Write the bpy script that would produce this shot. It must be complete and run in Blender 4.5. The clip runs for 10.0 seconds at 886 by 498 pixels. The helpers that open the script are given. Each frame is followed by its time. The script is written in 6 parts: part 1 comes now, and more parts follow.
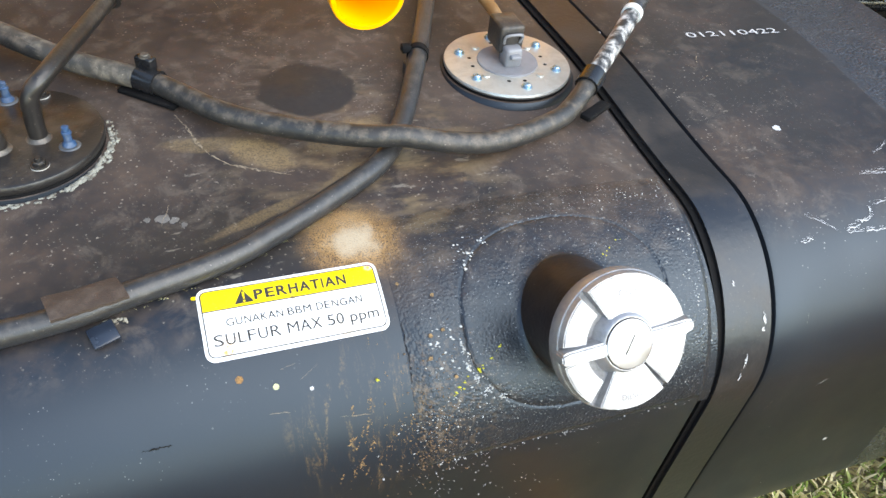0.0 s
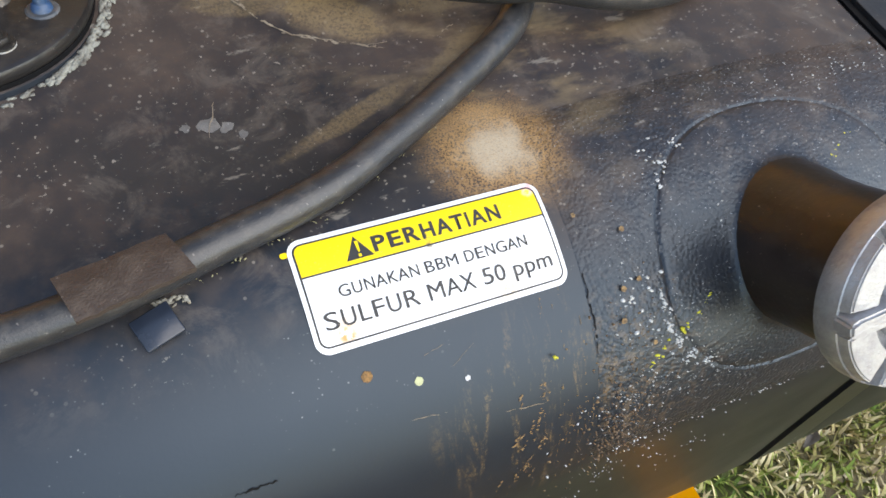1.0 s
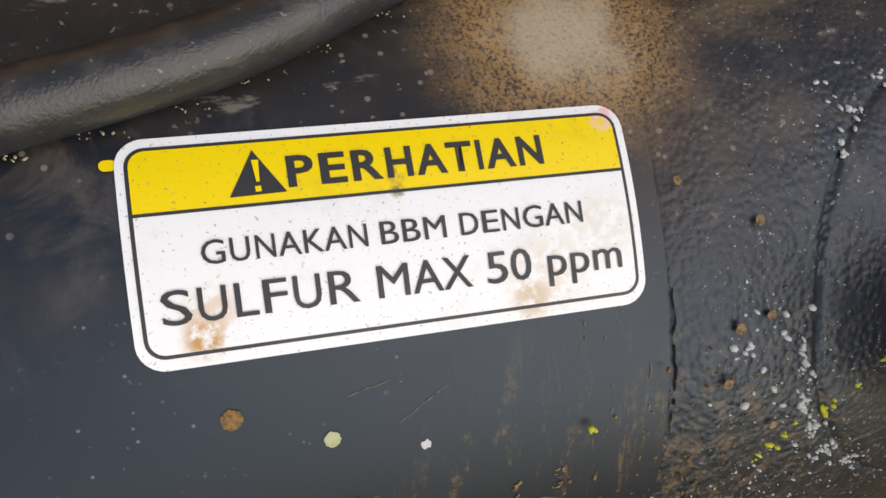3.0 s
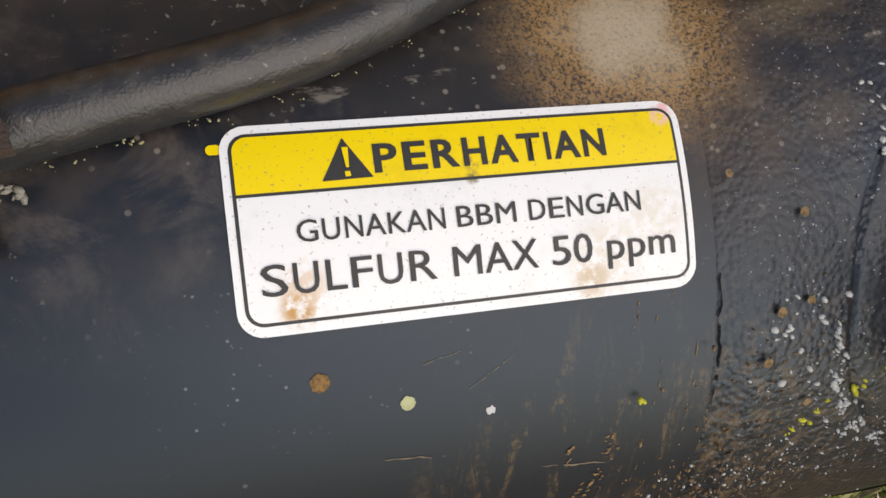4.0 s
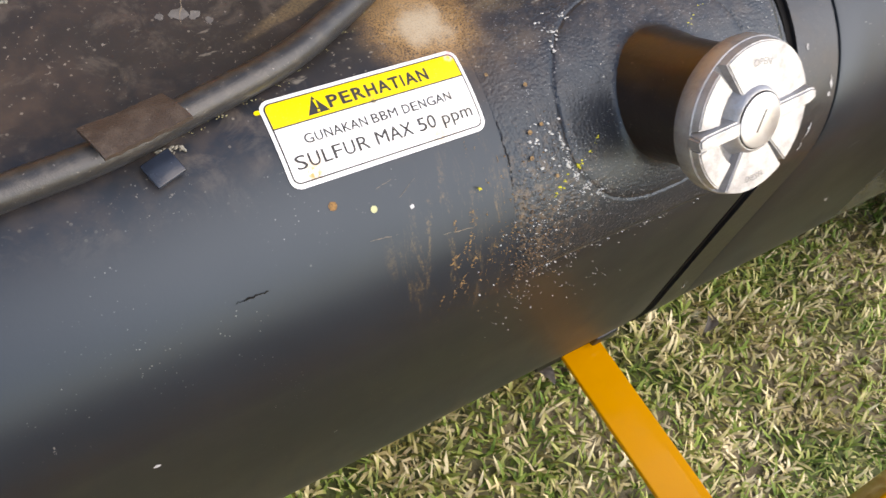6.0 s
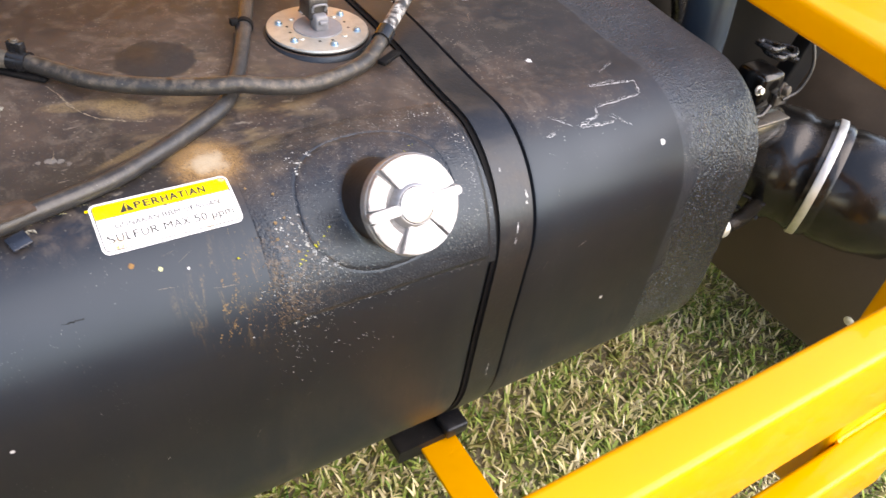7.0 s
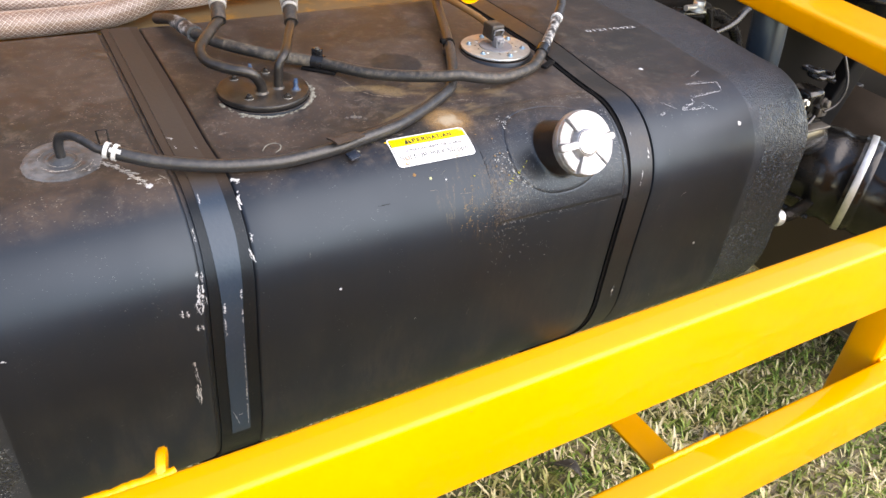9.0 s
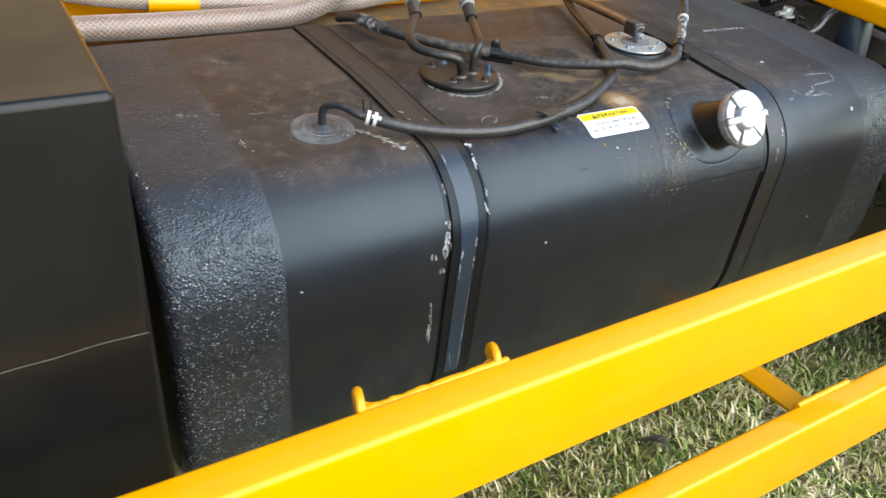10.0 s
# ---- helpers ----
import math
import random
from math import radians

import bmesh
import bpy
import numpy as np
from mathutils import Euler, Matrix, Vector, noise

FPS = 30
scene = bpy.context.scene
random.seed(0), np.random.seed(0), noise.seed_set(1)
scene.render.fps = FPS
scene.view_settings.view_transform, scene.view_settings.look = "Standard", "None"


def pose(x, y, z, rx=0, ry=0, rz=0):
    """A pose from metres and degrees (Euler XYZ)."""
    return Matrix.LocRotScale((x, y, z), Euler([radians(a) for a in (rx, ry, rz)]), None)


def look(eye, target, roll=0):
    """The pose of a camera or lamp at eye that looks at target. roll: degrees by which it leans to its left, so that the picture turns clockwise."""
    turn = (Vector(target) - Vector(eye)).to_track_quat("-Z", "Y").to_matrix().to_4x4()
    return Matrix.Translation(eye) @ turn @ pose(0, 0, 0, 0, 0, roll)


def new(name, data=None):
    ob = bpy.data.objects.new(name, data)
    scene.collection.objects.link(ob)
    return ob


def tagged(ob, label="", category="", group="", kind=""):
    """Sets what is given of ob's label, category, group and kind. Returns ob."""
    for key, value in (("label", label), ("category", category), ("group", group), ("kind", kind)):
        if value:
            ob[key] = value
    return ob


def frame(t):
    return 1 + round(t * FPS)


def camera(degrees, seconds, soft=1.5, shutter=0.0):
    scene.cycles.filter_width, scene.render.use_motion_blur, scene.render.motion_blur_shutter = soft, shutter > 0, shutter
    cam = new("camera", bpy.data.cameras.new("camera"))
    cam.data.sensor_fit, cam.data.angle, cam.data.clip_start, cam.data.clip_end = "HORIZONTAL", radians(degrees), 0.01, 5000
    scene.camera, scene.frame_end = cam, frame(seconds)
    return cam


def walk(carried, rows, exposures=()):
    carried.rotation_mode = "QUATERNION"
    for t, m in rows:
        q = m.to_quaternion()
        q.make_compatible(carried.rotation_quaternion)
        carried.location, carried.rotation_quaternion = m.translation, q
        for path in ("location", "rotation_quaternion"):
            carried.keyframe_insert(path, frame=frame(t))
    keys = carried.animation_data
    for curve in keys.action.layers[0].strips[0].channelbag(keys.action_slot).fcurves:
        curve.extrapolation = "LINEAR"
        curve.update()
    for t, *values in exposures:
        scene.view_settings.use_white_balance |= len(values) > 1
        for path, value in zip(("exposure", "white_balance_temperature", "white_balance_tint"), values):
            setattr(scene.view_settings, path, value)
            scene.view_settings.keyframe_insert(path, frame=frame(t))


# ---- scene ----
cam = camera(60.2, 10.0, shutter=0.12)
PATH = [
    (0, (-0.285, -0.307, 1.418), (0.315, 1.033, 0.06), 6.9),
    (0.5, (-0.336, -0.206, 1.364), (0.344, 1.032, -0.052), 9.3),
    (1, (-0.344, -0.098, 1.294), (0.302, 0.903, -0.313), 11.6),
    (1.5, (-0.315, -0.025, 1.229), (0.315, 0.827, -0.467), 18.7),
    (2, (-0.271, -0.012, 1.187), (0.337, 0.832, -0.521), 21.1),
    (2.5, (-0.26, -0.003, 1.177), (0.26, 0.865, -0.548), 19.3),
    (3, (-0.263, 0.0, 1.154), (0.222, 0.839, -0.595), 19.5),
    (3.2, (-0.273, 0.003, 1.157), (0.206, 0.82, -0.604), 20.4),
    (4.3, (-0.284, -0.009, 1.173), (0.133, 0.775, -0.619), 18.9),
    (4.5, (-0.283, -0.02, 1.177), (0.116, 0.771, -0.616), 17.1),
    (5, (-0.289, -0.048, 1.205), (0.123, 0.732, -0.59), 15.3),
    (5.2, (-0.297, -0.072, 1.227), (0.13, 0.728, -0.556), 13.9),
    (6.3, (-0.434, -0.263, 1.395), (0.447, 0.611, -0.173), 15.2),
    (6.5, (-0.435, -0.33, 1.434), (0.442, 0.674, -0.057), 11.7),
    (6.7, (-0.423, -0.406, 1.455), (0.488, 0.743, 0.095), 9.0),
    (7, (-0.345, -0.544, 1.488), (0.441, 0.515, 0.337), 7.93),
    (7.5, (-0.305, -0.686, 1.488), (0.507, 0.435, 0.416), 7.40),
    (8, (-0.439, -0.761, 1.517), (0.332, 0.437, 0.501), 7.01),
    (8.2, (-0.510, -0.772, 1.514), (0.250, 0.440, 0.506), 7.11),
    (8.5, (-0.626, -0.805, 1.526), (0.118, 0.409, 0.508), 6.55),
    (9, (-0.781, -0.851, 1.558), (-0.020, 0.352, 0.540), 5.53),
    (9.5, (-0.961, -0.890, 1.569), (-0.181, 0.313, 0.566), 5.02),
    (10, (-1.204, -0.856, 1.532), (-0.397, 0.362, 0.568), 5.81),
]
# the clip's camera darkens its picture while the bright label fills it
EXPOSURES = [(0.0, 2.17, 7700, 8), (0.5, 2.1, 7800, 9), (1.0, 1.7, 7900, 11), (1.5, 1.35, 8100, 13), (2.0, 1.0, 8500, 14), (2.5, 0.85, 8800, 15), (4.5, 0.86, 9300, 16), (5.0, 1.0, 9200, 16),
             (5.7, 1.5, 9000, 17), (6.3, 2.0, 9100, 19), (7.0, 2.22, 8900, 21), (8.0, 2.28, 9300, 26), (9.0, 2.04, 8600, 19), (10.0, 1.85, 7800, 8)]
walk(cam, [(t, look(eye, target, roll)) for t, eye, target, roll in PATH], exposures=EXPOSURES)

# ---- light ----
world = bpy.data.worlds.new("sky")
scene.world = world
world.use_nodes = True
wn = world.node_tree
sky = wn.nodes.new("ShaderNodeTexSky")
sky.sky_type, sky.sun_disc = "NISHITA", False
SUN_EL, SUN_AZ = radians(41), radians(146)      # compass bearing from +y, clockwise
sky.sun_elevation, sky.sun_rotation = SUN_EL, SUN_AZ
sky.dust_density, sky.air_density = 0.15, 1.0
wn.links.new(sky.outputs[0], wn.nodes["Background"].inputs[0])
wn.nodes["Background"].inputs[1].default_value = 0.15
sun_data = bpy.data.lights.new("sun", "SUN")
sun_data.energy, sun_data.angle, sun_data.color = 1.15, radians(66), (0.93, 0.95, 1.0)
sun = new("sun", sun_data)
sun_dir = Vector((math.sin(SUN_AZ) * math.cos(SUN_EL), math.cos(SUN_AZ) * math.cos(SUN_EL), math.sin(SUN_EL)))
sun.matrix_world = look(sun_dir * 20, (0, 0, 0))


# ---- materials ----
class Nodes:
    """A short hand for building one node material."""

    def __init__(self, name):
        self.mat = bpy.data.materials.new(name)
        self.mat.use_nodes = True
        self.t = self.mat.node_tree
        self.out = self.t.nodes["Principled BSDF"]
        self.pos = self.add("ShaderNodeNewGeometry").outputs["Position"]

    def add(self, kind, **sets):
        n = self.t.nodes.new(kind)
        for k, v in sets.items():
            setattr(n, k, v)
        return n

    def put(self, value, socket):
        if hasattr(value, "is_linked"):
            self.t.links.new(value, socket)
        else:
            socket.default_value = value
        return self

    def set(self, **kw):
        for k, v in kw.items():
            if isinstance(v, tuple) and len(v) == 3:
                v = (*v, 1)
            self.put(v, self.out.inputs[k.replace("_", " ")])
        return self

    def noise(self, scale, detail=3.0, rough=0.55, vec=None, stretch=None, distort=0.0):
        n = self.add("ShaderNodeTexNoise")
        v = vec or self.pos
        if stretch:
            m = self.add("ShaderNodeMapping")
            self.put(v, m.inputs["Vector"])
            m.inputs["Scale"].default_value = stretch
            v = m.outputs[0]
        self.put(v, n.inputs["Vector"])
        for k, x in (("Scale", scale), ("Detail", detail), ("Roughness", rough), ("Distortion", distort)):
            n.inputs[k].default_value = x
        return n.outputs[0]

    def cells(self, scale, feature="F1", out="Distance"):
        n = self.add("ShaderNodeTexVoronoi", feature=feature)
        self.put(self.pos, n.inputs["Vector"])
        n.inputs["Scale"].default_value = scale
        return n.outputs[out]

    def span(self, value, lo, hi, a=0.0, b=1.0):
        n = self.add("ShaderNodeMapRange", interpolation_type="SMOOTHSTEP")
        self.put(value, n.inputs[0])
        for i, x in enumerate((lo, hi, a, b)):
            n.inputs[i + 1].default_value = x
        return n.outputs[0]

    def math(self, op, a, b=0.0):
        n = self.add("ShaderNodeMath", operation=op)
        self.put(a, n.inputs[0]).put(b, n.inputs[1])
        return n.outputs[0]

    def mix(self, f, a, b):
        n = self.add("ShaderNodeMix", data_type="RGBA")
        self.put(f, n.inputs[0])
        for v, s in ((a, n.inputs[6]), (b, n.inputs[7])):
            self.put((*v, 1) if isinstance(v, tuple) and len(v) == 3 else v, s)
        return n.outputs[2]

    def axis(self, i, socket=None):
        n = self.add("ShaderNodeSeparateXYZ")
        self.put(socket or self.pos, n.inputs[0])
        return n.outputs[i]

    def near(self, centre, reach, inner=0.0):
        """1 at a place, falling to 0 at reach metres."""
        n = self.add("ShaderNodeVectorMath", operation="DISTANCE")
        self.put(self.pos, n.inputs[0])
        n.inputs[1].default_value = centre
        return self.span(n.outputs["Value"], inner, reach, 1.0, 0.0)

    def bump(self, height, strength=0.3, distance=0.002):
        b = self.add("ShaderNodeBump")
        b.inputs["Strength"].default_value, b.inputs["Distance"].default_value = strength, distance
        self.put(height, b.inputs["Height"])
        self.put(b.outputs[0], self.out.inputs["Normal"])
        return self


def tank_plastic(name, textured):
    m = Nodes(name)
    up = m.axis(2, m.add("ShaderNodeNewGeometry").outputs["Normal"])
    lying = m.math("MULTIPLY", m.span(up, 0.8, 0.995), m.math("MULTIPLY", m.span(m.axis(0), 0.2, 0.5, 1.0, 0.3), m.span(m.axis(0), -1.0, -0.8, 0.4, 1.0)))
    if textured == 1:
        drift = m.math("ADD", m.axis(0), m.math("MULTIPLY", m.math("SUBTRACT", m.noise(9, 4, 0.6), 0.5), 0.14))
        ends = m.math("MAXIMUM", m.span(drift, -0.925, -0.895, 1.0, 0.0), m.span(drift, 0.468, 0.5))
        lying = m.math("MULTIPLY", lying, m.math("SUBTRACT", 1.0, m.math("MULTIPLY", ends, m.span(m.axis(0), -0.5, 0.4, 0.85, 0.15))))
    blotch = m.span(m.noise(5, 5, 0.6), 0.36, 0.68)
    fine = m.span(m.noise(60, 4, 0.65), 0.35, 0.75)
    dust = m.math("MULTIPLY", lying, m.math("ADD", m.math("MULTIPLY", blotch, 0.55), m.math("MULTIPLY", fine, 0.3)))
    col = m.mix(dust, (0.018, 0.0215, 0.028) if textured == 1 else (0.009, 0.0102, 0.0138), (0.095, 0.059, 0.037))
    # cloudy water marks and fine pale grit on the level part
    cloud = m.math("MULTIPLY", m.math("MULTIPLY", lying, m.span(m.noise(8, 6, 0.7, distort=0.6), 0.55, 0.72)), 0.35)
    col = m.mix(cloud, col, (0.16, 0.125, 0.095))
    wet = m.math("MULTIPLY", m.math("MULTIPLY", lying, m.span(m.noise(6.5, 2, 0.5, vec=None, distort=0.3), 0.58, 0.66)), 0.8)
    col = m.mix(wet, col, (0.022, 0.018, 0.016))
    grit = m.math("MULTIPLY", m.math("MULTIPLY", lying, m.span(m.noise(330, 2, 0.6), 0.66, 0.72)), m.span(m.noise(13, 3), 0.4, 0.6))
    col = m.mix(m.math("MULTIPLY", grit, 0.55), col, (0.34, 0.3, 0.25))
    mottle = m.math("MULTIPLY", m.math("MULTIPLY", lying, m.span(m.noise(34, 6, 0.72, distort=0.4), 0.5, 0.68)), 0.3)
    col = m.mix(mottle, col, (0.17, 0.135, 0.105))
    dot = m.math("MULTIPLY", m.math("MULTIPLY", lying, m.span(m.cells(140), 0.1, 0.16, 1, 0)), m.span(m.noise(20, 3), 0.48, 0.56))
    col = m.mix(m.math("MULTIPLY", dot, 0.5), col, (0.3, 0.26, 0.21))
    wear = m.math("MULTIPLY", m.math("MULTIPLY", lying, m.span(m.noise(24, 5, 0.7, stretch=(1, 3, 1)), 0.64, 0.71)), 0.55)
    col = m.mix(wear, col, (0.25, 0.22, 0.18))
    # tan film of dried mud between the fittings
    mud = m.math("MULTIPLY", m.math("MULTIPLY", m.near((-0.12, 0.24, 1.0), 0.17, 0.03), lying), m.span(m.noise(22, 5, 0.6, stretch=(1, 2.2, 1)), 0.45, 0.68))
    col = m.mix(m.math("MULTIPLY", mud, 0.6), col, (0.24, 0.17, 0.09))
    # thicker tan mud along and under the hoses
    for ax, ay, bx, by, reach, f in ((-0.27, 0.178, -0.19, 0.212, 0.007, 0.5), (-0.2, 0.192, -0.13, 0.245, 0.008, 0.5), (-0.24, 0.29, -0.19, 0.255, 0.02, 0.7), (-0.17, 0.27, -0.1, 0.3, 0.022, 0.6), (-0.3, 0.3, -0.22, 0.29, 0.012, 0.45)):
        q = m.add("ShaderNodeVectorMath", operation="SUBTRACT")
        m.put(m.pos, q.inputs[0])
        q.inputs[1].default_value = ((ax + bx) / 2, (ay + by) / 2, 0.99)
        turn = m.add("ShaderNodeVectorRotate", rotation_type="Z_AXIS")
        m.put(q.outputs[0], turn.inputs["Vector"])
        turn.inputs["Angle"].default_value = -math.atan2(by - ay, bx - ax)
        sx = m.math("DIVIDE", m.axis(0, turn.outputs[0]), math.hypot(bx - ax, by - ay) * 0.62)
        sy = m.math("DIVIDE", m.axis(1, turn.outputs[0]), reach)
        far = m.math("ADD", m.math("ADD", m.math("MULTIPLY", sx, sx), m.math("MULTIPLY", sy, sy)), m.math("MULTIPLY", m.math("SUBTRACT", m.noise(60, 4, 0.65), 0.5), 1.6))
        col = m.mix(m.math("MULTIPLY", m.span(far, 0.3, 1.1, f, 0.0), m.span(m.noise(500, 3, 0.7), 0.3, 0.6, 0.25, 1.0)), col, (0.24, 0.165, 0.08))
    # dark oval where a drip has washed the dust away
    q = m.add("ShaderNodeVectorMath", operation="SUBTRACT")
    m.put(m.pos, q.inputs[0])
    q.inputs[1].default_value = (-0.155, 0.365, 1.0)
    sx, sy = m.math("DIVIDE", m.axis(0, q.outputs[0]), 0.05), m.math("DIVIDE", m.axis(1, q.outputs[0]), 0.046)
    far = m.math("ADD", m.math("ADD", m.math("MULTIPLY", sx, sx), m.math("MULTIPLY", sy, sy)), m.math("MULTIPLY", m.math("SUBTRACT", m.noise(35, 3), 0.5), 0.9))
    rim = m.math("MULTIPLY", m.math("MULTIPLY", m.span(far, 0.9, 1.1), m.span(far, 1.2, 2.4, 1, 0)), m.span(m.noise(45, 4, 0.7, stretch=(0.5, 2, 1)), 0.45, 0.65, 0.0, 0.4))
    col = m.mix(m.math("MULTIPLY", rim, lying), col, (0.17, 0.14, 0.11))
    col = m.mix(m.span(far, 0.8, 1.08, 0.92, 0.0), col, (0.015, 0.012, 0.011))
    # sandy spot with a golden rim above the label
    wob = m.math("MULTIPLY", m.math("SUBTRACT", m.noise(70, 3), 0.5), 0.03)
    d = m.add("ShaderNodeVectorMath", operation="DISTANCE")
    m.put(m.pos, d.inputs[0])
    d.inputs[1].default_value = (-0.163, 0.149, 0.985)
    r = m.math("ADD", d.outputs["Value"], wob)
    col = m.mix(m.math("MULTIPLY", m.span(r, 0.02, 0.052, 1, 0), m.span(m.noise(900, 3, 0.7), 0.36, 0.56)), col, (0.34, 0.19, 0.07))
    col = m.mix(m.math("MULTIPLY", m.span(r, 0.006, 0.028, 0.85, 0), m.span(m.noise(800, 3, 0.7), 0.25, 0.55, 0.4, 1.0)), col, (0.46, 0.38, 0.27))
    # thin dried smears low on the upright face
    smear = m.math("MULTIPLY", m.span(m.axis(2), 0.42, 0.78, 1.0, 0.12), m.span(m.noise(7, 5, 0.65, stretch=(1.6, 1, 0.7), distort=0.5), 0.38, 0.66))
    smear = m.math("MULTIPLY", m.math("MULTIPLY", smear, m.span(m.noise(48, 4, 0.7, stretch=(2, 1, 0.4)), 0.3, 0.62)), m.span(up, 0.1, 0.6, 0.6, 0.0))
    col = m.mix(smear, col, (0.062, 0.047, 0.034))
    # streaks and specks
    streak = m.math("MULTIPLY", m.span(m.noise(34, 6, 0.75, stretch=(3.2, 0.8, 0.55), distort=0.5), 0.52, 0.66), m.near((-0.18, 0.02, 0.905), 0.085, 0.02))
    streak = m.math("MULTIPLY", streak, m.span(m.noise(420, 3, 0.7), 0.36, 0.62, 0.0, 0.75))
    col = m.mix(streak, col, (0.22, 0.13, 0.045))
    # fine pale dust specks on the face, in drifts
    fleck = m.math("MULTIPLY", m.span(m.cells(310), 0.1, 0.19, 1, 0), m.math("MULTIPLY", m.span(m.noise(17, 4, 0.6, stretch=(1.5, 1, 0.6)), 0.5, 0.66), m.span(m.noise(150, 2), 0.5, 0.58)))
    col = m.mix(m.math("MULTIPLY", fleck, 0.45), col, (0.3, 0.29, 0.275))
    speck = m.span(m.cells(95), 0.055, 0.09, 1, 0)
    few = m.span(m.noise(9, 2), 0.62, 0.7)
    speck = m.math("MULTIPLY", m.math("MULTIPLY", speck, few), 0.75)
    if textured:
        crumbs = m.math("MULTIPLY", m.span(m.cells(330), 0.16, 0.24, 1, 0), m.span(m.noise(16, 4), 0.5, 0.62))
        crumbs = m.math("MULTIPLY", crumbs, m.span(up, 0.5, 0.9, 0.6, 0.12))
        speck = m.math("MAXIMUM", speck, crumbs)
    if textured == 1:
        # glints on the bumps painted as pale specks, mostly on upright faces
        glinting = m.math("MULTIPLY", m.span(m.cells(240), 0.2, 0.36, 1, 0), m.math("MULTIPLY", m.span(m.noise(13, 4, 0.65), 0.35, 0.6), m.span(m.noise(110, 3, 0.65), 0.47, 0.53)))
        col = m.mix(m.math("MULTIPLY", m.math("MULTIPLY", glinting, ends), m.math("MULTIPLY", m.span(m.axis(0), -0.3, 0.3, 0.9, 0.5), m.span(up, 0.35, 0.8, 1.0, 0.3))), col, (0.42, 0.43, 0.45))
        col = m.mix(m.math("MULTIPLY", m.span(m.noise(14, 4, 0.65), 0.3, 0.7), m.span(m.noise(240, 3, 0.7), 0.35, 0.65, 0.05, 0.3)), col, (0.075, 0.074, 0.076))
    if textured == 2:
        film = m.math("MULTIPLY", m.math("MULTIPLY", m.span(m.noise(11, 5, 0.65), 0.35, 0.65), m.span(m.axis(0), -0.146, -0.11)), m.span(m.noise(300, 3, 0.7), 0.35, 0.62))
        col = m.mix(m.math("MULTIPLY", film, 0.2), col, (0.06, 0.05, 0.04))
        col = m.mix(m.math("MULTIPLY", m.span(m.noise(650, 2, 0.7), 0.66, 0.72), m.span(m.axis(0), -0.146, -0.12, 0.0, 0.7)), col, (0.42, 0.42, 0.42))
        rusty = m.math("MULTIPLY", m.span(m.noise(170, 3, 0.65), 0.5, 0.62), m.near((-0.125, 0.035, 0.9), 0.09, 0.02))
        col = m.mix(m.math("MULTIPLY", rusty, 0.4), col, (0.17, 0.11, 0.06))
    col = m.mix(m.math("MULTIPLY", speck, 0.7), col, (0.36, 0.35, 0.32))
    grain = m.noise(420, 2)
    long = m.noise(40, 3, 0.5, stretch=(0.15, 1, 1))
    if textured:
        dome = m.add("ShaderNodeTexVoronoi", feature="SMOOTH_F1")
        m.put(m.pos, dome.inputs["Vector"])
        dome.inputs["Scale"].default_value, dome.inputs["Smoothness"].default_value = (260, 430)[textured - 1], (0.2, 0.6)[textured - 1]
        h = m.math("ADD", m.math("MULTIPLY", m.math("SUBTRACT", 1.0, dome.outputs["Distance"]), m.span(m.noise(55, 3), 0.3, 0.65, 0.25, 1.0)), m.math("MULTIPLY", m.noise(420, 2), 0.3))
        rough, strength, dist = ((0.18, 1.0, 0.0022), (0.38, 0.46, 0.0013))[textured - 1]
        if textured == 1:
            flat = m.span(m.math("ADD", up, m.math("MULTIPLY", m.noise(9, 4), 0.5)), 0.9, 1.3, 1.0, 0.3)
            flat = m.math("MAXIMUM", m.span(m.axis(0), 0.0, 0.1, 0.0, 0.8), flat)
            h = m.math("MULTIPLY", h, m.math("MULTIPLY", flat, m.span(ends, 0.0, 1.0, 0.06, 1.0)))
            rough = m.math("ADD", m.span(up, 0.6, 0.97, 0.18, 0.42), m.math("MULTIPLY", m.math("SUBTRACT", 1.0, ends), m.span(up, 0.6, 0.97, 0.21, 0.0)))
        if textured == 2:
            h = m.math("MULTIPLY", h, m.span(m.near(FILLER_SPOT, 0.1, 0.09), 0, 1, 1.0, 0.7))
    else:
        h = m.math("ADD", m.math("MULTIPLY", grain, 0.35), m.math("MULTIPLY", long, 0.5))
        rough, strength, dist = 0.39, 0.1, 0.001
    rr = m.math("ADD", m.math("MULTIPLY", dust, 0.35), m.math("ADD", m.math("MULTIPLY", blotch, 0.08), rough))
    # bluish gloss tint stands in for the blue sky mirrored in the plastic
    m.set(Base_Color=col, Roughness=rr, Specular_IOR_Level=0.52, Specular_Tint=(0.71, 0.87, 1.0)).bump(h, strength, dist)
    return m.mat


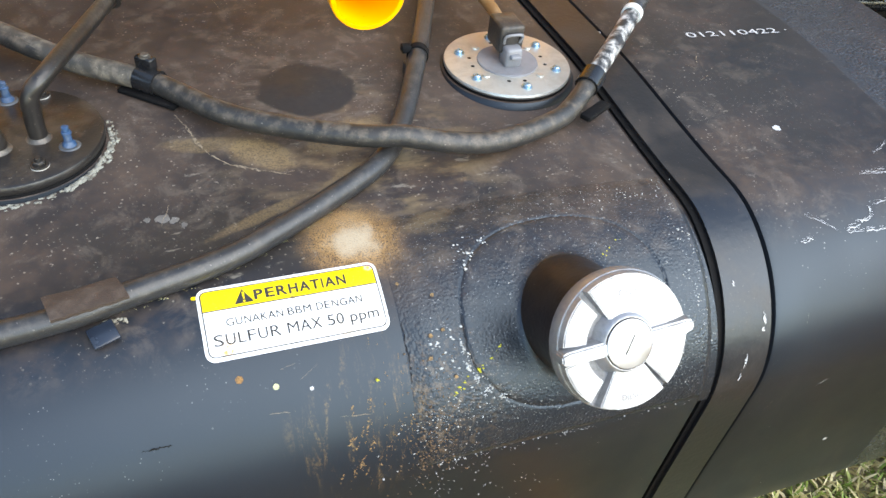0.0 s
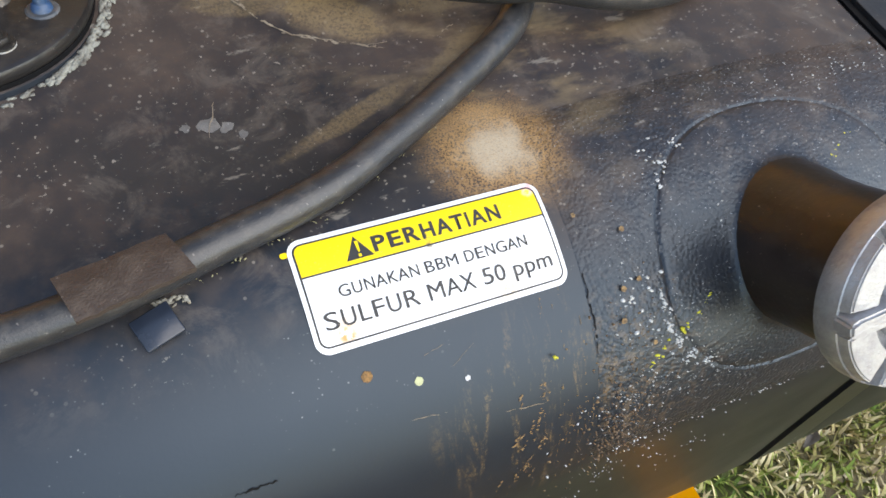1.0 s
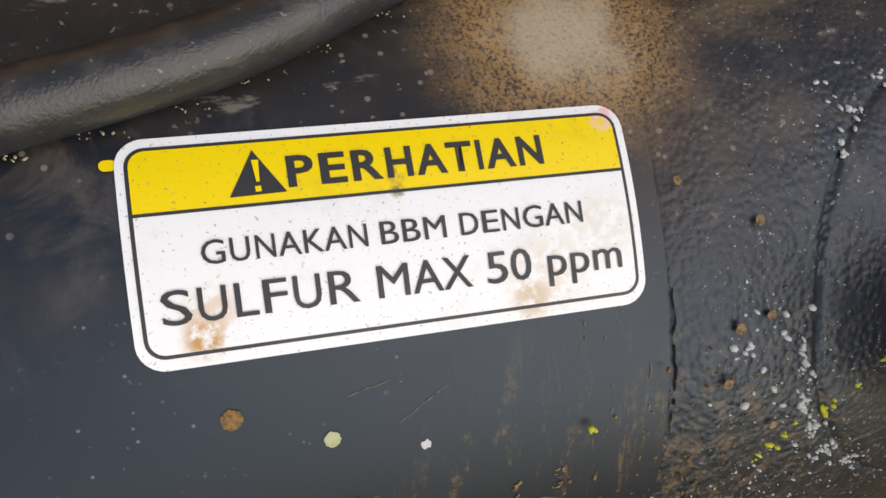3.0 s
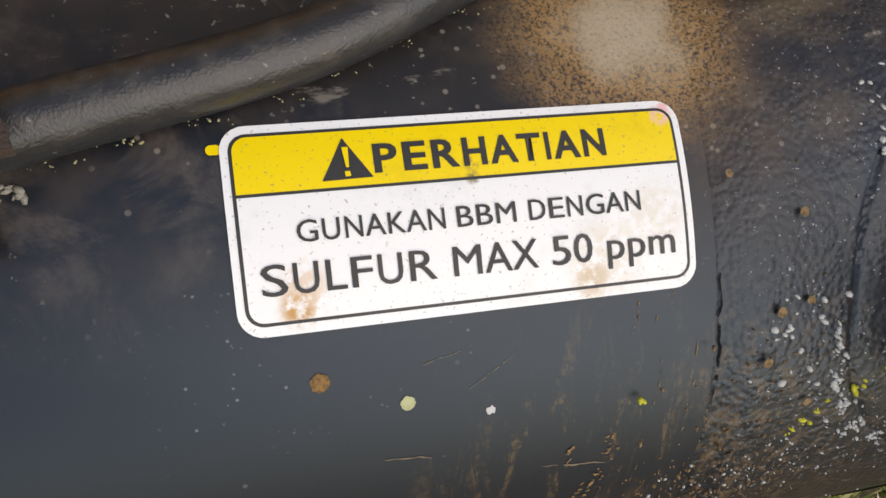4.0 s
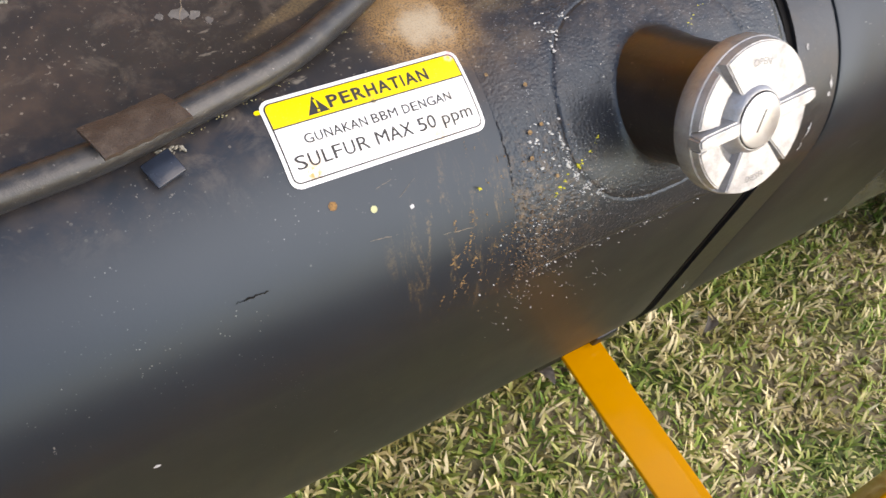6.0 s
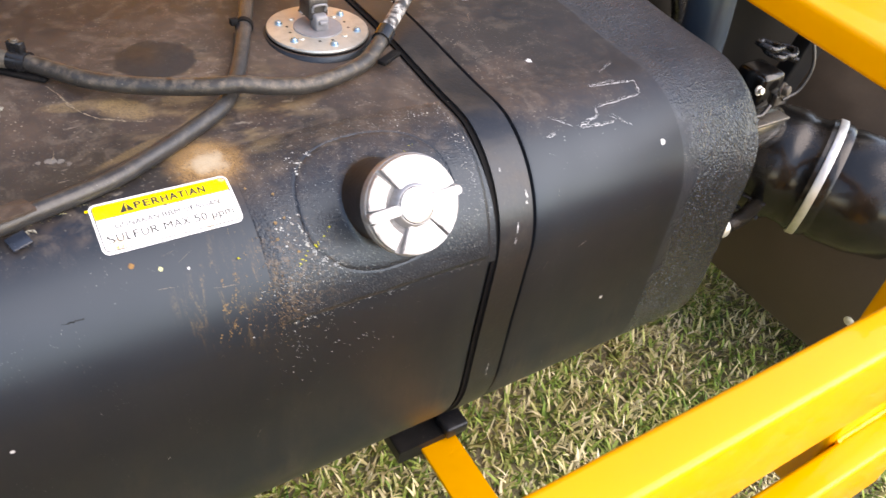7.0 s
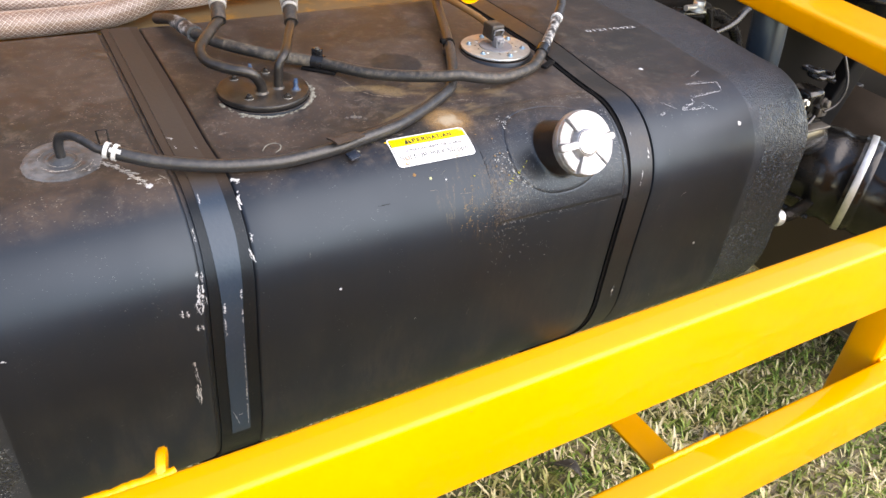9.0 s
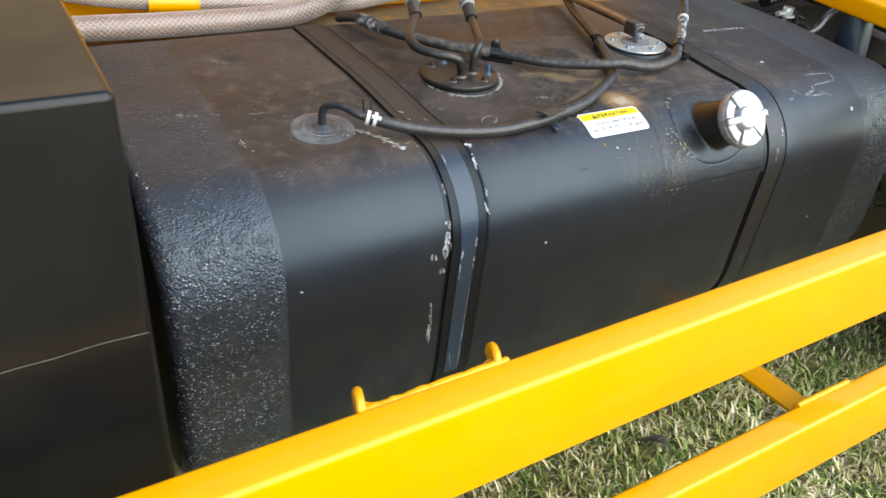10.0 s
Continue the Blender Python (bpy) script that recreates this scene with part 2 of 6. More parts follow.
def painted(name, colour, rough=0.32, wear=(0.25, 0.13, 0.02), amount=0.5, coat=0.3):
    m = Nodes(name)
    tone = m.noise(3.5, 4)
    col = m.mix(m.span(tone, 0.3, 0.7), colour, tuple(c * 0.93 for c in colour))
    chips = m.math("MULTIPLY", m.span(m.noise(38, 6, 0.7), 0.70, 0.74), m.span(m.noise(4, 2), 0.5, 0.6))
    col = m.mix(m.math("MULTIPLY", chips, amount), col, wear)
    dirt = m.span(m.noise(14, 5, 0.65), 0.5, 0.8)
    col = m.mix(m.math("MULTIPLY", dirt, 0.07), col, (0.4, 0.22, 0.03))
    m.set(Base_Color=col, Roughness=m.span(m.noise(9, 3), 0.2, 0.8, rough - 0.06, rough + 0.1), Coat_Weight=coat, Coat_Roughness=0.025, Specular_IOR_Level=0.2)
    m.bump(m.math("ADD", m.noise(26, 3), m.math("MULTIPLY", m.noise(260, 2), 0.25)), 0.12, 0.002)
    return m.mat


def dusty(name, colour, dust, rough=0.5, amount=0.5, metal=0.0, scale=30.0, relief=0.25, lying=True, gloss=0.5, cover=0.0, slope=None, tint=(1, 1, 1)):
    """A plain surface under a broken film of dust."""
    m = Nodes(name)
    f = m.math("MULTIPLY", m.span(m.noise(scale, 5, 0.65), 0.4 - cover, 0.72 - cover), amount)
    if lying:
        up = m.axis(2, m.add("ShaderNodeNewGeometry").outputs["Normal"])
        f = m.math("MULTIPLY", f, m.span(up, *slope) if slope else m.span(up, -0.2, 0.7, 0.15, 1.0))
    col = m.mix(f, colour, dust)
    col = m.mix(m.math("MULTIPLY", m.span(m.noise(420, 2), 0.69, 0.74), 0.5), col, tuple(min(1, c * 1.6 + 0.05) for c in dust))
    # a bluish tint puts the mirrored sky's colour into the gloss
    m.set(Base_Color=col, Roughness=m.math("ADD", m.math("MULTIPLY", f, 0.35), rough), Metallic=metal, Specular_IOR_Level=gloss, Specular_Tint=tint)
    m.bump(m.math("ADD", m.noise(scale * 9, 2), m.math("MULTIPLY", m.noise(scale, 3), 0.5)), relief, 0.001)
    return m.mat


def plain(name, colour, rough=0.5, metal=0.0):
    m = Nodes(name)
    tone = m.span(m.noise(55, 4, 0.65), 0.3, 0.75)
    col = m.mix(tone, colour, tuple(c * 0.78 for c in colour))
    m.set(Base_Color=col, Roughness=m.span(m.noise(80, 3), 0.25, 0.75, rough - 0.07, rough + 0.1), Metallic=metal)
    m.bump(m.noise(350, 2), 0.1, 0.0006)
    return m.mat


def box_steel(name):
    """Black gloss sheet under brown dust where it lies level."""
    m = Nodes(name)
    up = m.axis(2, m.add("ShaderNodeNewGeometry").outputs["Normal"])
    f = m.math("MULTIPLY", m.span(up, 0.9, 0.995), m.span(m.noise(9, 5, 0.65), 0.2, 0.65, 0.55, 1.0))
    col = m.mix(f, (0.006, 0.006, 0.006), m.mix(m.span(m.noise(4, 4, 0.6), 0.35, 0.65), (0.055, 0.032, 0.014), (0.075, 0.047, 0.022)))
    film = m.math("MULTIPLY", m.span(m.noise(5, 5, 0.6, stretch=(1, 1, 0.6)), 0.45, 0.75), 0.12)
    col = m.mix(film, col, (0.05, 0.045, 0.035))
    m.set(Base_Color=col, Roughness=m.math("ADD", m.math("MULTIPLY", f, 0.45), 0.26), Specular_IOR_Level=0.3)
    m.bump(m.math("ADD", m.noise(3, 3), m.math("MULTIPLY", m.noise(200, 2), 0.06)), 0.06, 0.004)
    return m.mat


FILLER_SPOT = (0.004, 0.052, 0.948)
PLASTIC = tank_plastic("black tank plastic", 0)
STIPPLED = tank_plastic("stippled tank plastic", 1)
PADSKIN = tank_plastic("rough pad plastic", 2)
YELLOW = painted("yellow gloss paint", (0.9, 0.365, 0.0), 0.4, coat=0.45)
RUBBER = dusty("hose rubber", (0.021, 0.021, 0.022), (0.11, 0.095, 0.08), 0.3, 0.35, scale=110)
MUDDY = dusty("muddy hose rubber", (0.02, 0.019, 0.018), (0.15, 0.12, 0.09), 0.42, 0.7, scale=95)
STRAP = dusty("dark strap steel", (0.011, 0.011, 0.013), (0.075, 0.055, 0.04), 0.34, 0.45, scale=18, tint=(0.8, 0.91, 1.0))
BLUED = dusty("blue-grey strap steel", (0.022, 0.034, 0.05), (0.044, 0.03, 0.021), 0.3, 1.0, scale=18, cover=0.32, gloss=0.42, slope=(0.86, 0.995), tint=(0.77, 0.9, 1.0))
GLOSSBLACK = plain("glossy black clip", (0.011, 0.011, 0.012), 0.22)
STRAPRUBBER = dusty("dark strap rubber", (0.008, 0.0085, 0.0095), (0.048, 0.032, 0.022), 0.36, 1.0, scale=25, cover=0.32, gloss=0.24, slope=(0.86, 0.995), tint=(0.7, 0.87, 1.0))
LINER = dusty("black rubber liner", (0.006, 0.006, 0.0065), (0.03, 0.024, 0.019), 0.75, 0.2, scale=60, gloss=0.1)
ALLOY = dusty("cast alloy", (0.39, 0.39, 0.4), (0.2, 0.19, 0.18), 0.42, 0.6, 0.75, scale=55, relief=0.35, lying=False)
# relief shade put into darker alloys: embossed letters and cap recess
ALLOYDARK = plain("shaded alloy lettering", (0.2, 0.2, 0.21), 0.45, 0.8)
ALLOYSHADE = dusty("dull alloy recess with painted shade", (0.2, 0.2, 0.205), (0.1, 0.095, 0.09), 0.6, 0.6, 0.5, scale=70, relief=0.4, lying=False)
POLISHED = plain("polished alloy", (0.51, 0.51, 0.52), 0.36, 0.8)
ZINC = dusty("zinc plate", (0.55, 0.54, 0.5), (0.3, 0.25, 0.18), 0.38, 0.4, 0.75, scale=40)
BLUEZINC = plain("blue zinc screw", (0.35, 0.5, 0.62), 0.3, 0.9)
GREYPLUG = plain("grey plug plastic", (0.19, 0.19, 0.2), 0.45)
DARKPLUG = dusty("black plug plastic", (0.02, 0.018, 0.017), (0.16, 0.12, 0.08), 0.45, 0.5, scale=80)
TANCABLE = dusty("tan cable sleeve", (0.2, 0.1, 0.035), (0.3, 0.2, 0.1), 0.5, 0.5, scale=60)
PLATE = dusty("black cover plate", (0.014, 0.012, 0.011), (0.1, 0.075, 0.054), 0.3, 0.45, scale=35)
STEELNUT = dusty("dirty steel", (0.1, 0.09, 0.08), (0.3, 0.26, 0.2), 0.4, 0.5, 0.6, scale=150)
BLUECAP = dusty("blue plastic", (0.015, 0.055, 0.13), (0.16, 0.17, 0.18), 0.55, 0.4, scale=150, lying=False)
CRUST = dusty("pale dried crust", (0.27, 0.26, 0.215), (0.09, 0.075, 0.06), 0.85, 0.9, scale=120, relief=0.8, lying=False)
SEALANT = dusty("grey sealant", (0.1, 0.095, 0.088), (0.2, 0.185, 0.165), 0.6, 0.6, scale=90)
SMEAR = dusty("whitish smeared sealant", (0.055, 0.058, 0.062), (0.2, 0.2, 0.2), 0.34, 0.6, scale=45, tint=(0.85, 0.94, 1.0))
WHITE = plain("white plastic", (0.72, 0.72, 0.7), 0.45)
SCUFF = plain("whitish scuff", (0.5, 0.5, 0.5), 0.8)
LEATHER = dusty("brown rubber pad", (0.042, 0.028, 0.021), (0.11, 0.08, 0.058), 0.6, 0.6, scale=90, relief=0.6)
BLACKMETAL = dusty("black painted steel", (0.008, 0.008, 0.0085), (0.06, 0.05, 0.04), 0.45, 0.2, scale=12, gloss=0.25)
BOXSTEEL = box_steel("dusty black sheet steel")
ENGINE = dusty("black engine plastic", (0.006, 0.0057, 0.0055), (0.045, 0.032, 0.022), 0.2, 0.4, scale=14, gloss=0.45)
# near black, for the shade under the truck
SHADEBACK = dusty("dark backdrop for shade", (0.01, 0.0085, 0.007), (0.035, 0.026, 0.018), 0.75, 0.6, scale=10, gloss=0.12)
NUTBLACK = dusty("dark nut", (0.02, 0.018, 0.017), (0.12, 0.1, 0.08), 0.35, 0.4, 0.3, scale=150)
RINGGREY = dusty("chalky grey ring", (0.42, 0.4, 0.37), (0.16, 0.13, 0.1), 0.6, 0.7, scale=120, lying=False)
FLAP = dusty("dusty rubber flap", (0.05, 0.034, 0.022), (0.1, 0.07, 0.047), 0.55, 0.5, scale=8)
TYRE = dusty("dusty tyre rubber", (0.05, 0.047, 0.043), (0.3, 0.26, 0.21), 0.85, 0.9, scale=25, lying=False)
BANDSTEEL = plain("bright band steel", (0.75, 0.74, 0.7), 0.42, 0.8)
OCHREWALL = painted("dull ochre reflection wall", (0.3, 0.185, 0.07), 0.5)
BROWNWALL = painted("dark body paint", (0.11, 0.085, 0.055), 0.5)


def label_paper(name, colour):
    m = Nodes(name)
    specks = m.math("MULTIPLY", m.span(m.noise(900, 2), 0.66, 0.7), 0.55)
    col = m.mix(specks, colour, (0.2, 0.15, 0.1))
    grime = m.math("MULTIPLY", m.span(m.noise(45, 5, 0.7), 0.52, 0.8), 0.4)
    col = m.mix(grime, col, tuple(c * 0.6 for c in colour))
    for centre, size, tint, f in (((-0.2768, 0.0744, 0.9651), 0.0075, (0.5, 0.25, 0.06), 1.0), ((-0.2745, 0.08, 0.968), 0.0095, (0.62, 0.4, 0.22), 0.6),
                                  ((-0.184, 0.0775, 0.967), 0.017, (0.6, 0.48, 0.33), 0.45), ((-0.1888, 0.0724, 0.964), 0.008, (0.5, 0.33, 0.16), 0.6), ((-0.166, 0.088, 0.9725), 0.014, (0.62, 0.52, 0.38), 0.45),
                                  ((-0.1594, 0.1178, 0.9822), 0.0048, (0.8, 0.47, 0.46), 1.0), ((-0.1573, 0.1195, 0.9826), 0.004, (0.8, 0.47, 0.46), 1.0), ((-0.2227, 0.1075, 0.9795), 0.0034, (0.3, 0.2, 0.04), 0.9), ((-0.2228, 0.1035, 0.978), 0.003, (0.2, 0.14, 0.04), 0.9)):
        col = m.mix(m.math("MULTIPLY", m.math("MULTIPLY", m.near(centre, size, size * 0.3), m.span(m.noise(300, 3), 0.35, 0.6)), f), col, tint)
    m.set(Base_Color=col, Roughness=0.42).bump(m.noise(300, 3), 0.06, 0.0005)
    return m.mat


STAIN = dusty("orange stain", (0.26, 0.13, 0.035), (0.04, 0.032, 0.025), 0.7, 1.0, scale=420, lying=False)
LICHEN = dusty("pale green speck", (0.42, 0.43, 0.24), (0.25, 0.22, 0.14), 0.8, 0.5, scale=300, lying=False)
RUST = dusty("rust stain", (0.15, 0.09, 0.045), (0.06, 0.045, 0.035), 0.8, 0.9, scale=220, lying=False)
PAPER = label_paper("white label film", (0.78, 0.78, 0.77))
YELLOWFILM = label_paper("yellow label film", (0.85, 0.6, 0.0))
INK = plain("black ink", (0.025, 0.024, 0.023), 0.5)


def braid(name, thread=0.62):
    """Clear hose with a woven thread, read from the tube's own coordinates."""
    m = Nodes(name)
    uv = m.add("ShaderNodeUVMap").outputs[0]
    u, v = m.axis(0, uv), m.axis(1, uv)
    lines = None
    for sign in (1, -1):
        x = m.math("ADD", m.math("MULTIPLY", v, 14.0), m.math("MULTIPLY", u, 88.0 * sign))
        f = m.math("ABSOLUTE", m.math("SUBTRACT", m.math("FRACT", x), 0.5))
        w = m.span(f, 0.045, 0.1, 1.0, 0.0)
        lines = w if lines is None else m.math("MAXIMUM", lines, w)
    tone = m.span(m.noise(9, 4), 0.35, 0.7)
    body = m.mix(tone, (0.125, 0.066, 0.04), (0.22, 0.13, 0.085))
    m.set(Base_Color=m.mix(m.math("MULTIPLY", lines, thread), body, (0.68, 0.59, 0.52)), Roughness=0.28, Coat_Weight=0.25, Coat_Roughness=0.1)
    m.bump(lines, 0.2, 0.001)
    return m.mat


BRAID = braid("braided clear hose")
CLEAR = braid("clear hose wall", 0.2)
THREAD = plain("white hose thread", (0.62, 0.54, 0.48), 0.45)


def grass_mat():
    m = Nodes("grass")
    r = m.add("ShaderNodeNewGeometry").outputs["Random Per Island"]
    ramp = m.add("ShaderNodeValToRGB")
    clump = m.math("MULTIPLY", m.math("SUBTRACT", m.noise(8, 4, 0.6, distort=0.3), 0.5), 1.5)
    m.put(m.math("ADD", m.math("MULTIPLY", r, 0.85), m.math("ADD", clump, 0.13)), ramp.inputs[0])
    e = ramp.color_ramp.elements
    e[0].position, e[0].color = 0.0, (0.05, 0.1, 0.018, 1)
    e[1].position, e[1].color = 1.0, (0.85, 0.73, 0.48, 1)
    for p, c in ((0.22, (0.15, 0.24, 0.045, 1)), (0.45, (0.31, 0.38, 0.09, 1)), (0.62, (0.52, 0.46, 0.2, 1)), (0.82, (0.74, 0.62, 0.36, 1))):
        k = e.new(p)
        k.color = c
    patch = m.span(m.noise(4.5, 3), 0.35, 0.65)
    col = m.mix(m.math("MULTIPLY", patch, 0.18), ramp.outputs[0], (0.14, 0.17, 0.04))
    col = m.mix(m.math("MULTIPLY", m.span(m.noise(6.5, 4, 0.6, distort=0.4), 0.5, 0.68), 0.5), col, (0.3, 0.21, 0.09))
    m.set(Base_Color=col, Roughness=0.5, Specular_IOR_Level=0.18)
    return m.mat


def soil_mat():
    m = Nodes("soil and thatch")
    col = m.mix(m.span(m.noise(18, 6, 0.7), 0.3, 0.7), (0.14, 0.11, 0.07), (0.36, 0.29, 0.18))
    col = m.mix(m.span(m.noise(2.5, 4), 0.4, 0.65), col, (0.09, 0.11, 0.035))
    m.set(Base_Color=col, Roughness=0.95).bump(m.noise(60, 5, 0.7), 0.8, 0.01)
    return m.mat


GRASS, SOIL = grass_mat(), soil_mat()


# ---- building helpers ----
def mesh_of(name, bm, material, smooth=True):
    me = bpy.data.meshes.new(name)
    bm.normal_update()
    bm.to_mesh(me)
    bm.free()
    if smooth:
        me.shade_smooth()
    for x in material if isinstance(material, (list, tuple)) else (material,):
        me.materials.append(x)
    return me


def thing(name, at, label, category, group="", kind=""):
    ob = new(name)
    ob.location = at
    ob.empty_display_size = 0.05
    return tagged(ob, label, category, group, kind)


def part(name, bm, material, parent, label="", smooth=True):
    ob = new(name, mesh_of(name, bm, material, smooth))
    ob.parent = parent
    if parent.parent is None:
        ob.matrix_parent_inverse = Matrix.Translation(-parent.location)
    if label:
        tagged(ob, label)
    return ob


def whole(name, bm, material, label, category, group="", kind="", smooth=True):
    """A thing of one piece, its origin at its own middle and foot."""
    bm.verts.ensure_lookup_table()
    lo = [min(v.co[i] for v in bm.verts) for i in range(3)]
    hi = [max(v.co[i] for v in bm.verts) for i in range(3)]
    base = Vector(((lo[0] + hi[0]) / 2, (lo[1] + hi[1]) / 2, lo[2]))
    bmesh.ops.translate(bm, vec=-base, verts=bm.verts)
    ob = new(name, mesh_of(name, bm, material, smooth))
    ob.location = base
    return tagged(ob, label, category, group, kind)


def sharp(bm, degrees=35):
    bm.normal_update()
    for e in bm.edges:
        e.smooth = not (len(e.link_faces) == 2 and e.calc_face_angle(0) > radians(degrees))
    return bm


def block(x0, x1, y0, y1, z0, z1, r=0.003, seg=2, turn=None, bm=None):
    """A box with rounded edges."""
    own = bmesh.new()
    m = Matrix.Translation(((x0 + x1) / 2, (y0 + y1) / 2, (z0 + z1) / 2))
    if turn is not None:
        m = m @ turn
    bmesh.ops.create_cube(own, size=1, matrix=Matrix.Diagonal((x1 - x0, y1 - y0, z1 - z0, 1)))
    if r:
        bmesh.ops.bevel(own, geom=own.edges[:], offset=min(r, 0.45 * min(x1 - x0, y1 - y0, z1 - z0)), segments=seg, affect="EDGES", profile=0.5)
    bmesh.ops.transform(own, matrix=m, verts=own.verts)
    if bm is None:
        return own
    return merged(bm, own)


def merged(bm, *others):
    for o in others:
        me = bpy.data.meshes.new("scratch")
        o.to_mesh(me)
        o.free()
        bm.from_mesh(me)
        bpy.data.meshes.remove(me)
    return bm


def rounded(w, h, r, seg=5):
    """The outline of a rounded rectangle about the origin, counter-clockwise."""
    pts = []
    for cx, cy, a0 in ((w / 2 - r, h / 2 - r, 0), (-w / 2 + r, h / 2 - r, 90), (-w / 2 + r, -h / 2 + r, 180), (w / 2 - r, -h / 2 + r, 270)):
        for i in range(seg + 1):
            a = radians(a0 + 90 * i / seg)
            pts.append((cx + r * math.cos(a), cy + r * math.sin(a)))
    return pts


def beam(p0, p1, w, h, r=0.01, up=(0, 0, 1), seg=5):
    """A rounded rectangular tube from p0 to p1, w across and h along up."""
    p0, p1 = Vector(p0), Vector(p1)
    d = (p1 - p0).normalized()
    side = d.cross(Vector(up)).normalized()
    top = side.cross(d).normalized()
    bm = bmesh.new()
    rings = []
    for p in (p0, p1):
        rings.append([bm.verts.new(p + side * a + top * b) for a, b in rounded(w, h, r, seg)])
    n = len(rings[0])
    for i in range(n):
        bm.faces.new((rings[0][i], rings[0][(i + 1) % n], rings[1][(i + 1) % n], rings[1][i]))
    bm.faces.new(rings[0][::-1])
    bm.faces.new(rings[1])
    bmesh.ops.recalc_face_normals(bm, faces=bm.faces)
    return sharp(bm)


def smooth_path(points, step=0.008):
    """A curve through the points, cut fine."""
    pts = [Vector(p) for p in points]
    pts = [pts[0] * 2 - pts[1]] + pts + [pts[-1] * 2 - pts[-2]]
    out = []
    for i in range(1, len(pts) - 2):
        a, b, c, d = pts[i - 1:i + 3]
        n = max(2, int((c - b).length / step))
        for k in range(n):
            t = k / n
            out.append(0.5 * (2 * b + (c - a) * t + (2 * a - 5 * b + 4 * c - d) * t * t + (3 * b - a - 3 * c + d) * t ** 3))
    out.append(pts[-2])
    return out


def tube(points, radius, sides=16, step=0.008, straight=False, hollow=0.0, bm=None):
    """A tube along a smooth path; radius: a number or a function of the share of the way."""
    path = [Vector(p) for p in points] if straight else smooth_path(points, step)
    own = bm or bmesh.new()
    uv = own.loops.layers.uv.verify()
    side, rings, run = None, [], 0.0
    runs = []
    for i, p in enumerate(path):
        d = (path[min(i + 1, len(path) - 1)] - path[max(i - 1, 0)]).normalized()
        if side is None:
            side = d.orthogonal().normalized()
        side = (side - d * side.dot(d)).normalized()
        other = d.cross(side)
        rad = radius(i / (len(path) - 1)) if callable(radius) else radius
        if i:
            run += (p - path[i - 1]).length
        runs.append(run)
        rings.append([own.verts.new(p + (side * math.cos(2 * math.pi * k / sides) + other * math.sin(2 * math.pi * k / sides)) * rad) for k in range(sides)])
    for i in range(len(rings) - 1):
        for k in range(sides):
            q = (k + 1) % sides
            f = own.faces.new((rings[i][k], rings[i][q], rings[i + 1][q], rings[i + 1][k]))
            for loop, (a, b) in zip(f.loops, ((k, i), (k + 1, i), (k + 1, i + 1), (k, i + 1))):
                loop[uv].uv = (runs[b], a / sides)
    for ring, flip in ((rings[0], True), (rings[-1], False)):
        own.faces.new(ring[::-1] if flip else ring)
    return sharp(own, 60)


def frame_on(axis):
    """A turn that lays z along axis."""
    return Vector(axis).to_track_quat("Z", "Y").to_matrix().to_4x4()


def lathe(outline, place=(0, 0, 0), axis=(0, 0, 1), sides=48, angle=35):
    """A turned body from (radius, height) pairs."""
    bm = bmesh.new()
    m = Matrix.Translation(place) @ frame_on(axis)
    rings = []
    for r, h in outline:
        if r < 1e-6:
            rings.append([bm.verts.new(m @ Vector((0, 0, h)))])
        else:
            rings.append([bm.verts.new(m @ Vector((r * math.cos(2 * math.pi * k / sides), r * math.sin(2 * math.pi * k / sides), h))) for k in range(sides)])
    for a, b in zip(rings, rings[1:]):
        for k in range(sides):
            q = (k + 1) % sides
            if len(a) == 1 and len(b) == 1:
                continue
            if len(a) == 1:
                bm.faces.new((a[0], b[q], b[k]))
            elif len(b) == 1:
                bm.faces.new((a[k], a[q], b[0]))
            else:
                bm.faces.new((a[k], a[q], b[q], b[k]))
    bmesh.ops.recalc_face_normals(bm, faces=bm.faces)
    return sharp(bm, angle)


def hexnut(place, r, h, axis=(0, 0, 1), stud=0.0, stud_r=None):
    bm = bmesh.new()
    m = Matrix.Translation(place) @ frame_on(axis)
    bmesh.ops.create_cone(bm, cap_ends=True, segments=6, radius1=r, radius2=r, depth=h, matrix=m @ Matrix.Translation((0, 0, h / 2)))
    bmesh.ops.bevel(bm, geom=bm.edges[:], offset=r * 0.08, segments=1, affect="EDGES")
    w = bmesh.new()
    bmesh.ops.create_cone(w, cap_ends=True, segments=20, radius1=r * 1.35, radius2=r * 1.3, depth=h * 0.25, matrix=m @ Matrix.Translation((0, 0, h * 0.1)))
    merged(bm, w)
    if stud:
        s = bmesh.new()
        rr = stud_r or r * 0.55
        bmesh.ops.create_cone(s, cap_ends=True, segments=14, radius1=rr, radius2=rr * 0.85, depth=stud, matrix=m @ Matrix.Translation((0, 0, stud / 2)))
        merged(bm, s)
    return sharp(bm)


# ---- the tank's outline ----
X0, X1 = -1.071, 0.648            # ends of the tank
BACK, TOP, FOOT = 0.715, 1.0, 0.405
SHOULDER = 0.985                  # where the front rounding meets the slightly crowned top
RT, RB, RK = 0.15, 0.2, 0.05      # rounding: front top, front foot, back
ARC, FRONT = RT * math.pi / 2, SHOULDER - RT - FOOT - RB


def crown(y):
    t = min(max((y - RT) / 0.25, 0.0), 1.0)
    return SHOULDER + (TOP - SHOULDER) * t * t * (3 - 2 * t)


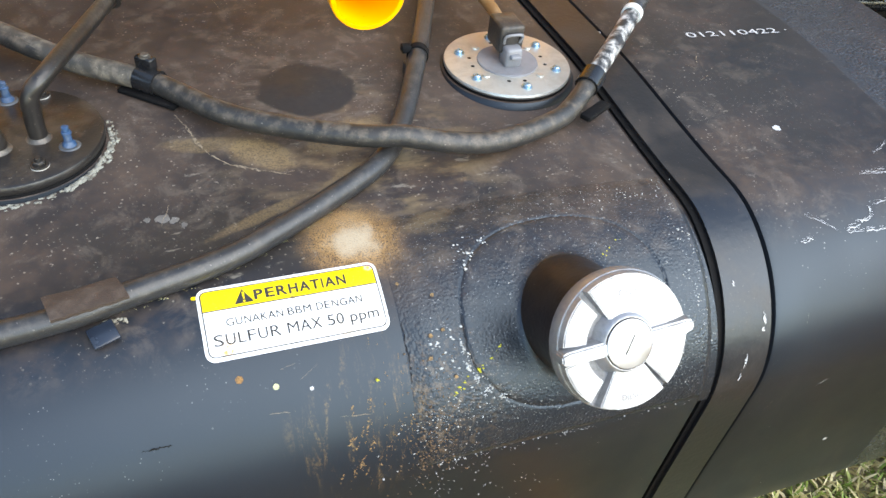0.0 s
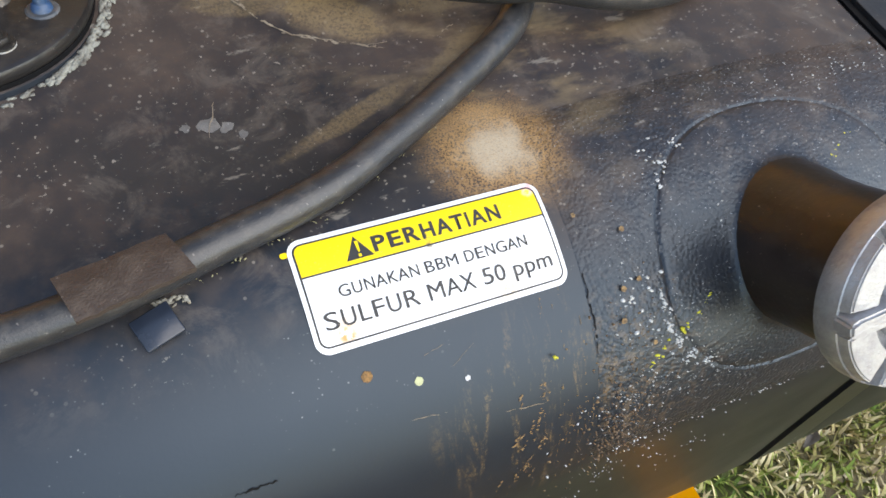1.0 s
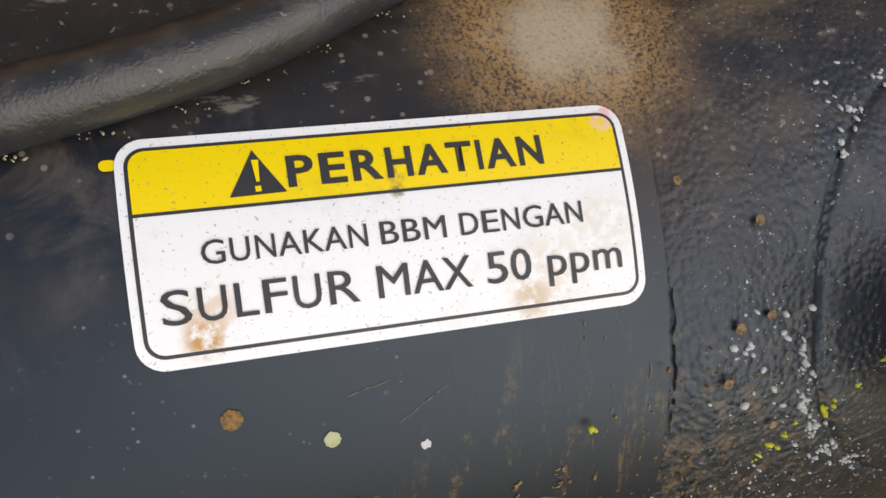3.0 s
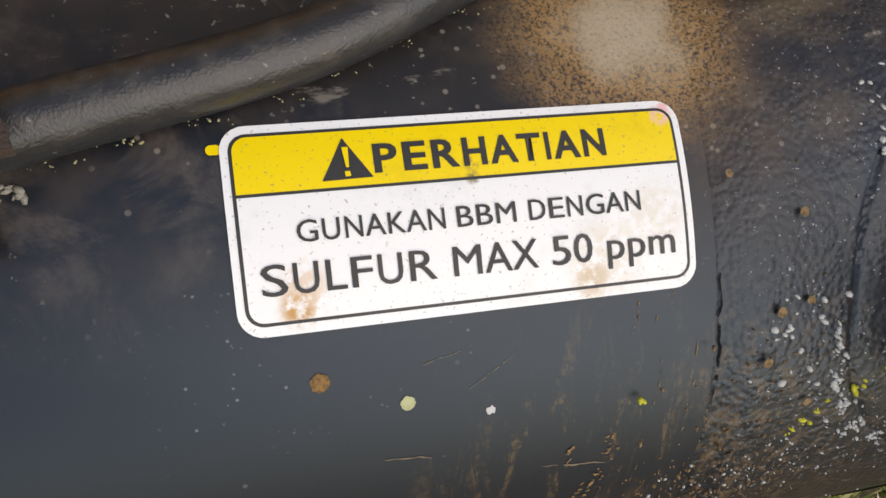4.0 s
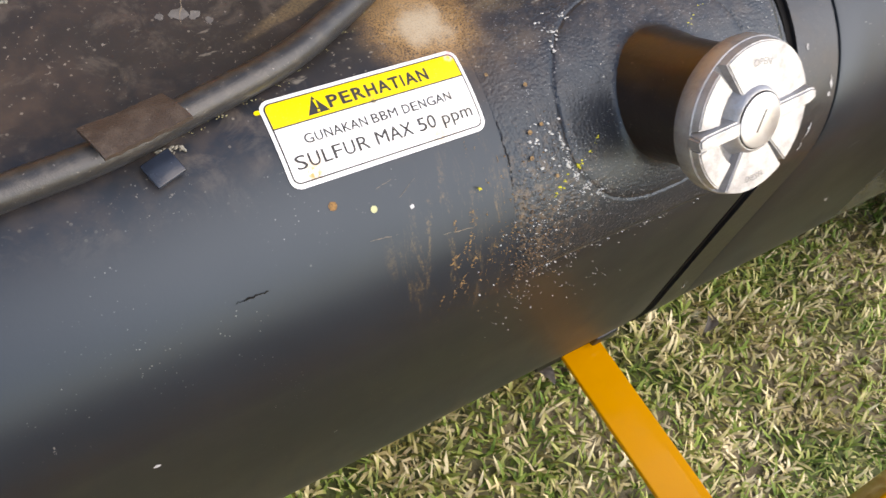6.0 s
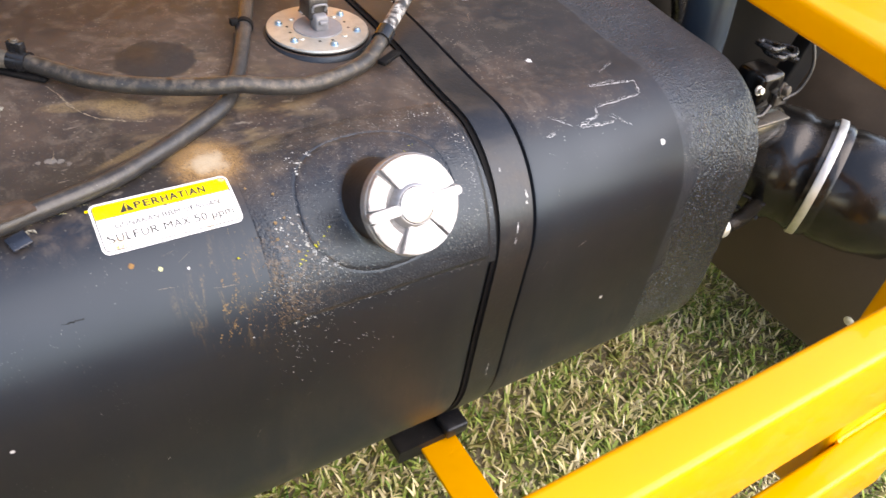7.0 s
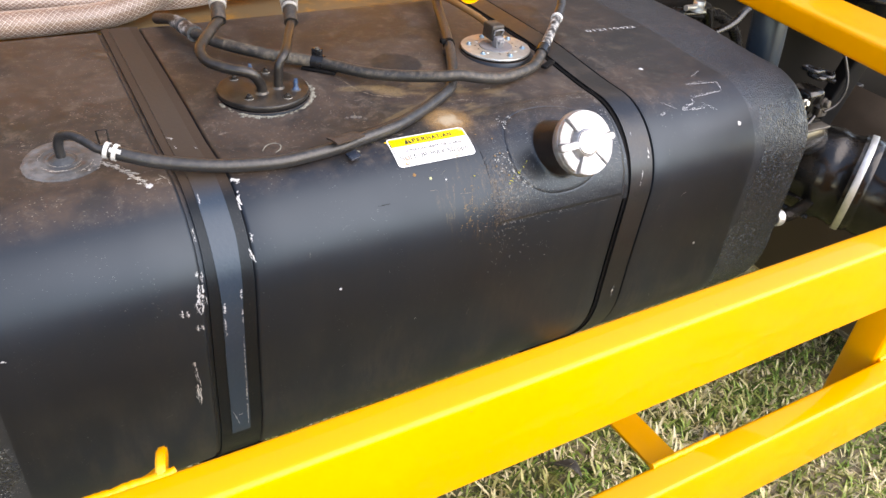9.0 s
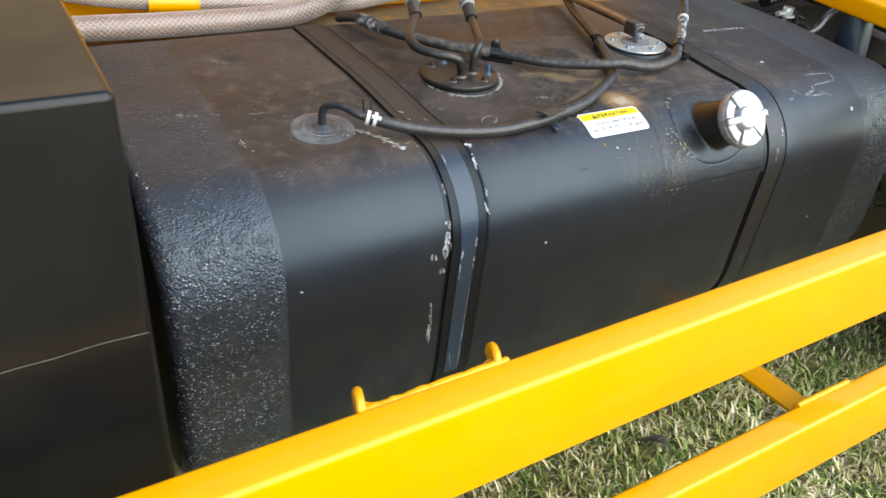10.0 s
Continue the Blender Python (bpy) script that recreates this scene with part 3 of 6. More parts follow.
def skin(s):
    """The tank's cross section by the length s from the foot of its front top rounding; up and over is positive. (y, z, ny, nz)"""
    if s < -FRONT:
        a = min((-FRONT - s) / RB, math.pi / 2)
        return RB - RB * math.cos(a), FOOT + RB - RB * math.sin(a), -math.cos(a), -math.sin(a)
    if s < 0:
        return 0.0, SHOULDER - RT + s, -1.0, 0.0
    if s < ARC:
        a = s / RT
        return RT - RT * math.cos(a), SHOULDER - RT + RT * math.sin(a), -math.cos(a), math.sin(a)
    y = RT + s - ARC
    slope = (crown(y + 0.001) - crown(y - 0.001)) / 0.002
    return y, crown(y), -slope / math.hypot(1, slope), 1 / math.hypot(1, slope)


def on_skin(x, s, lift=0.0):
    y, z, ny, nz = skin(s)
    return Vector((x, y + ny * lift, z + nz * lift))


def s_top(y):
    """The length for a place on the upper side at depth y."""
    return ARC + y - RT if y > RT else RT * math.acos(1 - y / RT)


def s_front(z):
    return z - (SHOULDER - RT) if z < SHOULDER - RT else RT * math.asin(min(1.0, (z - SHOULDER + RT) / RT))


def section(inset):
    """All round the tank, drawn in by inset."""
    pts = []
    stops = [s_top(BACK - RK) - (s_top(BACK - RK) - ARC) * i / 16 for i in range(1, 17)] + [ARC * (1 - i / 24) for i in range(1, 25)]
    stops += [-FRONT * i / 4 for i in range(1, 5)] + [-FRONT - RB * math.pi / 2 * i / 20 for i in range(1, 21)]
    for i in range(9):
        a = radians(90 * i / 8)
        pts.append((BACK - RK + (RK - inset) * math.cos(a), TOP - RK + (RK - inset) * math.sin(a)))
    for q in stops:
        y, z, ny, nz = skin(q)
        pts.append((y - ny * inset, z - nz * inset))
    for i in range(9):
        a = radians(270 + 90 * i / 8)
        pts.append((BACK - RK + (RK - inset) * math.cos(a), FOOT + RK + (RK - inset) * math.sin(a)))
    return pts


def s_at(y, z):
    """The length at a place on or just under the skin."""
    if z >= SHOULDER - RT:
        return ARC + y - RT if y >= RT else RT * math.atan2(z - SHOULDER + RT, RT - y)
    if z >= FOOT + RB:
        return z - (SHOULDER - RT)
    return -FRONT - RB * math.atan2(FOOT + RB - z, max(RB - y, 1e-6))


LEANS = {1: ((-0.34, -0.2, -0.13, -0.07, 0.0, 0.1, 0.2, 0.3), (-0.017, -0.013, -0.011, -0.008, -0.005, 0.0, 0.006, 0.007)),
         0: ((-0.3, -0.12, 0.0, 0.05, 0.1, 0.2, 0.3, 0.45), (-0.004, -0.0005, 0.003, 0.005, 0.0065, 0.006, 0.0025, 0.0))}


def lean(which, s):
    """How far a strap (0: by the box, 1: by the filler) strays along the tank at the length s."""
    return float(np.interp(s, *LEANS[which]))


def skin_patch(x0, x1, s0, s1, lift, nx, ns, bm=None, back=0.0, shift=None):
    """A sheet that follows the tank; lift: metres or a function of (x, s). With back it has a rim down to that lift."""
    own = bm or bmesh.new()
    grid = []
    for j in range(ns + 1):
        s = s0 + (s1 - s0) * j / ns
        row = []
        for i in range(nx + 1):
            x = x0 + (x1 - x0) * i / nx
            row.append(own.verts.new(on_skin(shift(x, s) if shift else x, s, lift(x, s) if callable(lift) else lift)))
        grid.append(row)
    for j in range(ns):
        for i in range(nx):
            own.faces.new((grid[j][i], grid[j][i + 1], grid[j + 1][i + 1], grid[j + 1][i]))
    if back is not None and not callable(lift):
        loop = [(i, 0) for i in range(nx)] + [(nx, j) for j in range(ns)] + [(i, ns) for i in range(nx, 0, -1)] + [(0, j) for j in range(ns, 0, -1)]
        low = []
        for i, j in loop:
            x, s = x0 + (x1 - x0) * i / nx, s0 + (s1 - s0) * j / ns
            low.append(own.verts.new(on_skin(shift(x, s) if shift else x, s, back)))
        for k in range(len(loop)):
            (i, j), (p, q) = loop[k], loop[(k + 1) % len(loop)]
            own.faces.new((grid[j][i], low[k], low[(k + 1) % len(loop)], grid[q][p]))
    return sharp(own, 50)


# ---- ground ----
GROUND = -0.36
bm = bmesh.new()
n = 40
edge = [-60 + 120 * i / n for i in range(n + 1)]
verts = [[bm.verts.new((x, y, GROUND + (0.02 * noise.noise((x * 0.7, y * 0.7, 0)) if abs(x) < 8 and abs(y) < 8 else 0))) for x in edge] for y in edge]
for j in range(n):
    for i in range(n):
        bm.faces.new((verts[j][i], verts[j][i + 1], verts[j + 1][i + 1], verts[j + 1][i]))
ground = new("ground", mesh_of("ground", bm, SOIL))
tagged(ground, "bare soil and dry thatch under a patchy lawn", "ground", kind="structure")


def lawn(count, x0, x1, y0, y1):
    rng = np.random.default_rng(7)
    x, y = rng.uniform(x0, x1, count), rng.uniform(y0, y1, count)
    tuft = np.sin(x * 31 + 3 * np.sin(y * 17)) * np.sin(y * 27 + 2 * np.sin(x * 13))
    length = rng.uniform(0.018, 0.06, count) * (1 + 0.4 * tuft)
    width = rng.uniform(0.0035, 0.0105, count)
    turn, lean = rng.uniform(0, 2 * np.pi, count), rng.uniform(0.3, 1.35, count)
    dx, dy = np.cos(turn), np.sin(turn)
    verts = np.zeros((count, 7, 3))
    for k, (share, w) in enumerate(((0.0, 1.0), (0.4, 0.95), (0.75, 0.7))):
        reach = length * share * np.sin(lean * (0.5 + share * 0.7))
        high = length * share * np.cos(lean * (0.5 + share * 0.7))
        for side in (0, 1):
            o = (side * 2 - 1) * width * w / 2
            verts[:, k * 2 + side, 0] = x + dx * reach - dy * o
            verts[:, k * 2 + side, 1] = y + dy * reach + dx * o
            verts[:, k * 2 + side, 2] = GROUND + high - 0.004
    a = lean * 1.25
    verts[:, 6, 0], verts[:, 6, 1] = x + dx * length * np.sin(a), y + dy * length * np.sin(a)
    verts[:, 6, 2] = GROUND + np.maximum(length * np.cos(a), 0.004)
    me = bpy.data.meshes.new("grass")
    me.vertices.add(count * 7)
    me.vertices.foreach_set("co", verts.reshape(-1))
    tri = np.array([[0, 1, 3], [0, 3, 2], [2, 3, 5], [2, 5, 4], [4, 5, 6]])
    index = (np.arange(count)[:, None, None] * 7 + tri).reshape(-1)
    me.loops.add(len(index))
    me.loops.foreach_set("vertex_index", index.astype(np.int32))
    me.polygons.add(len(index) // 3)
    me.polygons.foreach_set("loop_start", np.arange(0, len(index), 3, dtype=np.int32))
    me.update(calc_edges=True)
    me.validate()
    me.materials.append(GRASS)
    return tagged(new("grass", me), "short lawn of mixed green and straw-dry blades", "grass", kind="stuff")


lawn(130000, -0.9, 3.6, -1.1, 2.2)


def dead_leaf(x, y, size, turn):
    bm = bmesh.new()
    rows = []
    for j in range(7):
        v = j / 6
        w = math.sin(math.pi * (0.06 + 0.9 * v)) * 0.42
        rows.append([bm.verts.new((size * (v - 0.5), size * w * u, size * (0.35 * w * u * u * 4 + 0.12 * math.sin(v * 5)))) for u in (-0.5, -0.25, 0, 0.25, 0.5)])
    for a, b in zip(rows, rows[1:]):
        for k in range(4):
            bm.faces.new((a[k], a[k + 1], b[k + 1], b[k]))
    bmesh.ops.solidify(bm, geom=bm.faces[:], thickness=0.0008)
    bmesh.ops.transform(bm, matrix=Matrix.Translation((x, y, GROUND + 0.03)) @ pose(0, 0, 0, 12, 8, turn), verts=bm.verts)
    return whole("dead_leaf", bm, plain("withered leaf", (0.2, 0.18, 0.16), 0.8), "withered greyish leaf lying in the grass", "leaf", "leaves in the grass")


dead_leaf(0.93, 0.13, 0.09, 30)
dead_leaf(0.42, 0.22, 0.11, 110)

# ---- the fuel tank ----
GROOVES = ((-0.6275, -0.5545), (0.140, 0.208))


def build_tank():
    t = thing("fuel_tank", ((X0 + X1) / 2, 0.36, FOOT), "large black moulded plastic fuel tank, dusty on top, with stippled ends", "fuel tank")
    end = 0.022
    cuts = [(X0 + end * (1 - math.sin(radians(15 * i))), end * (1 - math.cos(radians(15 * i)))) for i in range(6, -1, -1)]
    plain_x = [X0 + 0.05, -1.0, -0.9, -0.88, -0.8, -0.7]
    cuts += [(x, 0.0) for x in plain_x]
    for (g0, g1), deep in zip(GROOVES, (0.005, 0.006)):
        if g0 > 0:
            cuts += [(x, 0.0) for x in (-0.5, -0.4, -0.3, -0.2, -0.1, 0.0, 0.08)]
        cuts += [(g0 - 0.006, 0.0), (g0 - 0.002, 0.0012), (g0, deep), (g1, deep), (g1 + 0.002, 0.0012), (g1 + 0.006, 0.0)]
    cuts += [(x, 0.0) for x in (0.25, 0.32, 0.4, 0.463, 0.473, 0.56, X1 - 0.05)]
    cuts += [(X1 - end * (1 - math.sin(radians(15 * i))), end * (1 - math.cos(radians(15 * i)))) for i in range(7)]
    bm = bmesh.new()
    rings = []
    for x, inset in cuts:
        which = next((k for k, (g0, g1) in enumerate(GROOVES) if g0 - 0.007 < x < g1 + 0.007), None)
        rings.append([bm.verts.new((x + (0.0 if which is None else lean(which, s_at(y, z))), y, z)) for y, z in section(inset)])
    n = len(rings[0])
    for i, (a, b) in enumerate(zip(rings, rings[1:])):
        mid = (cuts[i][0] + cuts[i + 1][0]) / 2
        for k in range(n):
            f = bm.faces.new((a[k], a[(k + 1) % n], b[(k + 1) % n], b[k]))
            f.material_index = 1 if mid > 0.468 or mid < -0.89 else 0
    for ring in (rings[0][::-1], rings[-1]):
        f = bm.faces.new(ring)
        f.material_index = 0
    bmesh.ops.remove_doubles(bm, verts=bm.verts, dist=1e-5)
    bmesh.ops.recalc_face_normals(bm, faces=bm.faces)
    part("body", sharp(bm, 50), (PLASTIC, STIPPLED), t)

    # rough raised pad round the filler, with a moulded ring and a fillet
    base, axis = FILLER, FILLER_AXIS

    def lift(x, s):
        y, z, ny, nz = skin(s)
        p = Vector((x, y, z)) - base
        r = (p - axis * p.dot(axis)).length
        inside = min((x + 0.1455 - 0.03 * max(0.0, s - 0.2)) / 0.016, (0.1365 + lean(1, s) - x) / 0.005, (s - 0.018 - 0.05 * (0.14 - x) * 0.3) / 0.006, (0.259 - 0.35 * x * x - s) / 0.014)
        h = 0.0024 * max(0.0, min(1.0, inside)) - 0.0006 * (inside <= 0)
        q = (abs((x - 0.001) / 0.096) ** 2.2 + abs((s - 0.137) / 0.0845) ** 2.2) ** (1 / 2.2)
        h -= 0.0011 * math.exp(-((q - 1.0) * 0.09 / 0.0009) ** 2) * (inside > 0)
        h += 0.0006 * (1 - min(1, max(0, (q - 0.93) / 0.06))) * (inside > 0)
        return h + 0.004 * math.exp(-max(0.0, r - 0.046) / 0.003)

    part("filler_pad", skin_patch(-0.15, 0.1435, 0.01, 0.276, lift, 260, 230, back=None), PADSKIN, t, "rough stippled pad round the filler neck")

    neck = lathe([(0.052, -0.035), (0.0488, 0.0), (0.0465, 0.012), (0.0455, 0.03), (0.0455, 0.058), (0.0465, 0.059), (0.0465, 0.07), (0.044, 0.072)], base, axis)
    part("filler_neck", neck, dusty("brown-black neck steel", (0.014, 0.009, 0.007), (0.06, 0.038, 0.027), 0.28, 0.4, scale=25), t, "dark brown steel filler neck")

    # boss under the level sender and round the pick-up plate
    part("sender_boss", lathe([(0.076, -0.004), (0.0745, 0.0), (0.072, 0.0025), (0.0, 0.0025)], (SENDER[0], SENDER[1], TOP - 0.002)), PLASTIC, t)
    part("plate_boss", lathe([(0.08, -0.016), (0.0775, -0.004), (0.0765, -0.0035), (0.0, -0.0035)], (PICKUP[0], PICKUP[1], TOP - 0.002)), PLASTIC, t)
    return t


FILLER = on_skin(0.0015, s_top(0.0516))
FILLER_AXIS = Vector((0, -math.cos(radians(33.6)), math.sin(radians(33.6))))
SENDER, PICKUP = (0.064, 0.363), (-0.4225, 0.329)
tank = build_tank()


def scuff(name, points, width, material, lift=0.0007, owner=None, broken=0.0):
    """A thin scratch or broken smear along (x, s) points on the tank."""
    bm = bmesh.new()
    rng = random.Random(int(abs(points[0][0]) * 1e5) + len(points))
    fine = []
    for a, b in zip(points, points[1:]):
        n = max(2, int(math.hypot(b[0] - a[0], b[1] - a[1]) / 0.0022))
        fine += [(a[0] + (b[0] - a[0]) * i / n, a[1] + (b[1] - a[1]) * i / n) for i in range(n)]
    last = None
    for i, (x, s) in enumerate(fine):
        a, b = fine[max(i - 1, 0)], fine[min(i + 1, len(fine) - 1)]
        d = Vector((b[0] - a[0], b[1] - a[1])).normalized()
        w = width * rng.uniform(0.12, 0.75) * (0.4 + 0.6 * math.sin(math.pi * (i + 0.5) / len(fine)))
        o = rng.uniform(-0.25, 0.25) * width
        pair = [bm.verts.new(on_skin(x - d.y * (k * w + o), s + d.x * (k * w + o), lift)) for k in (0.5, -0.5)]
        if last and rng.random() >= broken:
            bm.faces.new((last[0], pair[0], pair[1], last[1]))
        last = pair
    if not bm.faces:
        bm.faces.new([bm.verts.new(on_skin(points[0][0] + p, points[0][1] + q, lift)) for p, q in ((0, 0), (0.002, 0), (0.001, 0.002))])
    bmesh.ops.recalc_face_normals(bm, faces=bm.faces)
    return part(name, bm, material, owner or tank)


def wander(x0, s0, x1, s1, n=9, jitter=0.0012, seed=1):
    rng = random.Random(seed)
    return [(x0 + (x1 - x0) * i / n + rng.uniform(-1, 1) * jitter, s0 + (s1 - s0) * i / n + rng.uniform(-1, 1) * jitter) for i in range(n + 1)]


# scratched zigzag and stray scratches at the outer end
for k, (a, b, w) in enumerate((((0.36, 0.126), (0.439, 0.117), 0.0026), ((0.439, 0.117), (0.43, 0.095), 0.0022), ((0.43, 0.095), (0.346, 0.091), 0.0024), ((0.346, 0.091), (0.343, 0.08), 0.0022),
                               ((0.343, 0.08), (0.303, 0.072), 0.003), ((0.31, 0.07), (0.366, 0.068), 0.003), ((0.268, 0.094), (0.297, 0.074), 0.0014), ((0.362, 0.077), (0.392, 0.058), 0.0018),
                               ((0.253, 0.07), (0.268, 0.072), 0.0026), ((0.4, 0.15), (0.44, 0.17), 0.0014), ((0.36, 0.126), (0.41, 0.127), 0.0014))):
    for q in range(3):
        o = (q - 1) * 0.0016
        scuff("scratch", wander(a[0] + o, s_top(a[1]) + o, b[0] - o, s_top(b[1]) + o, seed=k + 50 * q), w * (0.9, 0.4, 0.3)[q], SCUFF, broken=(0.1, 0.35, 0.5)[q])
for k in range(5):
    scuff("dirt_streak", wander(-0.856 + 0.006 * k, s_top(0.545 - 0.006 * k), -0.822 + 0.004 * k, s_top(0.537 - 0.006 * k), 6, 0.0012, k + 810), 0.0052, SEALANT, 0.0003, broken=0.2)
for k, (xa, sa, xb, sb, w) in enumerate(((-1.056, 0.262, -1.054, 0.247, 0.005), (-1.053, 0.228, -1.05, 0.212, 0.005), (-0.889, 0.312, -0.886, 0.29, 0.004), (-0.886, 0.292, -0.88, 0.266, 0.006), (-0.893, 0.3, -0.887, 0.28, 0.003), (-0.883, 0.01, -0.874, 0.004, 0.005))):
    scuff("scuff", wander(xa, sa, xb, sb, 5, 0.0008, k + 900), w, SCUFF, 0.0008, broken=0.45)
# white rubbed strokes beside the strap by the box: x, s at both ends, width
for k, (xa, sa, xb, sb, w) in enumerate(((-0.6194, 0.124, -0.6185, 0.104, 0.0022), (-0.6272, 0.066, -0.6283, 0.0565, 0.004), (-0.6203, 0.066, -0.623, 0.048, 0.0024), (-0.6274, 0.0496, -0.635, -0.0036, 0.0042), (-0.623, 0.0484, -0.6303, -0.0032, 0.0046),
                                          (-0.6359, 0.0214, -0.6358, 0.01, 0.002), (-0.6562, 0.0136, -0.6555, 0.0005, 0.0042), (-0.6496, 0.0115, -0.6473, -0.0014, 0.0042), (-0.6212, 0.026, -0.6215, 0.012, 0.0018), (-0.6382, -0.0182, -0.6372, -0.03, 0.003), (-0.633, -0.02, -0.6297, -0.03, 0.003),
                                          (-0.651, -0.085, -0.6488, -0.0947, 0.004), (-0.649, -0.097, -0.6463, -0.133, 0.0026), (-0.6463, -0.133, -0.6492, -0.177, 0.003), (-0.6503, -0.1315, -0.6521, -0.1646, 0.0034),
                                          (-0.5452, 0.1906, -0.5377, 0.1777, 0.011), (-0.5437, 0.1689, -0.5479, 0.1331, 0.0048), (-0.547, 0.16, -0.545, 0.14, 0.003), (-0.544, 0.103, -0.5439, 0.0865, 0.004), (-0.5518, 0.08, -0.5441, 0.0576, 0.0032))):
    scuff("scuff", wander(xa, sa, xb, sb, 6, 0.00035, k), w * 1.15, SCUFF, broken=0.14)
    scuff("scuff", wander(xa - 0.0026, sa - 0.003, xb - 0.0024, sb + 0.002, 6, 0.0004, k + 20), w * 0.45, SCUFF, broken=0.4)
for k, (x, s, size, mat) in enumerate(((0.437, s_top(0.034), 0.009, SCUFF), (0.319, s_top(0.21), 0.01, SCUFF), (-0.248, s_top(0.048), 0.0049, LICHEN), (-0.222, s_top(0.043), 0.0032, SCUFF),
                                       (-0.273, s_top(0.056), 0.0062, STAIN), (0.372, s_front(0.681), 0.006, SCUFF), (-0.421, s_front(0.812), 0.005, SCUFF), (-0.141, s_top(0.116), 0.004, SCUFF),
                                       (0.21, s_top(0.42), 0.006, SCUFF), (-0.321, s_top(0.21), 0.006, SEALANT), (-0.309, s_top(0.209), 0.011, SEALANT), (-0.3, s_top(0.205), 0.008, SEALANT), (-0.293, s_top(0.198), 0.006, SEALANT),
                                       (-0.955, s_top(0.325), 0.012, SEALANT), (-0.942, s_top(0.32), 0.008, SEALANT), (-0.931, s_top(0.316), 0.009, SEALANT), (-0.904, s_top(0.314), 0.005, SEALANT), (-0.897, s_top(0.309), 0.006, SEALANT), (-0.99, s_top(0.6), 0.009, SEALANT), (-0.957, s_top(0.593), 0.007, SEALANT))):
    rr = random.Random(k)
    lo, hi, n = (0.42, 0.52, 26) if mat in (LICHEN, STAIN) else (0.32, 0.62, 13)
    ring = [(x + size * rr.uniform(lo, hi) * math.cos(a * 2 * math.pi / n), s + size * rr.uniform(lo, hi) * math.sin(a * 2 * math.pi / n)) for a in range(n)]
    bm = bmesh.new()
    bm.faces.new([bm.verts.new(on_skin(p, q, 0.0003)) for p, q in ring])
    part("paint_spot" if mat is SCUFF else "dirt_spot", bm, mat, tank)


FIBRE = plain("dry straw fibre", (0.2, 0.15, 0.1), 0.7)
OCHRE = dusty("ochre dirt", (0.24, 0.145, 0.06), (0.04, 0.034, 0.028), 0.8, 1.0, scale=520, lying=False)
for k, (x, y, size) in enumerate(((-0.1243, 0.058, 0.0036), (-0.1133, 0.0602, 0.0032), (-0.1276, 0.0451, 0.0034), (-0.1153, 0.0846, 0.0032), (-0.1409, 0.0976, 0.0026), (-0.109, 0.033, 0.0028))):
    rr = random.Random(k + 70)
    bm = bmesh.new()
    bm.faces.new([bm.verts.new(on_skin(x + size * rr.uniform(0.4, 0.6) * math.cos(a * math.pi / 7), s_top(y) + size * rr.uniform(0.4, 0.6) * math.sin(a * math.pi / 7), 0.0042)) for a in range(14)])
    part("dirt_spot", bm, OCHRE, tank, "ochre dirt spot")
# tide marks of dried mud between the hoses
MUDLINE = dusty("pale dried mud", (0.26, 0.21, 0.15), (0.1, 0.075, 0.05), 0.85, 0.7, scale=200, lying=False)
for k, marks in enumerate((((-0.286, 0.344), (-0.276, 0.321), (-0.272, 0.3), (-0.262, 0.281), (-0.246, 0.264), (-0.223, 0.253), (-0.194, 0.239)), ((-0.255, 0.27), (-0.235, 0.258), (-0.2, 0.244)), ((-0.28, 0.325), (-0.274, 0.306), (-0.266, 0.29)))):
    scuff("mud_line", [(x + 0.0015 * k, s_top(y) - 0.002 * k) for x, y in marks], (0.0024, 0.0036, 0.003)[k], MUDLINE, broken=(0.15, 0.4, 0.45)[k])
for k in range(34):
    rr = random.Random(k + 300)
    x, y = rr.uniform(-0.36, 0.42), rr.uniform(0.2, 0.6)
    if (x + 0.424) ** 2 + (y - 0.302) ** 2 > 0.0075 and (x - 0.063) ** 2 + (y - 0.358) ** 2 > 0.007 and not 0.13 < x < 0.215:
        a, n = rr.uniform(0, 6.3), rr.uniform(0.008, 0.03)
        scuff("scratch", wander(x, s_top(y), x + n * math.cos(a), s_top(y) + n * math.sin(a), 6, 0.0006, k), rr.uniform(0.0008, 0.002), MUDLINE, broken=0.3)


for k, (xa, ya, xb, yb, w) in enumerate(((-0.256, 0.035, -0.235, 0.033, 0.0016), (-0.204, 0.026, -0.177, 0.024, 0.0018), (-0.243, 0.057, -0.23, 0.059, 0.001), (-0.229, 0.049, -0.214, 0.056, 0.001))):
    scuff("dry_fibre", wander(xa, s_top(ya), xb, s_top(yb), 7, 0.0004, k + 400), w * 0.55, FIBRE, 0.00025, broken=0.12)
scuff("rub_mark", wander(-0.347, s_top(0.031), -0.325, s_top(0.031), 8, 0.0002, 9), 0.0026, LINER, 0.0003)

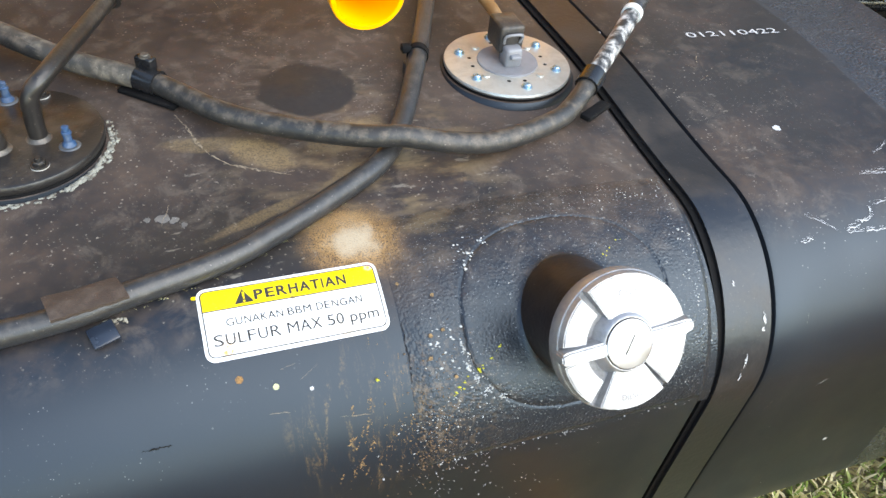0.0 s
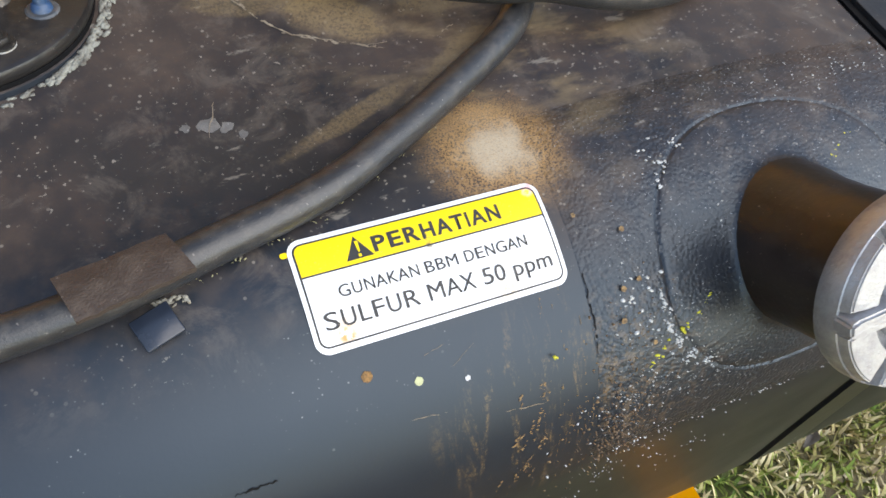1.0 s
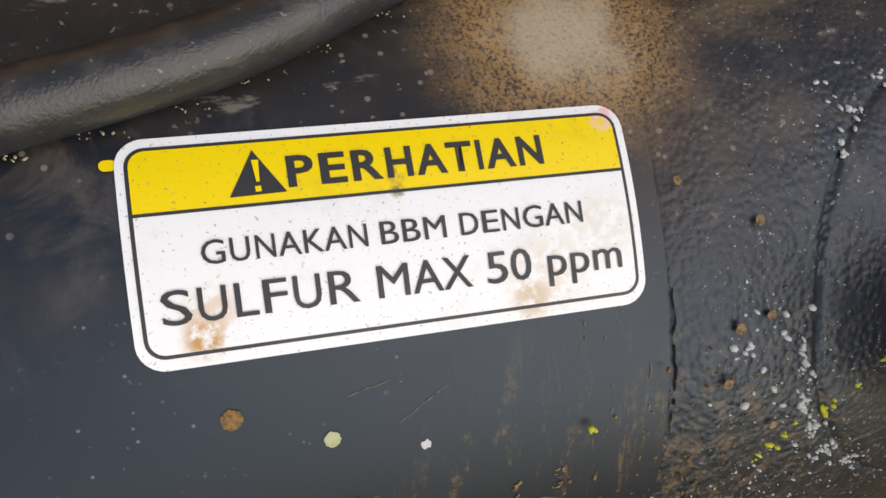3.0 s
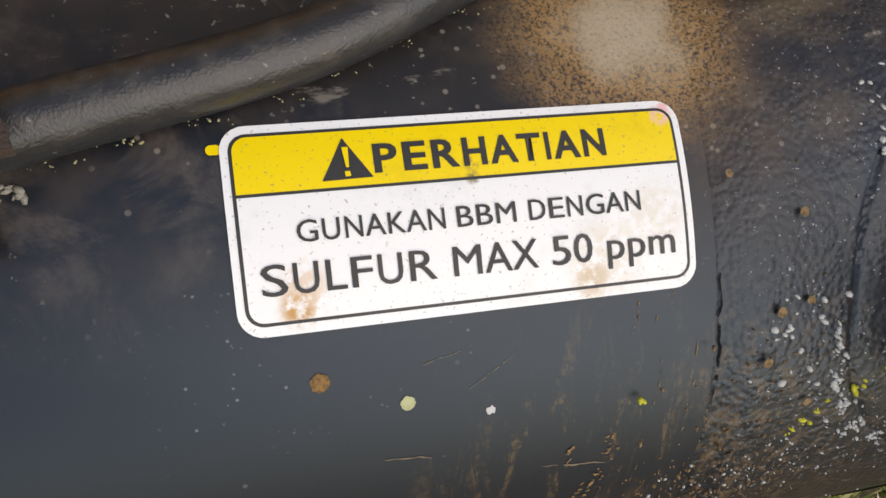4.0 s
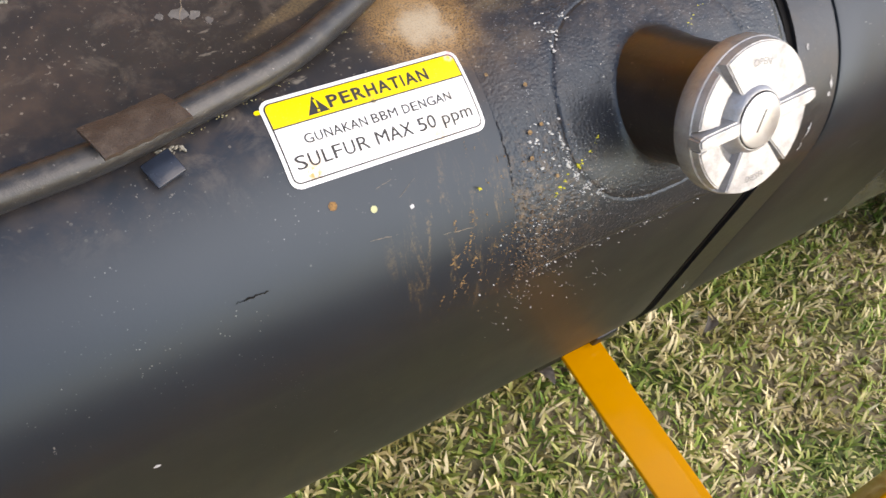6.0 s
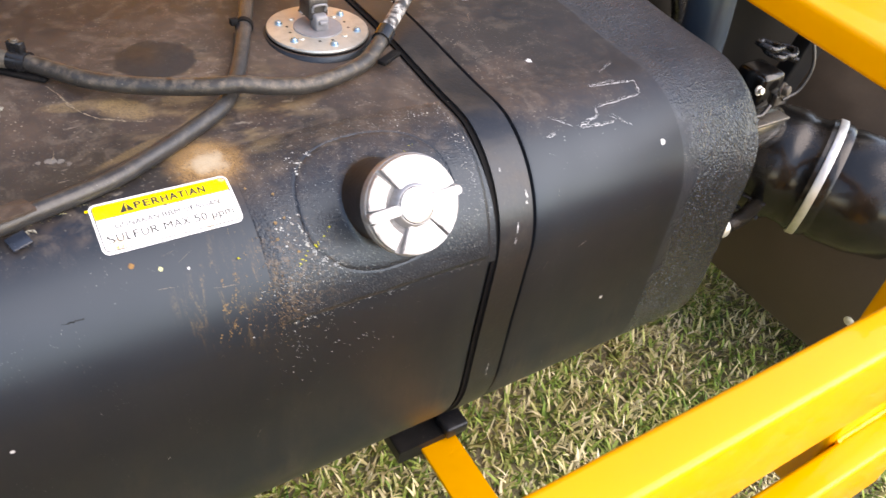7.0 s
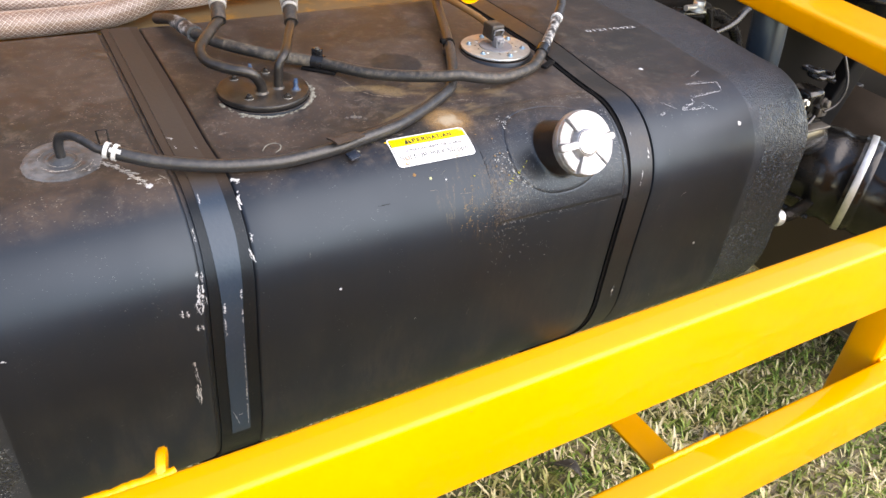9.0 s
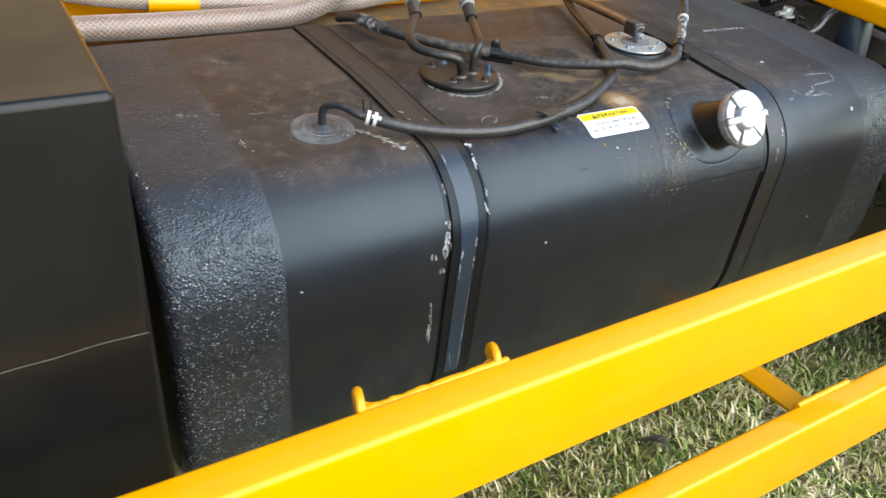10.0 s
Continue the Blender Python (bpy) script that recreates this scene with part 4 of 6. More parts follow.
# serial figures on the top
def flat_text(words, size, bold=0.0):
    """The outline of some words as a bmesh, its lower left corner at 0, and its width and height."""
    cu = bpy.data.curves.new("words", "FONT")
    cu.body, cu.size, cu.offset = words, size, bold
    cu.resolution_u = 3
    ob = bpy.data.objects.new("words", cu)
    scene.collection.objects.link(ob)
    me = bpy.data.meshes.new_from_object(ob.evaluated_get(bpy.context.evaluated_depsgraph_get()))
    bpy.data.objects.remove(ob)
    bpy.data.curves.remove(cu)
    bm = bmesh.new()
    bm.from_mesh(me)
    bpy.data.meshes.remove(me)
    x0, x1 = min(v.co.x for v in bm.verts), max(v.co.x for v in bm.verts)
    y0, y1 = min(v.co.y for v in bm.verts), max(v.co.y for v in bm.verts)
    bmesh.ops.translate(bm, vec=(-x0, 0, 0), verts=bm.verts)
    return bm, x1 - x0, y0, y1


def fitted_text(words, x0, x1, y0, height, place, bold=0.0):
    """Words stretched to run from x0 to x1 on a base line y0, with capitals of that height; place maps (x, y) to the world."""
    bm, w, lo, hi = flat_text(words, 1.0, bold)
    for v in bm.verts:
        v.co = place(x0 + v.co.x / w * (x1 - x0), y0 + v.co.y / 0.73 * height)
    return bm


figures = fitted_text("012110422 \u00b7", 0.318, 0.462, 0.0, 0.0125, lambda x, y: Vector((x, 0.388 - (x - 0.318) * 0.07 + y, TOP + 0.0006)))
part("figures", figures, SCUFF, tank, "whitish stamped figures", smooth=False)


def crumbs(name, label, spots, material, seed, lift=0.0026):
    """Small lumps strewn over the tank; spots: x, s, spread in x and s, count, size."""
    rng = random.Random(seed)
    bm = bmesh.new()
    for x, s, dx, ds, count, size in spots:
        for _ in range(count):
            one = bmesh.new()
            p = on_skin(x + rng.gauss(0, dx), s + rng.gauss(0, ds), lift)
            bmesh.ops.create_icosphere(one, subdivisions=1, radius=size * 0.55 * rng.uniform(0.25, 1.0), matrix=Matrix.Translation(p) @ Matrix.Rotation(rng.uniform(0, 6), 4, "Z") @ Matrix.Diagonal((rng.uniform(0.8, 1.9), rng.uniform(0.6, 1.1), 0.4, 1)))
            merged(bm, one)
    return tagged(part(name, bm, material, tank, label), kind="stuff")


PALE = plain("whitish grit", (0.5, 0.5, 0.48), 0.7)
SF = s_top(0.056)
crumbs("white_grit", "whitish grit round the filler neck", ((-0.047, SF + 0.008, 0.0022, 0.011, 26, 0.0026), (-0.05, SF - 0.014, 0.003, 0.008, 14, 0.0018), (-0.1, SF - 0.035, 0.012, 0.022, 45, 0.0014), (-0.12, SF - 0.07, 0.016, 0.014, 70, 0.0013),
                                                         (-0.06, SF - 0.07, 0.03, 0.01, 40, 0.0011), (0.125, SF - 0.005, 0.006, 0.03, 40, 0.0015), (0.05, s_top(0.15), 0.05, 0.012, 60, 0.001), (-0.083, s_top(0.115), 0.006, 0.008, 9, 0.0018),
                                                         (-0.1, s_top(0.047), 0.001, 0.003, 10, 0.003), (-0.097, s_top(0.038), 0.0012, 0.004, 22, 0.0024), (-0.092, s_top(0.03), 0.0016, 0.003, 22, 0.0022), (-0.083, s_top(0.023), 0.0025, 0.002, 26, 0.002),
                                                         (-0.07, s_top(0.019), 0.004, 0.0016, 22, 0.0018), (-0.081, s_top(0.103), 0.001, 0.003, 8, 0.0024), (-0.072, s_top(0.113), 0.002, 0.003, 8, 0.0026), (-0.058, s_top(0.124), 0.003, 0.002, 8, 0.0024),
                                                         (-0.115, s_top(0.05), 0.009, 0.012, 26, 0.0032),
                                                         (0.128, s_top(0.1), 0.006, 0.04, 60, 0.0016), (0.09, s_top(0.145), 0.03, 0.006, 40, 0.0014), (0.1, s_top(0.03), 0.02, 0.03, 30, 0.0014)), PALE, 5)
crumbs("rusty_grit", "rusty grit beside the filler", ((-0.132, 0.045, 0.009, 0.014, 170, 0.0019), (-0.125, 0.075, 0.012, 0.02, 110, 0.0016), (-0.128, SF - 0.05, 0.01, 0.025, 70, 0.0016), (-0.105, SF - 0.03, 0.014, 0.03, 30, 0.0014), (-0.135, SF - 0.09, 0.012, 0.012, 30, 0.0014)), RUST, 6)
crumbs("pale_specks", "pale and ochre specks splashed below the pad", ((-0.112, 0.05, 0.016, 0.016, 90, 0.0017), (-0.105, 0.028, 0.018, 0.006, 60, 0.0018), (0.02, 0.017, 0.06, 0.0015, 50, 0.0013), (-0.04, 0.024, 0.02, 0.002, 40, 0.0015), (-0.11, s_front(0.88), 0.022, 0.02, 60, 0.0016), (-0.09, s_front(0.84), 0.028, 0.03, 45, 0.0014), (-0.13, s_front(0.82), 0.02, 0.04, 35, 0.0013), (-0.05, s_front(0.8), 0.03, 0.03, 20, 0.0012)), PALE, 31, 0.0002)
crumbs("ochre_specks", "ochre dirt specks splashed below the pad", ((-0.15, s_front(0.9), 0.012, 0.02, 70, 0.0017), (-0.14, s_front(0.86), 0.016, 0.025, 50, 0.0015), (-0.1, s_front(0.87), 0.02, 0.016, 40, 0.0015)), OCHRE, 32, 0.0002)
rng = random.Random(77)
for k in range(46):
    x, z = rng.uniform(-0.85, 0.6), rng.uniform(0.46, 0.9)
    if not (-0.66 < x < -0.53 or 0.13 < x < 0.22):
        a, n = rng.choice((0.15, 1.45, 1.6, 1.3, 0.4)) + rng.uniform(-0.15, 0.15), rng.uniform(0.004, 0.022)
        scuff("scuff", wander(x, s_front(z), x + n * math.cos(a), s_front(z) + n * math.sin(a), 6, 0.0006, k + 500), rng.uniform(0.0007, 0.0022), SCUFF if k % 6 == 0 else SEALANT, 0.00025, broken=rng.uniform(0.2, 0.55))
LICHENGOLD = plain("lichen yellow", (0.5, 0.46, 0.03), 0.7)
crumbs("green_flecks", "yellow-green flecks of lichen", tuple((x, s_top(y), 0.0012, 0.0012, 4, 0.0026) for x, y in ((-0.067, 0.044), (-0.071, 0.042), (-0.077, 0.039), (-0.083, 0.036), (-0.088, 0.033), (-0.099, 0.031), (-0.102, 0.029), (-0.107, 0.027), (-0.111, 0.025),
                                                                                     (-0.173, 0.04), (0.042, 0.088), (0.047, 0.091), (0.052, 0.094), (0.058, 0.097), (0.064, 0.1))), LICHENGOLD, 7)
rng = random.Random(18)
for k in range(26):
    s = rng.uniform(0.03, 0.105)
    x = -0.178 - 0.016 * (0.105 - s) / 0.07 + rng.gauss(0, 0.006)
    scuff("dirt_streak", wander(x, s, x - 0.003 + rng.uniform(-0.002, 0.002), s - rng.uniform(0.004, 0.016), 6, 0.0009, k + 700), rng.uniform(0.0012, 0.0034), OCHRE, 0.00035, broken=rng.uniform(0.3, 0.6))
rng = random.Random(8)
for k in range(16):
    x = -0.165 + rng.gauss(0, 0.013)
    s = SF - 0.055 - rng.uniform(0, 0.06)
    scuff("rust_streak", wander(x, s, x - 0.004 + rng.uniform(-0.003, 0.003), s - rng.uniform(0.008, 0.03), 6, 0.001, k), 0.001, RUST, 0.0004, broken=0.55)
for k, (x, y0, y1, w) in enumerate(((-0.173, 0.066, 0.058, 0.002), (-0.1745, 0.062, 0.056, 0.0014), (-0.161, 0.068, 0.062, 0.0014), (-0.166, 0.063, 0.058, 0.0014), (-0.164, 0.051, 0.039, 0.0022), (-0.1648, 0.047, 0.036, 0.0016), (-0.152, 0.052, 0.034, 0.002), (-0.153, 0.036, 0.028, 0.003),
                                    (-0.168, 0.03, 0.015, 0.002), (-0.158, 0.022, 0.008, 0.002), (-0.149, 0.02, 0.004, 0.0024), (-0.171, 0.012, 0.003, 0.0018))):
    scuff("dirt_streak", wander(x, s_top(y0), x - 0.001, s_top(y1), 6, 0.0006, k + 90), w * 0.4, OCHRE, 0.0003, broken=0.68)
crumbs("hose_grit", "greenish grit caught along the hose", tuple((x, s_top(y + 0.004), 0.006, 0.0008, 14, 0.001) for x, y in ((-0.34, 0.112), (-0.32, 0.117), (-0.3, 0.121), (-0.28, 0.127), (-0.26, 0.133), (-0.24, 0.142), (-0.22, 0.154), (-0.2, 0.167), (-0.18, 0.179), (-0.165, 0.188))), dusty("greenish grit", (0.36, 0.34, 0.18), (0.2, 0.16, 0.1), 0.8, 0.6, scale=300, lying=False), 17)
scuff("crack", wander(-0.1445, s_top(0.07), -0.1445, s_top(0.033), 10, 0.0007, 3), 0.0016, LINER, broken=0.1)

# ---- straps ----
def strap(which, liner, band, band_mat, label, narrow=1.0, rubber=STRAPRUBBER, sunk=-0.0025, foot=None):
    s0, s1 = -FRONT - RB * 1.35, s_top(BACK - 0.03)
    t = thing("tank_strap", ((band[0] + band[1]) / 2, 0.0, FOOT), label, "strap", "straps round the tank")
    mid = (band[0] + band[1]) / 2

    def along(x, s):
        return x + lean(which, s)

    def tapered(x, s):
        return mid + (x - mid) * float(np.interp(s, (0.0, 0.1), (narrow, 1.0))) + lean(which, s)

    part("rubber_liner", skin_patch(*liner, s0, s1, sunk, 2, 120, back=-0.007, shift=along), rubber, t, "dark rubber liner")
    part("steel_band", skin_patch(*band, foot or s0, s1, 0.0012, 2, 120, back=-0.004, shift=tapered), band_mat, t)
    return t


strap_near = strap(1, (0.1445, 0.2045), (0.1512, 0.2025), STRAP, "dark painted steel strap over rubber in a groove of the tank", rubber=LINER)
strap_far = strap(0, (-0.6215, -0.5565), (-0.6085, -0.5715), BLUED, "blue-grey steel strap with scuffed edges over black rubber", 0.8, sunk=0.0003, foot=-0.264)
for k, (x, s, h, w) in enumerate(((0.194, s_top(0.024), 0.02, 0.006), (0.175, s_front(0.885), 0.016, 0.004), (0.172, s_front(0.868), 0.008, 0.003), (0.165, s_top(0.05), 0.006, 0.004), (0.168, s_front(0.62), 0.03, 0.003))):
    scuff("scuff", wander(x, s - h / 2, x + 0.001, s + h / 2, 7, 0.0012, k + 40), w, SCUFF, 0.0018, strap_near, 0.25)
for k, (xa, sa, xb, sb, w) in enumerate(((-0.5985, 0.0093, -0.5985, -0.0114, 0.005), (-0.6, -0.0157, -0.5996, -0.0541, 0.0036), (-0.5725, 0.0253, -0.5745, 0.0068, 0.0034), (-0.574, -0.0093, -0.575, -0.038, 0.0032), (-0.5757, -0.06, -0.5787, -0.15, 0.0016), (-0.5787, -0.15, -0.5815, -0.25, 0.0018),
                                          (-0.6035, -0.2115, -0.5949, -0.246, 0.0014), (-0.5977, -0.2214, -0.5887, -0.2217, 0.0014), (-0.5985, 0.1729, -0.6, 0.1548, 0.003), (-0.6049, 0.3205, -0.596, 0.3127, 0.006), (-0.6, 0.295, -0.598, 0.285, 0.004), (-0.574, 0.283, -0.57, 0.275, 0.003))):
    scuff("scuff", wander(xa, sa, xb, sb, 7, 0.0003, k + 60), w, SCUFF, 0.0018, strap_far, 0.2)

# ---- warning label ----
LX0, LX1 = -0.2935, -0.1532
LS0, LS1 = s_top(0.068) + 0.0002, s_top(0.1225) + 0.0006
LW, LH = LX1 - LX0, LS1 - LS0


def on_label(u, v, lift=0.0):
    """u to the right, v down, as shares of the label."""
    return on_skin(LX0 + u * LW, LS1 - v * LH + 0.0014 * (0.5 - u), 0.0008 + lift)


def label_sheet(u0, u1, v0, v1, r, lift, nu=24, nv=14):
    """A rounded sheet on the label; r in metres."""
    bm = bmesh.new()
    w, h = (u1 - u0) * LW, (v1 - v0) * LH
    xs = sorted({0.0, w, *[w * i / nu for i in range(nu + 1)], *[r * (1 - math.cos(radians(15 * i))) for i in range(7)], *[w - r * (1 - math.cos(radians(15 * i))) for i in range(7)]})
    rows = []
    for x in xs:
        d = r - x if x < r else (x - (w - r) if x > w - r else 0.0)
        cut = r - math.sqrt(max(r * r - d * d, 0.0)) if r else 0.0
        rows.append([bm.verts.new(on_label(u0 + x / LW, v0 + (cut + (h - 2 * cut) * j / nv) / LH, lift)) for j in range(nv + 1)])
    for a, b in zip(rows, rows[1:]):
        for j in range(nv):
            bm.faces.new((a[j], a[j + 1], b[j + 1], b[j]))
    bmesh.ops.recalc_face_normals(bm, faces=bm.faces)
    bmesh.ops.remove_doubles(bm, verts=bm.verts, dist=1e-6)
    return bm


def build_label():
    t = thing("warning_label", on_label(0.5, 1.0), "white and yellow warning sticker, slightly stained, on the tank", "label")
    part("film", label_sheet(0, 1, 0, 1, 0.0072, 0.0), PAPER, t, "white rounded film")
    part("border", label_sheet(0.016, 0.985, 0.042, 0.950, 0.005, 0.00012), INK, t, "thin black border")
    field = part("inner_field", label_sheet(0.0235, 0.9775, 0.059, 0.933, 0.0041, 0.00024), PAPER, t, "white field")
    heading = merged(label_sheet(0.0235, 0.9775, 0.059, 0.3, 0.0041, 0.00036), label_sheet(0.0235, 0.9775, 0.16, 0.34, 0.0, 0.0004))
    band = part("yellow_band", heading, YELLOWFILM, t, "yellow heading band")
    part("rule", label_sheet(0.0235, 0.9775, 0.333, 0.348, 0.0, 0.00048), INK, t)

    wide = {"A": (667, 0, 0), "B": (667, 75, 45), "D": (722, 80, 50), "E": (667, 80, 45), "F": (611, 80, 45), "G": (778, 50, 60), "H": (722, 80, 80), "I": (278, 82, 82), "K": (667, 80, 5), "L": (556, 75, 30),
            "M": (833, 75, 75), "N": (722, 78, 78), "P": (667, 78, 45), "R": (722, 80, 10), "S": (667, 45, 45), "T": (611, 20, 20), "U": (722, 80, 80), "X": (667, 5, 5), "5": (556, 40, 40), "0": (556, 42, 42), "p": (556, 65, 40), "m": (833, 65, 65)}

    def words(text, u0, u1, v_base, cap, owner, bold=0.0, shade=0.0):
        bm = bmesh.new()
        total = sum(wide[c][0] for c in text) - wide[text[0]][1] - wide[text[-1]][2]
        at = -wide[text[0]][1]
        for c in text:
            w, left, right = wide[c]
            a, b = (u0 + (u1 - u0) * q / total for q in (at + left, at + w - right))
            for k, o in enumerate((0.0, shade) if shade else (0.0,)):
                merged(bm, fitted_text(c, a * LW, (b - shade) * LW, 0.0, cap * LH, lambda x, y: on_label(x / LW + o, v_base - y / LH, 0.0006 + 0.00005 * k), bold))
            at += w
        part("lettering", bm, INK, owner, smooth=False)

    words("PERHATIAN", 0.301, 0.812, 0.2745, 0.1445, band, 0.022, shade=0.0012)
    for word, u0, u1 in (("GUNAKAN", 0.131, 0.434), ("BBM", 0.459, 0.588), ("DENGAN", 0.617, 0.875)):
        words(word, u0, u1, 0.575, 0.109, field, shade=0.0007)
    for word, u0, u1 in (("SULFUR", 0.0525, 0.406), ("MAX", 0.4415, 0.628), ("50", 0.659, 0.752), ("ppm", 0.787, 0.949)):
        words(word, u0, u1, 0.811, 0.154, field, shade=0.001)
    bm = bmesh.new()
    bm.faces.new([bm.verts.new(on_label(u, v, 0.0006)) for u, v in ((0.193, 0.3), (0.297, 0.296), (0.242, 0.095))])
    bmesh.ops.subdivide_edges(bm, edges=bm.edges[:], cuts=4, use_grid_fill=True)
    sign = part("warning_triangle", bm, INK, band, "black warning triangle", smooth=False)
    bm = bmesh.new()
    bm.faces.new([bm.verts.new(on_label(u, v, 0.0009)) for u, v in ((0.2385, 0.142), (0.2515, 0.143), (0.2495, 0.242), (0.2435, 0.242))])
    bm.faces.new([bm.verts.new(on_label(u, v, 0.0009)) for u, v in ((0.2395, 0.261), (0.2505, 0.26), (0.2515, 0.285), (0.2405, 0.286))])
    part("exclamation_mark", bm, YELLOWFILM, sign, smooth=False)


build_label()
tip = label_sheet(-0.026, 0.004, 0.082, 0.132, 0.0014, -0.0003, 6, 4)
whole("film_scrap", tip, YELLOWFILM, "tiny yellow scrap of film peeping from under the sticker", "label")


# ---- filler cap ----
def build_cap():
    t = thing("filler_cap", FILLER + FILLER_AXIS * 0.068, "silver cast filler cap with wing grips and round lock cover", "filler cap")
    # x of the cap to the right along the tank, y up its face
    right = Vector((1, 0, 0))
    upv = FILLER_AXIS.cross(right)
    m = Matrix((right, upv, FILLER_AXIS)).transposed().to_4x4()
    m.translation = FILLER + FILLER_AXIS * 0.065
    grow = Matrix.Translation(m.translation) @ Matrix.Scale(1.07, 4) @ Matrix.Translation(-m.translation)

    def put(name, bm, material, parent, label="", smooth=True):
        bmesh.ops.transform(bm, matrix=grow, verts=bm.verts)
        return part(name, bm, material, parent, label, smooth)

    put("rim", lathe([(0.043, -0.004), (0.0498, -0.002), (0.0513, 0.002), (0.0513, 0.0095), (0.0508, 0.0118), (0.0503, 0.0122), (0.0496, 0.0112), (0.02, 0.0112), (0.0, 0.0112)], m.translation, FILLER_AXIS, 72), ALLOY, t)
    put("recess", lathe([(0.0494, 0.0108), (0.0494, 0.0117), (0.0, 0.0117)], m.translation, FILLER_AXIS, 72), ALLOYSHADE, t, "dull recessed face with groove shade in its grey")

    def sector(a0, a1, r0, r1, z0, z1, slope=7, n=12):
        bm = bmesh.new()
        ring = [(r0, a0), *[(r1, a0 + (a1 - a0) * i / n) for i in range(n + 1)], (r0, a1), *[(r0, a1 + (a0 - a1) * i / 4) for i in range(1, 4)]]
        pts = [Vector((r * math.cos(radians(a)), r * math.sin(radians(a)), 0)) for r, a in ring]
        low = [bm.verts.new(m @ (p + Vector((0, 0, z0)))) for p in pts]
        inner = [(r0 + 0.001 if r == r0 else r1 - 0.0018, a0 + slope + (a - a0) * (a1 - a0 - 2 * slope) / (a1 - a0)) for r, a in ring]
        high = [bm.verts.new(m @ Vector((r * math.cos(radians(a)), r * math.sin(radians(a)), z1))) for r, a in inner]
        top = bm.faces.new(high)
        for i in range(len(pts)):
            j = (i + 1) % len(pts)
            bm.faces.new((low[i], low[j], high[j], high[i]))
        bmesh.ops.recalc_face_normals(bm, faces=bm.faces)
        bmesh.ops.bevel(bm, geom=[e for e in bm.edges if top in e.link_faces], offset=0.0008, segments=2, affect="EDGES")
        return sharp(bm, 40)

    panels = []
    for a0, a1, r0 in ((10, 125, 0.0195), (129, 175, 0.0305), (188, 233, 0.0305), (239, 307, 0.0195), (308, 358, 0.0195)):
        panels.append(put("raised_panel", sector(a0, a1, r0, 0.0505, 0.0105, 0.0178, 2.2), ALLOY, t))

    def wing(angle, length, w0, w1, high):
        bm = bmesh.new()
        rot = m @ Matrix.Rotation(radians(angle), 4, "Z")
        low, top = [], []
        for x, w in ((0.008, w0), (0.02, w0), (length - 0.004, w1), (length, w1 * 0.6)):
            low.append([bm.verts.new(rot @ Vector((x, y * w, 0.0115))) for y in (-0.62, 0.62)])
            top.append([bm.verts.new(rot @ Vector((x, y * w, high))) for y in (-0.42, 0.42)])
        for i in range(3):
            bm.faces.new((top[i][0], top[i + 1][0], top[i + 1][1], top[i][1]))
            for k in (0, 1):
                bm.faces.new((low[i][k], low[i + 1][k], top[i + 1][k], top[i][k]))
        for i in (0, 3):
            bm.faces.new((low[i][0], low[i][1], top[i][1], top[i][0]))
        bmesh.ops.recalc_face_normals(bm, faces=bm.faces)
        bmesh.ops.bevel(bm, geom=[e for e in bm.edges if len(e.link_faces) == 2], offset=0.0012, segments=2, affect="EDGES")
        return sharp(bm, 40)

    for angle, length, w0, w1, high in ((3.5, 0.0535, 0.0118, 0.0112, 0.0216), (182, 0.0515, 0.0118, 0.0112, 0.0216)):
        put("wing_grip", wing(angle, length, w0, w1, high), ALLOY, t)
    put("hub", lathe([(0.0255, 0.0105), (0.0212, 0.0185), (0.0202, 0.0205), (0.0192, 0.0212), (0.0, 0.0212)], m.translation, FILLER_AXIS, 48), ALLOY, t)
    put("cover_gap", lathe([(0.0186, 0.0211), (0.0186, 0.0215), (0.0, 0.0215)], m.translation, FILLER_AXIS, 48), LINER, t, "dark line round the lock cover")
    cover = lathe([(0.0178, 0.0205), (0.0178, 0.0222), (0.0168, 0.0228), (0.0, 0.0229)], m.translation, FILLER_AXIS, 48)
    lock = put("lock_cover", cover, POLISHED, t, "bright round lock cover")
    slot = bmesh.new()
    slot.faces.new([slot.verts.new(m @ (Matrix.Rotation(radians(58), 4, "Z") @ Vector((x, y, 0.0231)))) for x, y in ((-0.0078, -0.0006), (0.0078, -0.0006), (0.0078, 0.0006), (-0.0078, 0.0006))])
    put("key_slot", slot, INK, lock)
    for word, a_mid, r, size in (("OPEN", 83, 0.037, 0.0066), ("DIESEL", 273, 0.0415, 0.0062)):
        bm, w, lo, hi = flat_text(word, size, 0.0)
        for v in bm.verts:
            if a_mid < 180:
                a, rad = radians(a_mid) - (v.co.x - w / 2) / r, r + v.co.y - size * 0.3
            else:
                a, rad = radians(a_mid) + (v.co.x - w / 2) / r, r - v.co.y + size * 0.3
            v.co = m @ Vector((rad * 0.97 * math.cos(a), rad * 0.97 * math.sin(a), 0.018))
        put("embossed_word", bm, ALLOYDARK, panels[0 if a_mid < 180 else 3], smooth=False)


build_cap()


